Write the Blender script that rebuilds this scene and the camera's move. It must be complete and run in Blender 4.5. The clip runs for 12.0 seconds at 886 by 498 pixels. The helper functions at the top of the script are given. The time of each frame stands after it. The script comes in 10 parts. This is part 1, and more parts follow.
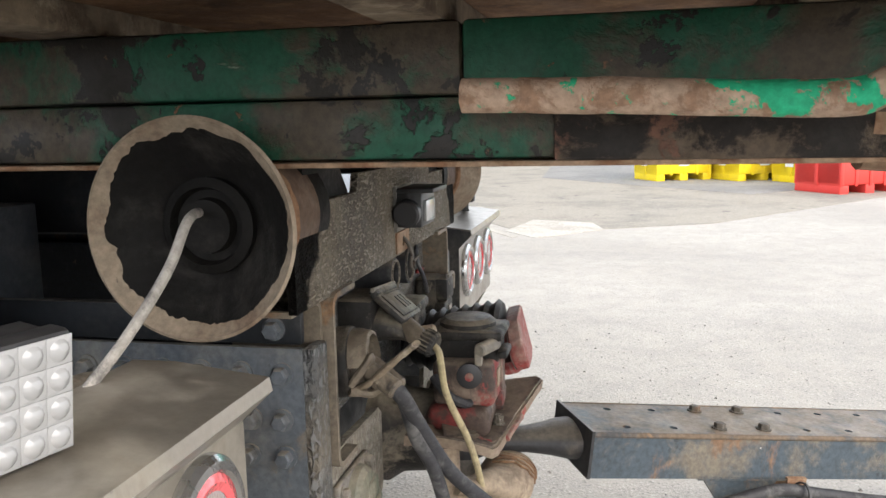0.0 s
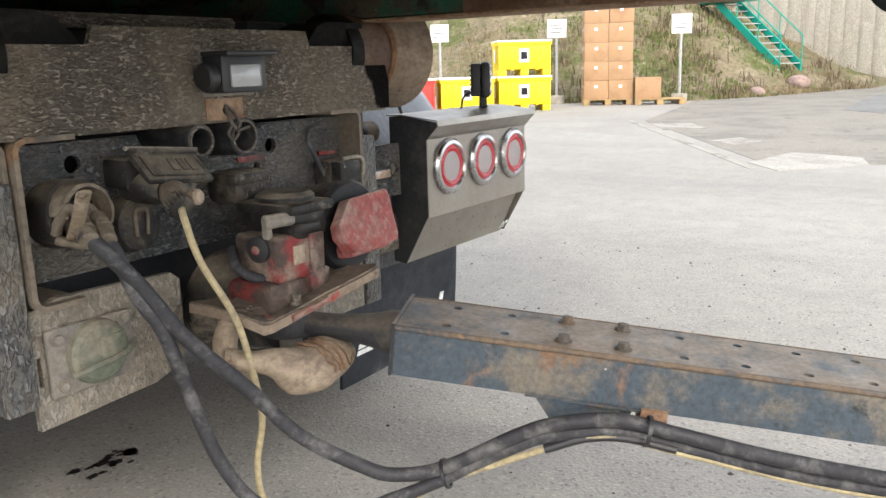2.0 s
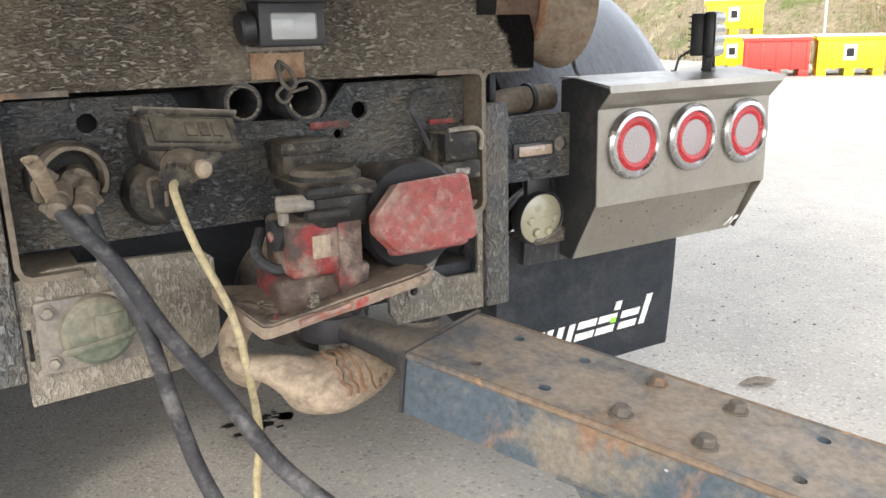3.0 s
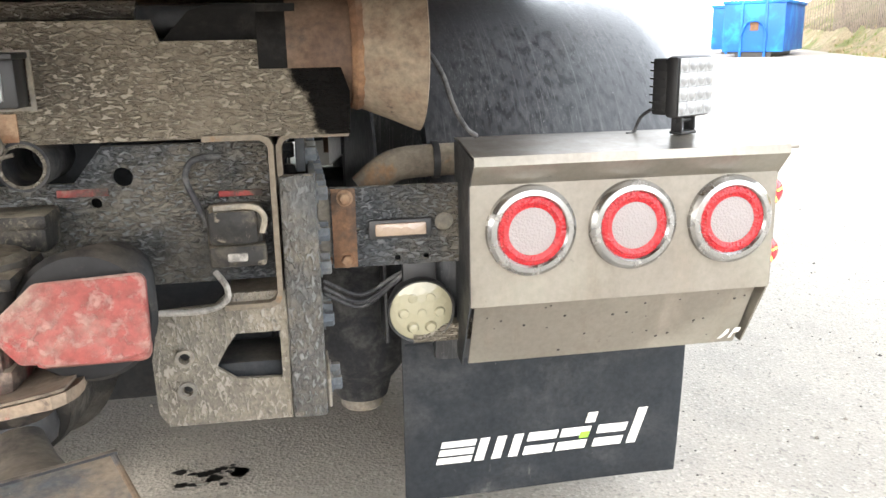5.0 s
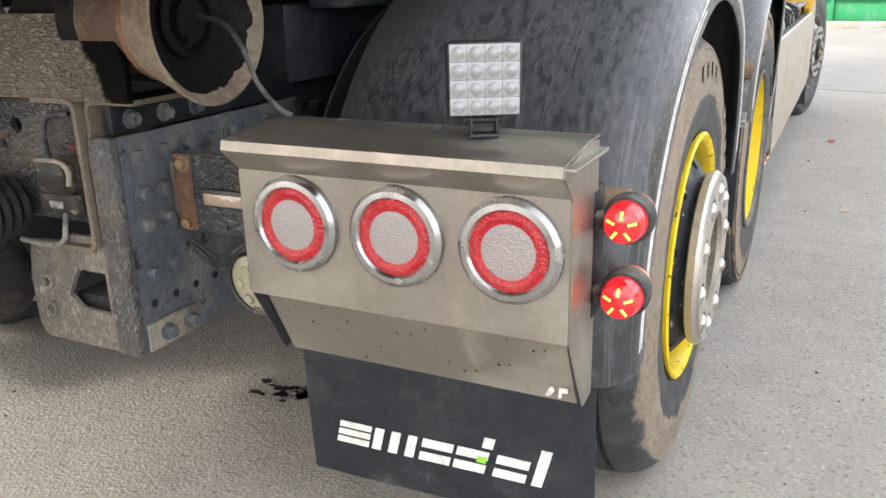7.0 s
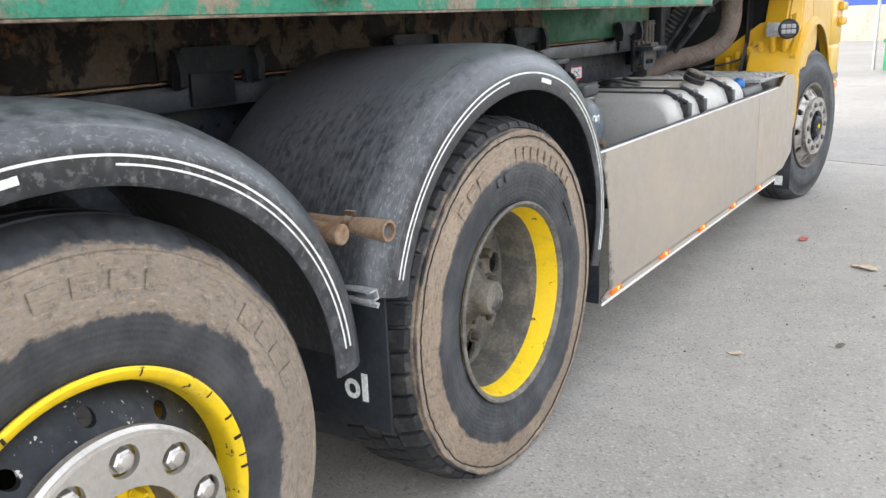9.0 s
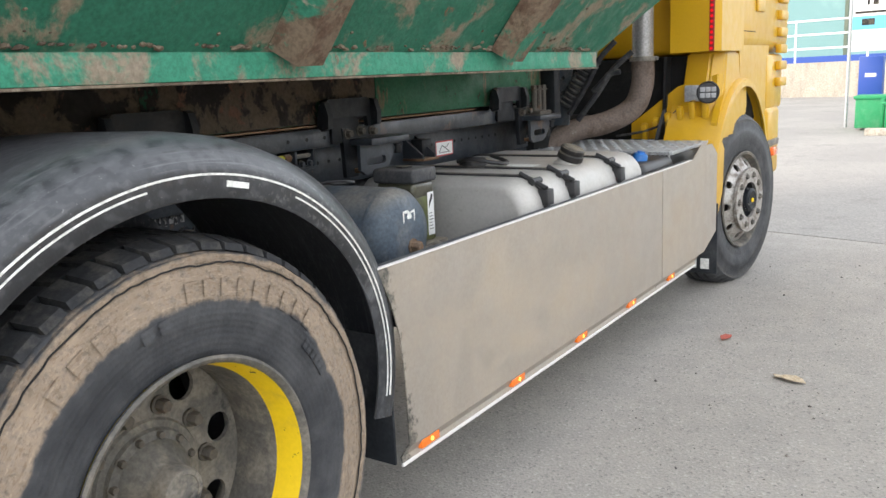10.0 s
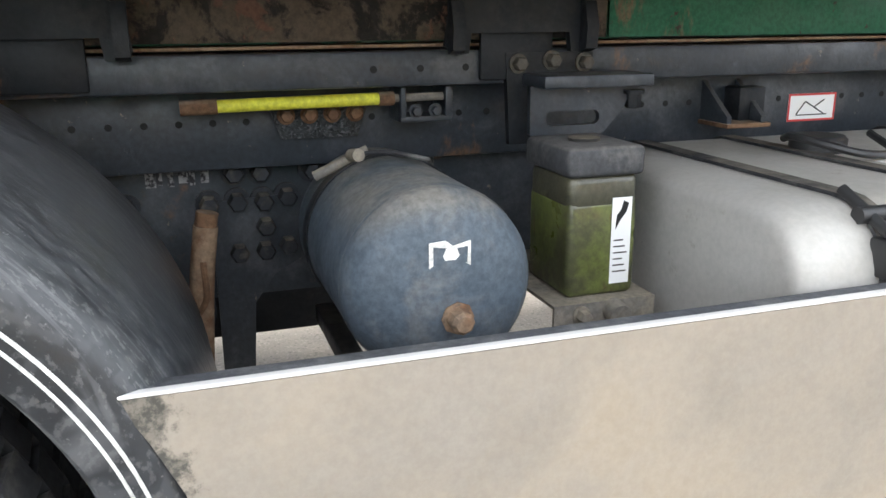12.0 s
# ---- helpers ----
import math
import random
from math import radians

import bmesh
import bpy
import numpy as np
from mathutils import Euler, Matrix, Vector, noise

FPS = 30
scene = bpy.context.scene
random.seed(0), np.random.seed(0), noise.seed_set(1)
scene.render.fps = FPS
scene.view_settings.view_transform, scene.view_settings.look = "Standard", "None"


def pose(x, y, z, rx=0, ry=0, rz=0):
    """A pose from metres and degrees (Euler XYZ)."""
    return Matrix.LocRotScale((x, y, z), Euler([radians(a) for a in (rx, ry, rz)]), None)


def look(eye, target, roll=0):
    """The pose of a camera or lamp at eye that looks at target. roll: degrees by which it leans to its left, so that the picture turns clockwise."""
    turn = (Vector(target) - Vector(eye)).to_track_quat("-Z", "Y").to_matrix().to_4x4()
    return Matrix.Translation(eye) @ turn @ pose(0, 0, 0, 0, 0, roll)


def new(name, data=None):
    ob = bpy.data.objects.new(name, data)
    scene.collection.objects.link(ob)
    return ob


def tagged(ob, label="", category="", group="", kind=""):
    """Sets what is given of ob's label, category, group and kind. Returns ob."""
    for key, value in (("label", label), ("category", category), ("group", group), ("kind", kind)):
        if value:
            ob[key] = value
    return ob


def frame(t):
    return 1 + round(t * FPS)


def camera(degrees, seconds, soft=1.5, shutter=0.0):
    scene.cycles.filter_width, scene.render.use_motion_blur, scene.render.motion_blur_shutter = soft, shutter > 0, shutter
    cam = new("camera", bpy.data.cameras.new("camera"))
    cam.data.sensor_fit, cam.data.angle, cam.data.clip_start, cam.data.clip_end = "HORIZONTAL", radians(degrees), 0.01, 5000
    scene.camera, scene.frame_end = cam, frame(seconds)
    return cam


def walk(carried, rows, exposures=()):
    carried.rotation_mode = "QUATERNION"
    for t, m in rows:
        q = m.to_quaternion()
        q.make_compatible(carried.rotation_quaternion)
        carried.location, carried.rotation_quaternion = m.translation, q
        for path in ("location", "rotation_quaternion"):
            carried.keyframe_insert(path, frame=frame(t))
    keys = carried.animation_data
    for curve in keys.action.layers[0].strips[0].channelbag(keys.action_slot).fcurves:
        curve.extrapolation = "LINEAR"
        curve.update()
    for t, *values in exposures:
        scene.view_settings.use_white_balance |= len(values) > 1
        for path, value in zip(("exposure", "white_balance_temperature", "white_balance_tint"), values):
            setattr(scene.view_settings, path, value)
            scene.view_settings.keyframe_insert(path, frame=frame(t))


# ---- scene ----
cam = camera(56.3, 12.0)
PATH = [
    (0, (-1.527, -0.542, 1.212), (0.405, -0.121, 0.916), -1.2),
    (0.5, (-1.344, -0.732, 1.132), (0.522, -0.105, 0.779), -0.4),
    (1, (-1.276, -0.9, 1.07), (0.528, -0.113, 0.715), -1.7),
    (1.5, (-1.269, -1.11, 1.055), (0.487, -0.229, 0.681), -2.9),
    (2, (-1.079, -1.341, 1.059), (0.545, -0.255, 0.628), -1.6),
    (2.3, (-0.874, -1.431, 1.037), (0.607, -0.172, 0.568), -0.4),
    (2.5, (-0.796, -1.437, 1.039), (0.591, -0.091, 0.523), -0.9),
    (2.7, (-0.669, -1.419, 1.036), (0.567, 0.06, 0.504), -1.1),
    (4.3, (0.206, -1.494, 1.143), (0.598, 0.422, 0.726), -1.8),
    (4.5, (0.289, -1.446, 1.165), (0.707, 0.462, 0.737), -1.7),
    (5, (0.442, -1.397, 1.107), (0.776, 0.512, 0.61), -1.1),
    (5.5, (0.796, -1.36, 1.049), (0.664, 0.553, 0.479), -0.9),
    (6, (0.997, -1.345, 1.056), (0.643, 0.53, 0.455), -1.7),
    (6.5, (1.298, -1.236, 1.084), (0.713, 0.571, 0.458), -1.2),
    (6.7, (1.414, -1.192, 1.112), (0.71, 0.573, 0.486), -1.2),
    (8.3, (2.15, -0.407, 1.242), (1.08, 1.159, 0.606), -2.6),
    (8.5, (2.246, -0.252, 1.241), (1.15, 1.305, 0.628), -2.5),
    (9, (2.386, 0.182, 1.299), (1.294, 1.771, 0.766), -2.2),
    (9.5, (2.453, 0.69, 1.311), (1.403, 2.331, 0.859), -3.3),
    (10, (2.53, 1.18, 1.307), (1.434, 2.804, 0.904), -2.7),
    (10.5, (2.521, 1.602, 1.274), (1.269, 3.107, 0.864), -1.6),
    (11, (2.422, 2.061, 1.238), (0.933, 3.303, 0.748), -0.7),
    (11.5, (2.288, 2.468, 1.216), (0.598, 3.386, 0.667), -1.0),
    (12, (2.099, 2.812, 1.219), (0.271, 3.416, 0.677), -0.4),
]
EXPOSURES = [(0.0, 1.56, 6500, 11.0), (0.6, 1.42, 6450, 11.0), (2.0, 1.42, 6450, 11.0), (2.7, 1.70, 6450, 11.0), (4.3, 2.70, 6550, 10.0), (5.0, 2.52, 6700, 10.0), (5.5, 2.22, 6950, 10.5), (6.0, 2.20, 6900, 11.0), (6.7, 1.86, 6800, 11.5), (8.3, 1.76, 6420, 12.0), (9.5, 1.66, 6600, 12.5), (10.0, 1.56, 6650, 12.0), (10.5, 1.62, 6600, 12.0), (12.0, 2.02, 6600, 11.0)]

walk(cam, [(t, look(eye, target, roll)) for t, eye, target, roll in PATH], EXPOSURES)

# ---- world and sun ----
SUN_ELEVATION, SUN_FROM = radians(33), Vector((-0.62, -0.78, 0.0)).normalized()
world = bpy.data.worlds.new("overcast_sky")
scene.world = world
world.use_nodes = True
wn, wl = world.node_tree.nodes, world.node_tree.links
sky = wn.new("ShaderNodeTexSky")
sky.sky_type = "NISHITA"
sky.sun_disc = False
sky.sun_elevation = SUN_ELEVATION
sky.sun_rotation = math.atan2(SUN_FROM.x, SUN_FROM.y)
sky.air_density, sky.dust_density, sky.ozone_density = 1.0, 6.0, 1.0
veil = wn.new("ShaderNodeMix")
veil.data_type = "RGBA"
veil.inputs["Factor"].default_value = 0.72
wl.new(sky.outputs["Color"], veil.inputs["A"])
haze = wn.new("ShaderNodeTexCoord")
height = wn.new("ShaderNodeSeparateXYZ")
wl.new(haze.outputs["Generated"], height.inputs[0])
pale = wn.new("ShaderNodeMapRange")
pale.inputs["From Min"].default_value, pale.inputs["From Max"].default_value = 0.0, 0.9
pale.inputs["To Min"].default_value, pale.inputs["To Max"].default_value = 1.75, 0.62
wl.new(height.outputs["Z"], pale.inputs["Value"])
cloud = wn.new("ShaderNodeVectorMath")
cloud.operation = "SCALE"
cloud.inputs[0].default_value = (6.3, 6.65, 7.1)
wl.new(pale.outputs["Result"], cloud.inputs["Scale"])
wl.new(cloud.outputs["Vector"], veil.inputs["B"])
wl.new(veil.outputs["Result"], wn["Background"].inputs["Color"])
wn["Background"].inputs["Strength"].default_value = 0.148

sun_data = bpy.data.lights.new("sun", "SUN")
sun_data.energy, sun_data.angle, sun_data.color = 0.52, radians(7), (1.0, 0.955, 0.89)
sun = new("sun", sun_data)
away = SUN_FROM * math.cos(SUN_ELEVATION) + Vector((0, 0, math.sin(SUN_ELEVATION)))
sun.matrix_world = look(away * 40, (0, 0, 0))

# ---- mesh helpers ----
PLACED = {}


def thing(name, at, label, category, group="", kind=""):
    ob = new(name)
    ob.empty_display_size = 0.2
    ob.location = at
    PLACED[ob] = Matrix.Translation(at)
    return tagged(ob, label, category, group, kind)


def finish(name, bm, material, angle=35):
    me = bpy.data.meshes.new(name)
    bmesh.ops.recalc_face_normals(bm, faces=bm.faces)
    bm.to_mesh(me)
    bm.free()
    for m in material if isinstance(material, (list, tuple)) else [material]:
        me.materials.append(m)
    me.polygons.foreach_set("use_smooth", [True] * len(me.polygons))
    me.set_sharp_from_angle(angle=radians(angle))
    return me


def place(ob, parent, at):
    m = at if isinstance(at, Matrix) else Matrix.Translation(at)
    ob.matrix_basis = m
    PLACED[ob] = m
    if parent is not None:
        ob.parent = parent
        ob.matrix_parent_inverse = PLACED[parent].inverted()
    return ob


def part(name, bm, material, parent, label="", at=(0, 0, 0), angle=35):
    """One mesh under a thing or under a part. at: where its own origin stands."""
    ob = place(new(name, finish(name, bm, material, angle)), parent, at)
    return tagged(ob, label) if label else ob


def again(ob, parent, at):
    """Another object on the same mesh."""
    return place(new(ob.name.split(".")[0], ob.data), parent, at)


def solid(name, bm, material, label, category, group="", kind="", at=(0, 0, 0), angle=35):
    """A thing of one mesh."""
    return tagged(part(name, bm, material, None, "", at, angle), label, category, group, kind)


def merge(bm, other, m=None):
    me = bpy.data.meshes.new("scratch")
    if m is not None:
        other.transform(m)
    other.to_mesh(me)
    other.free()
    bm.from_mesh(me)
    bpy.data.meshes.remove(me)
    return bm


def box(x0, x1, y0, y1, z0, z1, bevel=0.0, bm=None, m=None, seg=2):
    b = bmesh.new()
    bmesh.ops.create_cube(b, size=1)
    for v in b.verts:
        v.co = ((x0 + x1) / 2 + v.co.x * (x1 - x0), (y0 + y1) / 2 + v.co.y * (y1 - y0), (z0 + z1) / 2 + v.co.z * (z1 - z0))
    if bevel:
        bmesh.ops.bevel(b, geom=b.edges[:], offset=bevel, segments=seg, affect="EDGES", profile=0.5)
    if m is not None:
        b.transform(m)
    return merge(bm, b) if bm is not None else b


def frame_of(axis):
    a = Vector(axis).normalized()
    u = a.cross(Vector((0, 0, 1)) if abs(a.z) < 0.9 else Vector((0, 1, 0))).normalized()
    return a, u, u.cross(a)


def lathe(profile, origin=(0, 0, 0), axis=(1, 0, 0), seg=48, bm=None, shut=False):
    """profile: (radius, height along the axis). shut: joins the last ring to the first."""
    bm = bm if bm is not None else bmesh.new()
    a, u, w = frame_of(axis)
    o = Vector(origin)
    rings = []
    for r, h in profile:
        if r < 1e-6:
            rings.append([bm.verts.new(o + a * h)])
        else:
            rings.append([bm.verts.new(o + a * h + (u * math.cos(t) + w * math.sin(t)) * r) for t in (2 * math.pi * k / seg for k in range(seg))])
    pairs = list(zip(rings, rings[1:])) + ([(rings[-1], rings[0])] if shut else [])
    for p, q in pairs:
        for k in range(seg):
            n = (k + 1) % seg
            if len(p) == 1 and len(q) > 1:
                bm.faces.new((p[0], q[k], q[n]))
            elif len(q) == 1 and len(p) > 1:
                bm.faces.new((p[k], q[0], p[n]))
            elif len(p) > 1:
                bm.faces.new((p[k], q[k], q[n], p[n]))
    return bm


def cyl(p0, p1, r, r1=None, seg=24, bm=None, bevel=0.0):
    p0, p1 = Vector(p0), Vector(p1)
    n = (p1 - p0).length
    r1 = r if r1 is None else r1
    if bevel:
        prof = [(0, 0), (r - bevel, 0), (r, bevel), (r1, n - bevel), (r1 - bevel, n), (0, n)]
    else:
        prof = [(0, 0), (r, 0), (r1, n), (0, n)]
    return lathe(prof, p0, p1 - p0, seg, bm)


def pipe(p0, p1, r, inner, seg=24, bm=None):
    p0, p1 = Vector(p0), Vector(p1)
    n = (p1 - p0).length
    return lathe([(inner, 0), (r, 0), (r, n), (inner, n)], p0, p1 - p0, seg, bm, shut=True)


def smooth_line(points, steps=8):
    p = [Vector(q) for q in points]
    p = [2 * p[0] - p[1]] + p + [2 * p[-1] - p[-2]]
    out = []
    for k in range(1, len(p) - 2):
        for s in range(steps):
            t = s / steps
            a, b, c, d = p[k - 1:k + 3]
            out.append(0.5 * (2 * b + (c - a) * t + (2 * a - 5 * b + 4 * c - d) * t * t + (3 * b - a - 3 * c + d) * t ** 3))
    return out + [p[-2]]


def sweep(points, r, seg=10, bm=None, steps=8, flat=1.0):
    """A round bar, hose or cable along the points."""
    bm = bm if bm is not None else bmesh.new()
    line = smooth_line(points, steps) if steps > 1 else [Vector(q) for q in points]
    up = None
    rings = []
    for k, c in enumerate(line):
        d = (line[min(k + 1, len(line) - 1)] - line[max(k - 1, 0)]).normalized()
        if up is None:
            up = frame_of(d)[1]
        up = (up - d * up.dot(d)).normalized()
        side = d.cross(up)
        rings.append([bm.verts.new(c + (up * math.cos(t) + side * math.sin(t) * flat) * r) for t in (2 * math.pi * j / seg for j in range(seg))])
    for p, q in zip(rings, rings[1:]):
        for j in range(seg):
            bm.faces.new((p[j], p[(j + 1) % seg], q[(j + 1) % seg], q[j]))
    bm.faces.new(rings[0][::-1])
    bm.faces.new(rings[-1])
    return bm


PLANES = {"xz": lambda a, b, d: (a, d, b), "yz": lambda a, b, d: (d, a, b), "xy": lambda a, b, d: (a, b, d)}


def circle(cx, cy, r, n=20):
    return [(cx + r * math.cos(2 * math.pi * k / n), cy + r * math.sin(2 * math.pi * k / n)) for k in range(n)]


def slot(cx, cy, w, h, n=6):
    """A rounded long hole."""
    r = min(w, h) / 2
    dx, dy = w / 2 - r, h / 2 - r
    out = []
    for k, (sx, sy) in enumerate(((1, 1), (-1, 1), (-1, -1), (1, -1))):
        for j in range(n):
            t = math.pi / 2 * (k + j / (n - 1))
            p = (cx + sx * dx + r * math.cos(t), cy + sy * dy + r * math.sin(t))
            if not any(math.dist(p, q) < 1e-5 for q in out):
                out.append(p)
    return out


def plate(outer, plane, d0, d1, holes=(), bm=None):
    """A flat plate of any outline, with real holes, from depth d0 to d1."""
    b = bmesh.new()
    put = PLANES[plane]
    loops = []
    for loop in [outer, *holes]:
        vs = [b.verts.new(put(p, q, d0)) for p, q in loop]
        loops.append([b.edges.new((vs[k], vs[(k + 1) % len(vs)])) for k in range(len(vs))])
    bmesh.ops.triangle_fill(b, edges=[e for loop in loops for e in loop], use_beauty=True, use_dissolve=False)
    back = bmesh.ops.extrude_face_region(b, geom=b.faces[:])
    shift = Vector(put(0, 0, d1)) - Vector(put(0, 0, d0))
    for v in back["geom"]:
        if isinstance(v, bmesh.types.BMVert):
            v.co += shift
    return merge(bm, b) if bm is not None else b


def strip(points, plane, thick, d0, d1, bm=None):
    """A bent sheet: an open line of points in a plane, given a thickness and extruded from d0 to d1."""
    n = len(points)
    left, right = [], []
    for k in range(n):
        a, b, c = points[max(k - 1, 0)], points[k], points[min(k + 1, n - 1)]
        d1v, d2v = Vector((b[0] - a[0], b[1] - a[1])), Vector((c[0] - b[0], c[1] - b[1]))
        d1v = d1v.normalized() if d1v.length > 1e-9 else d2v.normalized()
        d2v = d2v.normalized() if d2v.length > 1e-9 else d1v
        nn = Vector((-(d1v.y + d2v.y), d1v.x + d2v.x))
        nn = nn.normalized() / max(0.5, math.cos(d1v.angle(d2v) / 2)) if nn.length > 1e-6 else Vector((-d1v.y, d1v.x))
        left.append((b[0] + nn.x * thick / 2, b[1] + nn.y * thick / 2))
        right.append((b[0] - nn.x * thick / 2, b[1] - nn.y * thick / 2))
    bm = bm if bm is not None else bmesh.new()
    put = PLANES[plane]
    loop = left + right[::-1]
    f = [bm.verts.new(put(p, q, d0)) for p, q in loop]
    g = [bm.verts.new(put(p, q, d1)) for p, q in loop]
    m = len(loop)
    for k in range(m):
        bm.faces.new((f[k], f[(k + 1) % m], g[(k + 1) % m], g[k]))
    for k in range(n - 1):
        bm.faces.new((f[k], f[m - 1 - k], f[m - 2 - k], f[k + 1]))
        bm.faces.new((g[k], g[k + 1], g[m - 2 - k], g[m - 1 - k]))
    return bm


def hexnut(at, axis, r, h, bm=None, washer=True):
    a = Vector(axis).normalized()
    p = Vector(at)
    bm = bm if bm is not None else bmesh.new()
    if washer:
        cyl(p, p + a * h * 0.25, r * 1.35, seg=16, bm=bm)
    lathe([(0, 0), (r, 0), (r, h * 0.85), (r * 0.82, h), (0, h)], p + a * h * 0.2, a, 6, bm)
    return bm


def roughen(bm, amount, size, seed=0.0):
    for v in bm.verts:
        n = noise.noise_vector(v.co / size + Vector((seed, seed * 1.7, seed * 0.3)))
        v.co += n * amount
    return bm


# ---- materials ----
def material(name):
    m = bpy.data.materials.new(name)
    m.use_nodes = True
    return m, m.node_tree.nodes, m.node_tree.links, m.node_tree.nodes["Principled BSDF"]


def rgba(c):
    return (*c, 1.0)


def noise_node(n, l, coord, scale, detail=4.0, rough=0.6, distort=0.0, stretch=None):
    t = n.new("ShaderNodeTexNoise")
    t.inputs["Scale"].default_value = scale
    t.inputs["Detail"].default_value = detail
    t.inputs["Roughness"].default_value = rough
    t.inputs["Distortion"].default_value = distort
    if stretch:
        mp = n.new("ShaderNodeMapping")
        mp.inputs["Scale"].default_value = stretch
        l.new(coord, mp.inputs["Vector"])
        coord = mp.outputs["Vector"]
    l.new(coord, t.inputs["Vector"])
    return t.outputs["Fac"]


def ranged(n, l, value, lo, hi, a=0.0, b=1.0):
    r = n.new("ShaderNodeMapRange")
    r.interpolation_type = "SMOOTHSTEP"
    r.inputs["From Min"].default_value, r.inputs["From Max"].default_value = lo, hi
    r.inputs["To Min"].default_value, r.inputs["To Max"].default_value = a, b
    l.new(value, r.inputs["Value"])
    return r.outputs["Result"]


def mixed(n, l, fac, a, b, mode="MIX"):
    x = n.new("ShaderNodeMix")
    x.data_type, x.blend_type = "RGBA", mode
    for key, value in (("Factor", fac), ("A", a), ("B", b)):
        if isinstance(value, tuple):
            x.inputs[key].default_value = rgba(value)
        elif isinstance(value, float):
            x.inputs[key].default_value = value
        else:
            l.new(value, x.inputs[key])
    return x.outputs["Result"]


def maths(n, l, op, a, b=0.0):
    x = n.new("ShaderNodeMath")
    x.operation = op
    for k, v in enumerate((a, b)):
        if isinstance(v, (int, float)):
            x.inputs[k].default_value = v
        else:
            l.new(v, x.inputs[k])
    return x.outputs[0]


def weathered(name, base, layers=(), rough=(0.5, 0.8), metal=0.0, bump=0.25, bump_scale=90.0, stretch=None, dust=None, vary=0.25, relief=None, coat=0.0, coat_rough=0.03, ends=None):
    """Layers: (colour, scale, lo, hi) or (colour, scale, lo, hi, stretch), each a patchy coat over the last.
    dust: (colour, amount) on upward faces. relief: (scale, stretch, strength) of a wrinkled surface, its crests painted
    paler for dust and highlights."""
    m, n, l, s = material(name)
    coord = n.new("ShaderNodeTexCoord").outputs["Object"]
    info = n.new("ShaderNodeObjectInfo").outputs["Random"]
    shift = n.new("ShaderNodeVectorMath")
    shift.operation = "ADD"
    l.new(coord, shift.inputs[0])
    far = maths(n, l, "MULTIPLY", info, 37.0)
    l.new(far, shift.inputs[1])
    coord = shift.outputs["Vector"]
    fine = noise_node(n, l, coord, bump_scale, 5.0, 0.65)
    grain = ranged(n, l, fine, 0.25, 0.75, 1.0 - vary, 1.0 + vary)
    colour = base
    rust = None
    for layer in layers:
        c, scale, lo, hi = layer[:4]
        f = noise_node(n, l, coord, scale, 7.0, 0.68, 0.3, layer[4] if len(layer) > 4 else None)
        f = ranged(n, l, f, lo, hi)
        colour = mixed(n, l, f, colour, c)
        rust = f if rust is None else maths(n, l, "MAXIMUM", rust, f)
    if dust:
        geo = n.new("ShaderNodeNewGeometry").outputs["Normal"]
        sep = n.new("ShaderNodeSeparateXYZ")
        l.new(geo, sep.inputs[0])
        up = ranged(n, l, sep.outputs["Z"], 0.35, 0.9, 0.0, dust[1])
        patch = ranged(n, l, noise_node(n, l, coord, 9.0, 6.0, 0.7), 0.3, 0.6)
        colour = mixed(n, l, maths(n, l, "MULTIPLY", up, patch), colour, dust[0])
    if ends:
        place_x = n.new("ShaderNodeSeparateXYZ")
        l.new(n.new("ShaderNodeTexCoord").outputs["Object"], place_x.inputs[0])
        away = maths(n, l, "ADD", maths(n, l, "ABSOLUTE", place_x.outputs["X"], 0.0), maths(n, l, "MULTIPLY", noise_node(n, l, coord, 11.0, 6.0, 0.7), 0.12))
        away = maths(n, l, "ADD", away, maths(n, l, "MULTIPLY", maths(n, l, "SUBTRACT", place_x.outputs["Z"], 1.03), 0.6))
        colour = mixed(n, l, ranged(n, l, away, ends[0], ends[0] + 0.02), colour, ends[1])
        l.new(ranged(n, l, away, ends[0], ends[0] + 0.02, 0.22, 0.04), s.inputs["Specular IOR Level"])
    tint = n.new("ShaderNodeVectorMath")
    tint.operation = "SCALE"
    if isinstance(colour, tuple):
        tint.inputs[0].default_value = colour
    else:
        l.new(colour, tint.inputs[0])
    l.new(grain, tint.inputs["Scale"])
    l.new(tint.outputs["Vector"], s.inputs["Base Color"])
    wear = noise_node(n, l, coord, 14.0, 5.0, 0.6)
    l.new(ranged(n, l, wear, 0.3, 0.7, rough[0], rough[1]), s.inputs["Roughness"])
    s.inputs["Metallic"].default_value = metal
    if metal == 0.0 and coat == 0.0:
        s.inputs["Specular IOR Level"].default_value = 0.30
    if rust is not None and metal > 0.3:
        l.new(ranged(n, l, rust, 0.0, 1.0, metal, 0.0), s.inputs["Metallic"])
    s.inputs["Coat Weight"].default_value = coat
    s.inputs["Coat Roughness"].default_value = coat_rough
    b = n.new("ShaderNodeBump")
    b.inputs["Strength"].default_value = bump
    b.inputs["Distance"].default_value = 0.002
    height = fine
    if rust is not None:
        height = maths(n, l, "ADD", fine, maths(n, l, "MULTIPLY", rust, 1.2))
    l.new(height, b.inputs["Height"])
    out = b
    if relief:
        ripple = noise_node(n, l, coord, relief[0], 2.5, 0.55, 0.6, relief[1])
        where = ranged(n, l, noise_node(n, l, coord, 5.0, 4.0, 0.7), 0.32, 0.55, 0.25, 1.0)
        ridges = maths(n, l, "MULTIPLY", ranged(n, l, ripple, 0.40, 0.64), where)
        crest = maths(n, l, "MULTIPLY", ranged(n, l, ripple, 0.53, 0.62, 0.0, 0.72), where)
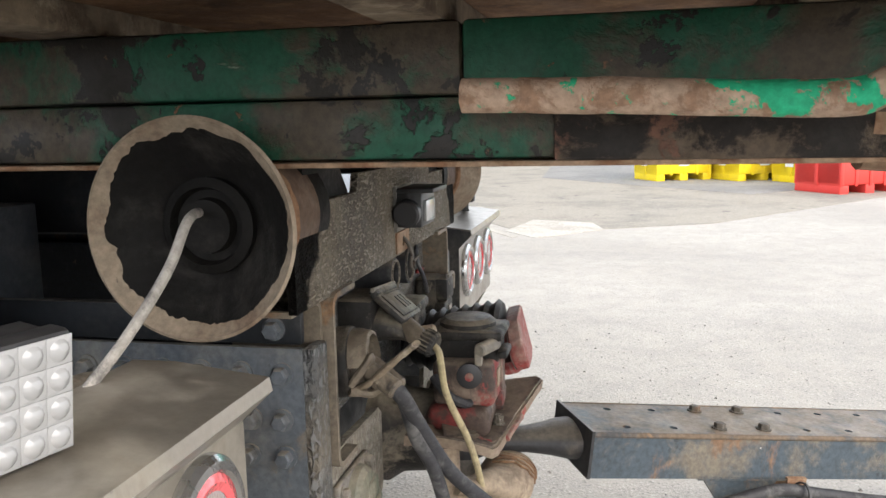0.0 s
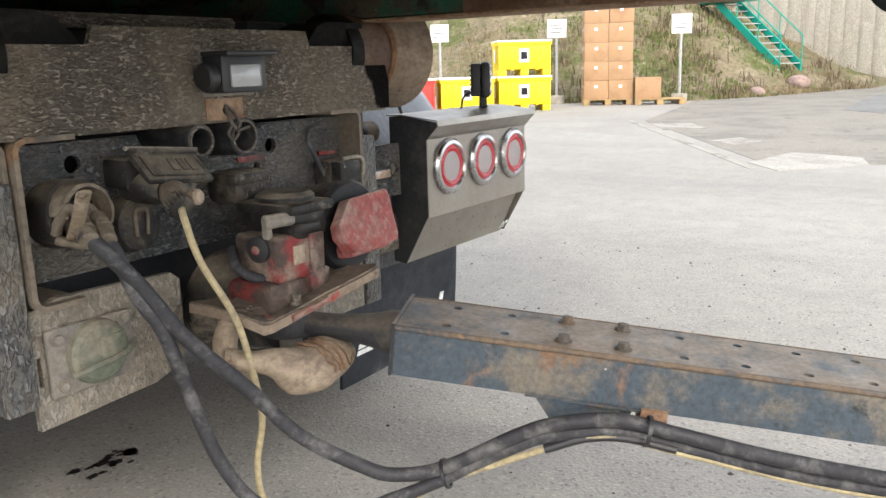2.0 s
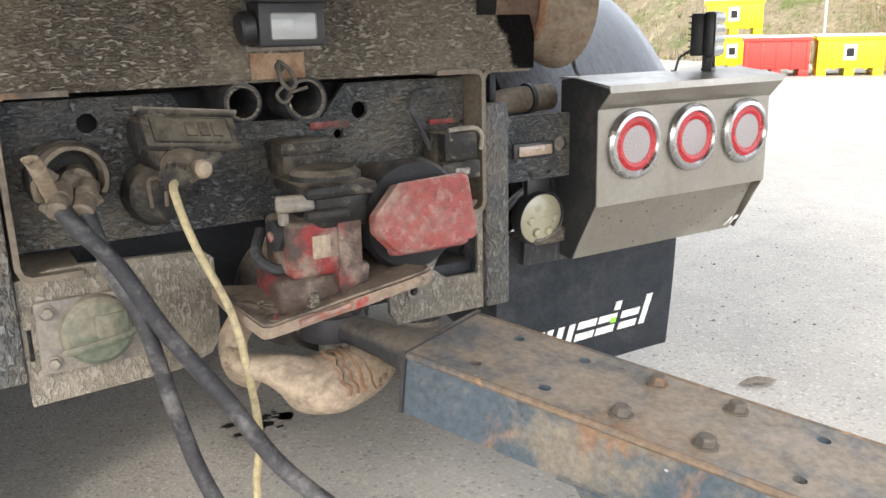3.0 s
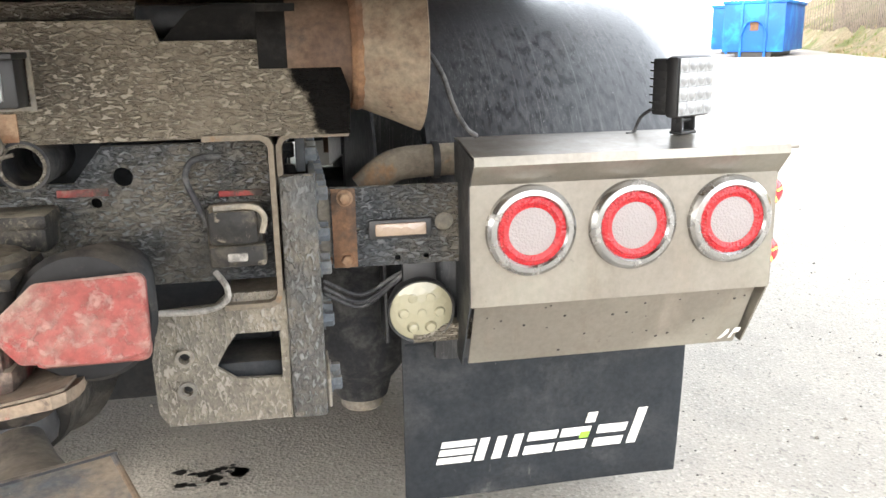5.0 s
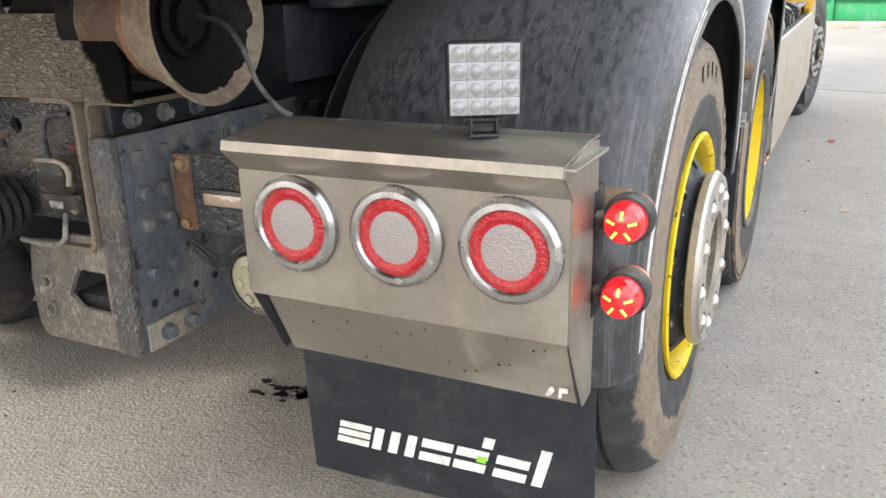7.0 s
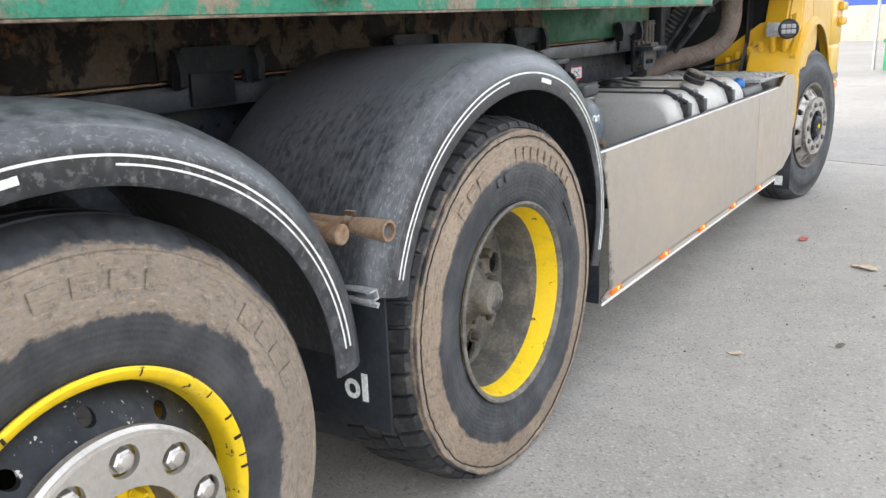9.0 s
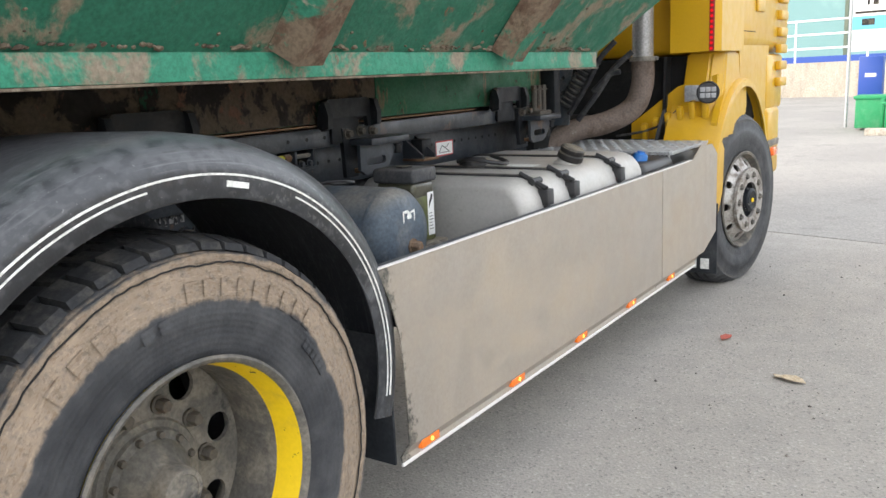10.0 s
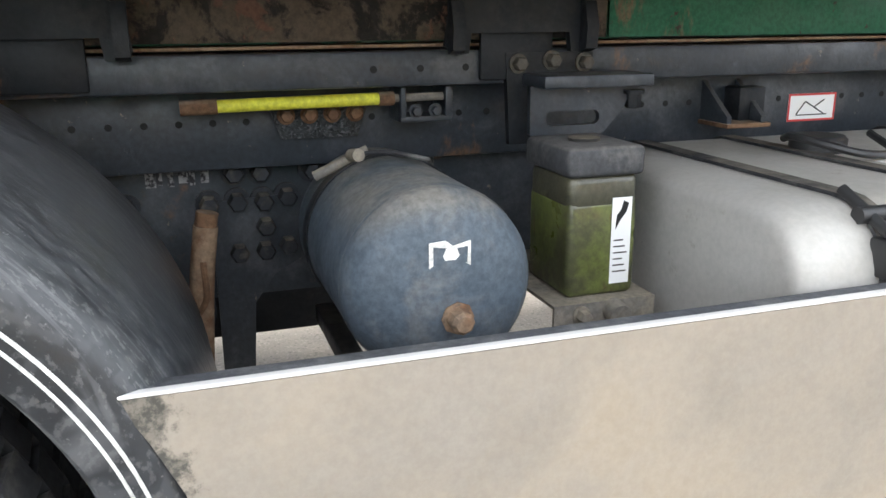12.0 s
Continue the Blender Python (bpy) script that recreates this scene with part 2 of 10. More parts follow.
        if ends:
            crest = maths(n, l, "MULTIPLY", crest, ranged(n, l, away, ends[0] - 0.01, ends[0] + 0.02, 1.0, 0.0))
        # Crests mixed paler: dust on the ridges and highlights put into the colour.
        l.new(mixed(n, l, crest, tint.outputs["Vector"], tuple(min(1.0, 0.07 + c * 1.6) for c in base)), s.inputs["Base Color"])
        r2 = n.new("ShaderNodeBump")
        r2.inputs["Strength"].default_value = relief[2]
        r2.inputs["Distance"].default_value = 0.006
        l.new(ridges, r2.inputs["Height"])
        l.new(b.outputs["Normal"], r2.inputs["Normal"])
        out = r2
    l.new(out.outputs["Normal"], s.inputs["Normal"])
    return m


def plain(name, base, rough=0.5, metal=0.0, **more):
    m, n, l, s = material(name)
    s.inputs["Base Color"].default_value = rgba(base)
    s.inputs["Roughness"].default_value = rough
    s.inputs["Metallic"].default_value = metal
    for key, value in more.items():
        s.inputs[key.replace("_", " ")].default_value = value
    return m


DUST = (0.30, 0.26, 0.20)
RUST = (0.17, 0.075, 0.035)
steel_black = weathered("black_chassis_paint", (0.010, 0.012, 0.015), [((0.028, 0.028, 0.029), 7.0, 0.46, 0.70), (RUST, 3.5, 0.66, 0.72)], (0.42, 0.68), dust=((0.16, 0.14, 0.11), 0.35))
steel_wrinkled = weathered("wrinkled_dusty_coating", (0.045, 0.049, 0.053), [((0.12, 0.108, 0.088), 3.5, 0.40, 0.66), ((0.028, 0.031, 0.036), 4.0, 0.60, 0.70)], (0.5, 0.8), bump=0.3, relief=(140.0, (0.6, 1.0, 1.2), 1.0), dust=(DUST, 0.8))
steel_dusty = weathered("dusty_beam_coating", (0.135, 0.118, 0.092), [((0.075, 0.07, 0.06), 6.0, 0.45, 0.68), ((0.035, 0.035, 0.037), 5.0, 0.67, 0.74)], (0.6, 0.9), bump=0.3, relief=(150.0, (0.5, 1.0, 1.3), 1.0), dust=(DUST, 0.8))
steel_bar = weathered("wrinkled_grey_bar_coating", (0.075, 0.077, 0.077), [((0.15, 0.132, 0.105), 4.0, 0.44, 0.66), ((0.16, 0.095, 0.055), 6.0, 0.66, 0.72)], (0.45, 0.75), bump=0.3, relief=(120.0, (1.2, 1.0, 0.55), 1.0), dust=(DUST, 0.6))
steel_beam = weathered("dusty_beam_with_greasy_ends", (0.135, 0.115, 0.086), [((0.09, 0.078, 0.062), 5.0, 0.45, 0.68), ((0.04, 0.04, 0.041), 4.0, 0.68, 0.76)], (0.6, 0.9), bump=0.3, relief=(150.0, (0.5, 1.0, 1.3), 1.0), dust=(DUST, 0.7), ends=(0.500, (0.006, 0.0055, 0.005)))
steel_grey = weathered("dirty_grey_steel", (0.15, 0.14, 0.125), [((0.24, 0.21, 0.165), 8.0, 0.4, 0.65), ((0.05, 0.05, 0.05), 6.0, 0.6, 0.72)], (0.5, 0.85), dust=(DUST, 0.8))
rust_brown = weathered("rusty_steel", (0.13, 0.07, 0.04), [((0.21, 0.12, 0.065), 12.0, 0.4, 0.65), ((0.055, 0.04, 0.032), 7.0, 0.55, 0.7)], (0.7, 0.95), bump=0.5, dust=(DUST, 0.6))
rust_light = weathered("rusty_dusty_steel", (0.25, 0.17, 0.11), [((0.17, 0.09, 0.05), 14.0, 0.45, 0.65), ((0.09, 0.07, 0.055), 6.0, 0.6, 0.72)], (0.7, 0.95), bump=0.4)
green_rail = weathered("peeling_dark_green_paint", (0.009, 0.064, 0.036), [((0.052, 0.041, 0.028), 4.5, 0.44, 0.56), ((0.016, 0.014, 0.012), 5.0, 0.55, 0.575), ((0.014, 0.013, 0.012), 13.0, 0.60, 0.62), ((0.17, 0.085, 0.045), 22.0, 0.66, 0.70), ((0.12, 0.16, 0.12), 18.0, 0.68, 0.72, (1.0, 0.3, 1.5))], (0.35, 0.7), bump=0.7)
green_paint = weathered("weathered_green_paint", (0.022, 0.128, 0.078), [((0.20, 0.165, 0.115), 4.2, 0.52, 0.62), ((0.17, 0.085, 0.05), 8.0, 0.64, 0.70), ((0.08, 0.06, 0.045), 5.0, 0.68, 0.74)], (0.45, 0.8), bump=0.5)
crust = weathered("caked_dry_soil", (0.20, 0.16, 0.115), [((0.10, 0.075, 0.055), 10.0, 0.45, 0.6), ((0.30, 0.26, 0.20), 6.0, 0.58, 0.7)], (0.85, 1.0), bump=0.9, bump_scale=45.0)
rail_brown = weathered("rusty_flaking_rail", (0.082, 0.062, 0.044), [((0.018, 0.015, 0.013), 9.0, 0.46, 0.54), ((0.12, 0.062, 0.042), 16.0, 0.58, 0.66), ((0.01, 0.055, 0.032), 4.5, 0.62, 0.66)], (0.7, 0.95), bump=0.7)
rail_green_worn = weathered("rust_streaked_green_paint", (0.020, 0.105, 0.055), [((0.15, 0.10, 0.06), 6.0, 0.56, 0.64, (1.0, 1.0, 0.4)), ((0.05, 0.035, 0.025), 14.0, 0.62, 0.66), ((0.20, 0.17, 0.12), 3.0, 0.60, 0.72)], (0.45, 0.8), bump=0.4)
stainless = weathered("dusty_stainless_sheet", (0.402, 0.360, 0.310), [((0.34, 0.28, 0.21), 2.5, 0.36, 0.72), ((0.30, 0.24, 0.185), 9.0, 0.70, 0.80)], (0.42, 0.6), metal=0.55, bump=0.05, vary=0.06)
stainless_box = weathered("dusty_steel_sheet", (0.265, 0.24, 0.207), [((0.225, 0.21, 0.17), 4.0, 0.4, 0.7), ((0.20, 0.17, 0.135), 9.0, 0.52, 0.74, (1.6, 1.0, 0.22)), ((0.14, 0.12, 0.10), 24.0, 0.67, 0.74)], (0.28, 0.46), metal=0.72, bump=0.06, vary=0.08, dust=((0.28, 0.25, 0.21), 0.5))


def dark_corner(m):
    """A ragged darker band along the skirt's rear edge."""
    n, l = m.node_tree.nodes, m.node_tree.links
    s = n["Principled BSDF"]
    sheet_colour = s.inputs["Base Color"].links[0].from_socket
    coord = n.new("ShaderNodeTexCoord").outputs["Object"]
    sep = n.new("ShaderNodeSeparateXYZ")
    l.new(coord, sep.inputs[0])
    lean = maths(n, l, "MULTIPLY", maths(n, l, "SUBTRACT", 0.85, sep.outputs["Z"]), 0.33)
    off = maths(n, l, "SUBTRACT", maths(n, l, "SUBTRACT", sep.outputs["Y"], 2.736), lean)
    ragged = maths(n, l, "ADD", off, maths(n, l, "MULTIPLY", noise_node(n, l, coord, 26.0, 6.0, 0.7), 0.13))
    low = maths(n, l, "MULTIPLY", maths(n, l, "SUBTRACT", 0.85, sep.outputs["Z"]), 0.18)
    f = ranged(n, l, maths(n, l, "ADD", ragged, low), 0.100, 0.120, 0.9, 0.0)
    f = maths(n, l, "MULTIPLY", f, ranged(n, l, noise_node(n, l, coord, 80.0, 4.0, 0.7), 0.35, 0.6, 0.5, 1.0))
    l.new(mixed(n, l, f, sheet_colour, (0.060, 0.062, 0.055)), s.inputs["Base Color"])
    return m


dark_corner(stainless)
bright_edge = plain("bright_cut_edge", (0.82, 0.80, 0.77), 0.4, 0.25)
chrome = weathered("chromed_trim", (0.38, 0.38, 0.375), [((0.26, 0.245, 0.22), 22.0, 0.5, 0.75)], (0.14, 0.32), metal=0.95, bump=0.03, vary=0.05)
cast_black = weathered("greasy_cast_iron", (0.013, 0.012, 0.011), [((0.045, 0.039, 0.032), 13.0, 0.46, 0.64), ((0.17, 0.145, 0.11), 8.0, 0.60, 0.70)], (0.42, 0.75), bump=0.55, bump_scale=60.0, dust=((0.24, 0.205, 0.155), 0.8))
steel_blue = weathered("dusty_blue_black_plate", (0.082, 0.094, 0.108), [((0.180, 0.174, 0.158), 4.0, 0.44, 0.68), ((0.16, 0.13, 0.095), 7.0, 0.58, 0.70), ((0.015, 0.017, 0.02), 11.0, 0.60, 0.68)], (0.45, 0.75), bump=0.35, dust=(DUST, 0.6))
channel_dusty = weathered("dusty_channel_steel", (0.15, 0.125, 0.095), [((0.20, 0.12, 0.065), 9.0, 0.54, 0.64), ((0.08, 0.07, 0.06), 6.0, 0.56, 0.70)], (0.65, 0.9), bump=0.3, dust=(DUST, 0.6))
rubber = weathered("black_rubber", (0.022, 0.023, 0.026), [((0.075, 0.073, 0.07), 16.0, 0.42, 0.7)], (0.6, 0.85), bump=0.2, dust=(DUST, 0.4))


def guard_material():
    """Black plastic under a film of dried spray: soft drops drawn out along the arch, tops paled for dust and sky
    sheen, a few long scratches.
    """
    m, n, l, s = material("scuffed_black_plastic")
    coord = n.new("ShaderNodeTexCoord").outputs["Object"]
    broad = noise_node(n, l, coord, 1.8, 3.0, 0.5)
    drops = noise_node(n, l, coord, 85.0, 1.5, 0.45, 0.0, (1.0, 0.40, 0.40))
    fine = noise_node(n, l, coord, 150.0, 2.0, 0.5)
    runs = noise_node(n, l, coord, 11.0, 3.0, 0.5, 0.0, (20.0, 0.35, 0.35))
    c = mixed(n, l, ranged(n, l, broad, 0.35, 0.65), (0.013, 0.015, 0.018), (0.028, 0.031, 0.036))
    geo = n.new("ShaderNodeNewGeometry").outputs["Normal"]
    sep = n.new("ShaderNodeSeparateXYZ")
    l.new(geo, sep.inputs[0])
    # Paler towards up-facing sides: dust plus sky sheen put into the colour.
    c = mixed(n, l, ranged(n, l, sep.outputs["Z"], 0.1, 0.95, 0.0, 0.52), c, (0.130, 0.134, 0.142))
    c = mixed(n, l, ranged(n, l, drops, 0.50, 0.66, 0.0, 0.55), c, (0.012, 0.013, 0.016))
    c = mixed(n, l, ranged(n, l, drops, 0.46, 0.34, 0.0, 0.18), c, (0.17, 0.172, 0.178))
    c = mixed(n, l, ranged(n, l, runs, 0.57, 0.70, 0.0, 0.36), c, (0.17, 0.172, 0.178))
    c = mixed(n, l, ranged(n, l, fine, 0.70, 0.76, 0.0, 0.5), c, (0.24, 0.24, 0.24))
    spray = noise_node(n, l, coord, 330.0, 3.0, 0.6, 0.0, (1.0, 0.22, 0.22))
    where = ranged(n, l, noise_node(n, l, coord, 4.0, 4.0, 0.6, 0.0, (2.0, 0.6, 0.6)), 0.40, 0.62, 0.15, 1.0)
    c = mixed(n, l, maths(n, l, "MULTIPLY", ranged(n, l, spray, 0.54, 0.66, 0.0, 0.45), where), c, (0.20, 0.20, 0.197))
    l.new(c, s.inputs["Base Color"])
    l.new(ranged(n, l, drops, 0.35, 0.65, 0.50, 0.34), s.inputs["Roughness"])
    s.inputs["Coat Weight"].default_value = 0.35
    s.inputs["Coat Roughness"].default_value = 0.32
    b = n.new("ShaderNodeBump")
    b.inputs["Strength"].default_value = 0.2
    b.inputs["Distance"].default_value = 0.002
    l.new(maths(n, l, "ADD", fine, broad), b.inputs["Height"])
    l.new(b.outputs["Normal"], s.inputs["Normal"])
    return m


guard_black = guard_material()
flap_black = weathered("dusty_rubber_sheet", (0.016, 0.019, 0.023), [((0.045, 0.047, 0.05), 5.0, 0.45, 0.72), ((0.085, 0.085, 0.082), 18.0, 0.64, 0.75, (1.0, 1.0, 0.35)), ((0.16, 0.155, 0.145), 60.0, 0.70, 0.74)], (0.55, 0.8), bump=0.15)
yellow_paint = weathered("yellow_lorry_paint", (0.56, 0.315, 0.008), [((0.48, 0.27, 0.012), 2.0, 0.5, 0.8)], (0.34, 0.46), bump=0.02, vary=0.03, coat=0.12)
yellow_rim = weathered("chipped_yellow_rim_paint", (0.78, 0.53, 0.012), [((0.56, 0.39, 0.04), 7.0, 0.50, 0.75), ((0.03, 0.028, 0.025), 26.0, 0.625, 0.64), ((0.20, 0.17, 0.13), 7.0, 0.62, 0.74)], (0.4, 0.65), bump=0.06, vary=0.05)
rim_black = weathered("chipped_black_wheel_paint", (0.009, 0.011, 0.014), [((0.030, 0.031, 0.033), 9.0, 0.52, 0.70), ((0.45, 0.44, 0.42), 50.0, 0.63, 0.65), ((0.26, 0.25, 0.235), 9.0, 0.64, 0.69)], (0.35, 0.65), bump=0.2)
rim_grey = weathered("dirty_grey_wheel", (0.10, 0.095, 0.085), [((0.19, 0.17, 0.14), 10.0, 0.4, 0.65), ((0.04, 0.04, 0.04), 7.0, 0.6, 0.7)], (0.6, 0.9), bump=0.2)
alu_plate = weathered("brushed_wheel_ring", (0.52, 0.49, 0.45), [((0.30, 0.27, 0.23), 18.0, 0.52, 0.72)], (0.3, 0.5), metal=0.75, bump=0.05, vary=0.08)
alu_tank = weathered("dull_aluminium_tank", (0.45, 0.437, 0.41), [((0.39, 0.368, 0.33), 4.0, 0.45, 0.75), ((0.33, 0.30, 0.26), 22.0, 0.62, 0.74)], (0.45, 0.62), metal=0.3, bump=0.04, vary=0.06, dust=((0.45, 0.42, 0.37), 0.35))
tank_blue = weathered("blue_grey_tank_paint", (0.075, 0.096, 0.118), [((0.135, 0.142, 0.147), 8.0, 0.48, 0.70), ((0.30, 0.16, 0.06), 12.0, 0.73, 0.76)], (0.4, 0.65), bump=0.08, dust=(DUST, 0.45))
red_paint = weathered("worn_red_paint", (0.235, 0.060, 0.052), [((0.36, 0.030, 0.034), 9.0, 0.54, 0.66), ((0.28, 0.145, 0.125), 55.0, 0.48, 0.62), ((0.24, 0.165, 0.135), 6.0, 0.48, 0.68), ((0.06, 0.04, 0.035), 9.0, 0.66, 0.72)], (0.5, 0.8), bump=0.6, bump_scale=70.0, dust=((0.34, 0.25, 0.21), 0.8))
red_edge_paint = weathered("scraped_red_edge", (0.27, 0.040, 0.040), [((0.20, 0.14, 0.11), 16.0, 0.42, 0.60)], (0.55, 0.85), bump=0.5)
red_soiled = weathered("red_under_dirt", (0.060, 0.042, 0.034), [((0.17, 0.028, 0.026), 7.0, 0.54, 0.66), ((0.14, 0.11, 0.085), 10.0, 0.56, 0.70)], (0.6, 0.85), bump=0.5)
red_grimy = weathered("grimy_red_paint", (0.20, 0.028, 0.027), [((0.055, 0.042, 0.036), 9.0, 0.42, 0.56), ((0.18, 0.135, 0.105), 12.0, 0.44, 0.58), ((0.30, 0.05, 0.045), 18.0, 0.62, 0.70)], (0.5, 0.8), bump=0.3, dust=((0.22, 0.18, 0.14), 0.85))
jaw_tan = weathered("dusty_tan_coupling", (0.30, 0.24, 0.175), [((0.17, 0.13, 0.10), 7.0, 0.48, 0.66), ((0.10, 0.055, 0.03), 8.0, 0.62, 0.68), ((0.05, 0.03, 0.02), 12.0, 0.66, 0.70)], (0.6, 0.9), bump=0.25)
drawbar_paint = weathered("worn_blue_grey_drawbar", (0.050, 0.066, 0.080), [((0.14, 0.122, 0.096), 5.0, 0.45, 0.60), ((0.16, 0.098, 0.06), 8.0, 0.57, 0.68, (1.0, 1.0, 0.5)), ((0.022, 0.026, 0.03), 8.0, 0.62, 0.70), ((0.36, 0.36, 0.35), 70.0, 0.69, 0.72)], (0.45, 0.75), bump=0.25, dust=((0.19, 0.155, 0.115), 0.9))
drawbar_edge = weathered("brown_worn_edge", (0.13, 0.095, 0.065), [((0.075, 0.075, 0.075), 9.0, 0.44, 0.58), ((0.21, 0.135, 0.08), 14.0, 0.58, 0.68)], (0.6, 0.9), bump=0.3)
drawbar_dark = weathered("greasy_black_drawbar_neck", (0.03, 0.03, 0.032), [((0.1, 0.085, 0.07), 8.0, 0.5, 0.68)], (0.35, 0.6), bump=0.2, dust=(DUST, 0.4))
cable_black = weathered("scuffed_black_cable", (0.03, 0.03, 0.033), [((0.10, 0.098, 0.095), 18.0, 0.46, 0.66)], (0.5, 0.75), bump=0.1)
cable_yellow = weathered("dirty_yellow_cable", (0.34, 0.285, 0.165), [((0.20, 0.165, 0.11), 20.0, 0.45, 0.65)], (0.5, 0.7), bump=0.05)
cable_white = weathered("dirty_white_conduit", (0.33, 0.31, 0.28), [((0.15, 0.14, 0.13), 30.0, 0.48, 0.64)], (0.5, 0.7))
connector_grey = weathered("dusty_connector_plastic", (0.019, 0.018, 0.017), [((0.085, 0.073, 0.056), 11.0, 0.46, 0.62), ((0.18, 0.155, 0.12), 26.0, 0.58, 0.68), ((0.008, 0.008, 0.008), 9.0, 0.58, 0.68)], (0.45, 0.8), bump=0.5, bump_scale=70.0, dust=((0.23, 0.20, 0.15), 0.75))
lamp_black = plain("black_lamp_housing", (0.02, 0.02, 0.021), 0.45)
dark_void = plain("unlit_inside", (0.012, 0.012, 0.012), 0.9)
white_print = weathered("worn_white_print", (0.72, 0.72, 0.68), [((0.40, 0.39, 0.36), 30.0, 0.5, 0.75)], (0.5, 0.7), bump=0.0)
lime_print = plain("lime_green_print", (0.25, 0.55, 0.05), 0.5)
white_sheet = plain("white_enamel", (0.78, 0.78, 0.76), 0.4)
paper_red = plain("red_sticker_print", (0.55, 0.04, 0.04), 0.5)


def lens(name, colour, glow=0.0, rough=0.12, facets=120.0, dots=False, relief=0.7):
    m, n, l, s = material(name)
    s.inputs["Base Color"].default_value = rgba(colour)
    s.inputs["Roughness"].default_value = rough
    s.inputs["Coat Weight"].default_value = 0.6
    s.inputs["Coat Roughness"].default_value = 0.08
    if glow:
        s.inputs["Emission Color"].default_value = rgba(colour)
        s.inputs["Emission Strength"].default_value = glow
    coord = n.new("ShaderNodeTexCoord").outputs["Object"]
    v = n.new("ShaderNodeTexVoronoi")
    v.inputs["Scale"].default_value = facets
    l.new(coord, v.inputs["Vector"])
    if dots:
        spot = ranged(n, l, v.outputs["Distance"], 0.08, 0.26, 1.0, 0.0)
        s.inputs["Emission Color"].default_value = rgba((1.0, 0.028, 0.022))
        s.inputs["Coat Weight"].default_value = 0.12
        l.new(ranged(n, l, spot, 0.0, 1.0, glow * 0.22, glow * 6.5), s.inputs["Emission Strength"])
    b = n.new("ShaderNodeBump")
    b.inputs["Strength"].default_value = relief
    b.inputs["Distance"].default_value = 0.003
    l.new(v.outputs["Distance"], b.inputs["Height"])
    l.new(b.outputs["Normal"], s.inputs["Normal"])
    return m


red_lit = lens("lit_red_lamp_ring", (0.30, 0.006, 0.012), 0.10, facets=230.0, dots=True)
red_off = lens("faded_red_lamp_ring", (0.55, 0.08, 0.09), 0.0)
reflector = lens("faceted_clear_reflector", (0.27, 0.235, 0.23), 0.0, facets=260.0, relief=0.45)
red_dome = lens("lit_red_dome", (0.75, 0.012, 0.018), 0.18, facets=70.0)
amber_dome = lens("amber_dome", (0.75, 0.14, 0.03), 0.1, facets=90.0)
amber_lit = lens("lit_amber_marker", (0.75, 0.16, 0.01), 0.12, facets=160.0)
amber_off = lens("dusty_amber_lens", (0.34, 0.255, 0.19), 0.0, facets=90.0)
led_clear = lens("clear_led_lens", (0.30, 0.305, 0.31), 0.0, rough=0.2, facets=75.0)
fog_lens = lens("cream_lamp_lens", (0.31, 0.29, 0.20), 0.0, rough=0.25, facets=60.0)
glow_dot = plain("glowing_filament", (1.0, 0.55, 0.1), 0.4, 0.0, Emission_Color=(1.0, 0.42, 0.05, 1), Emission_Strength=0.9)


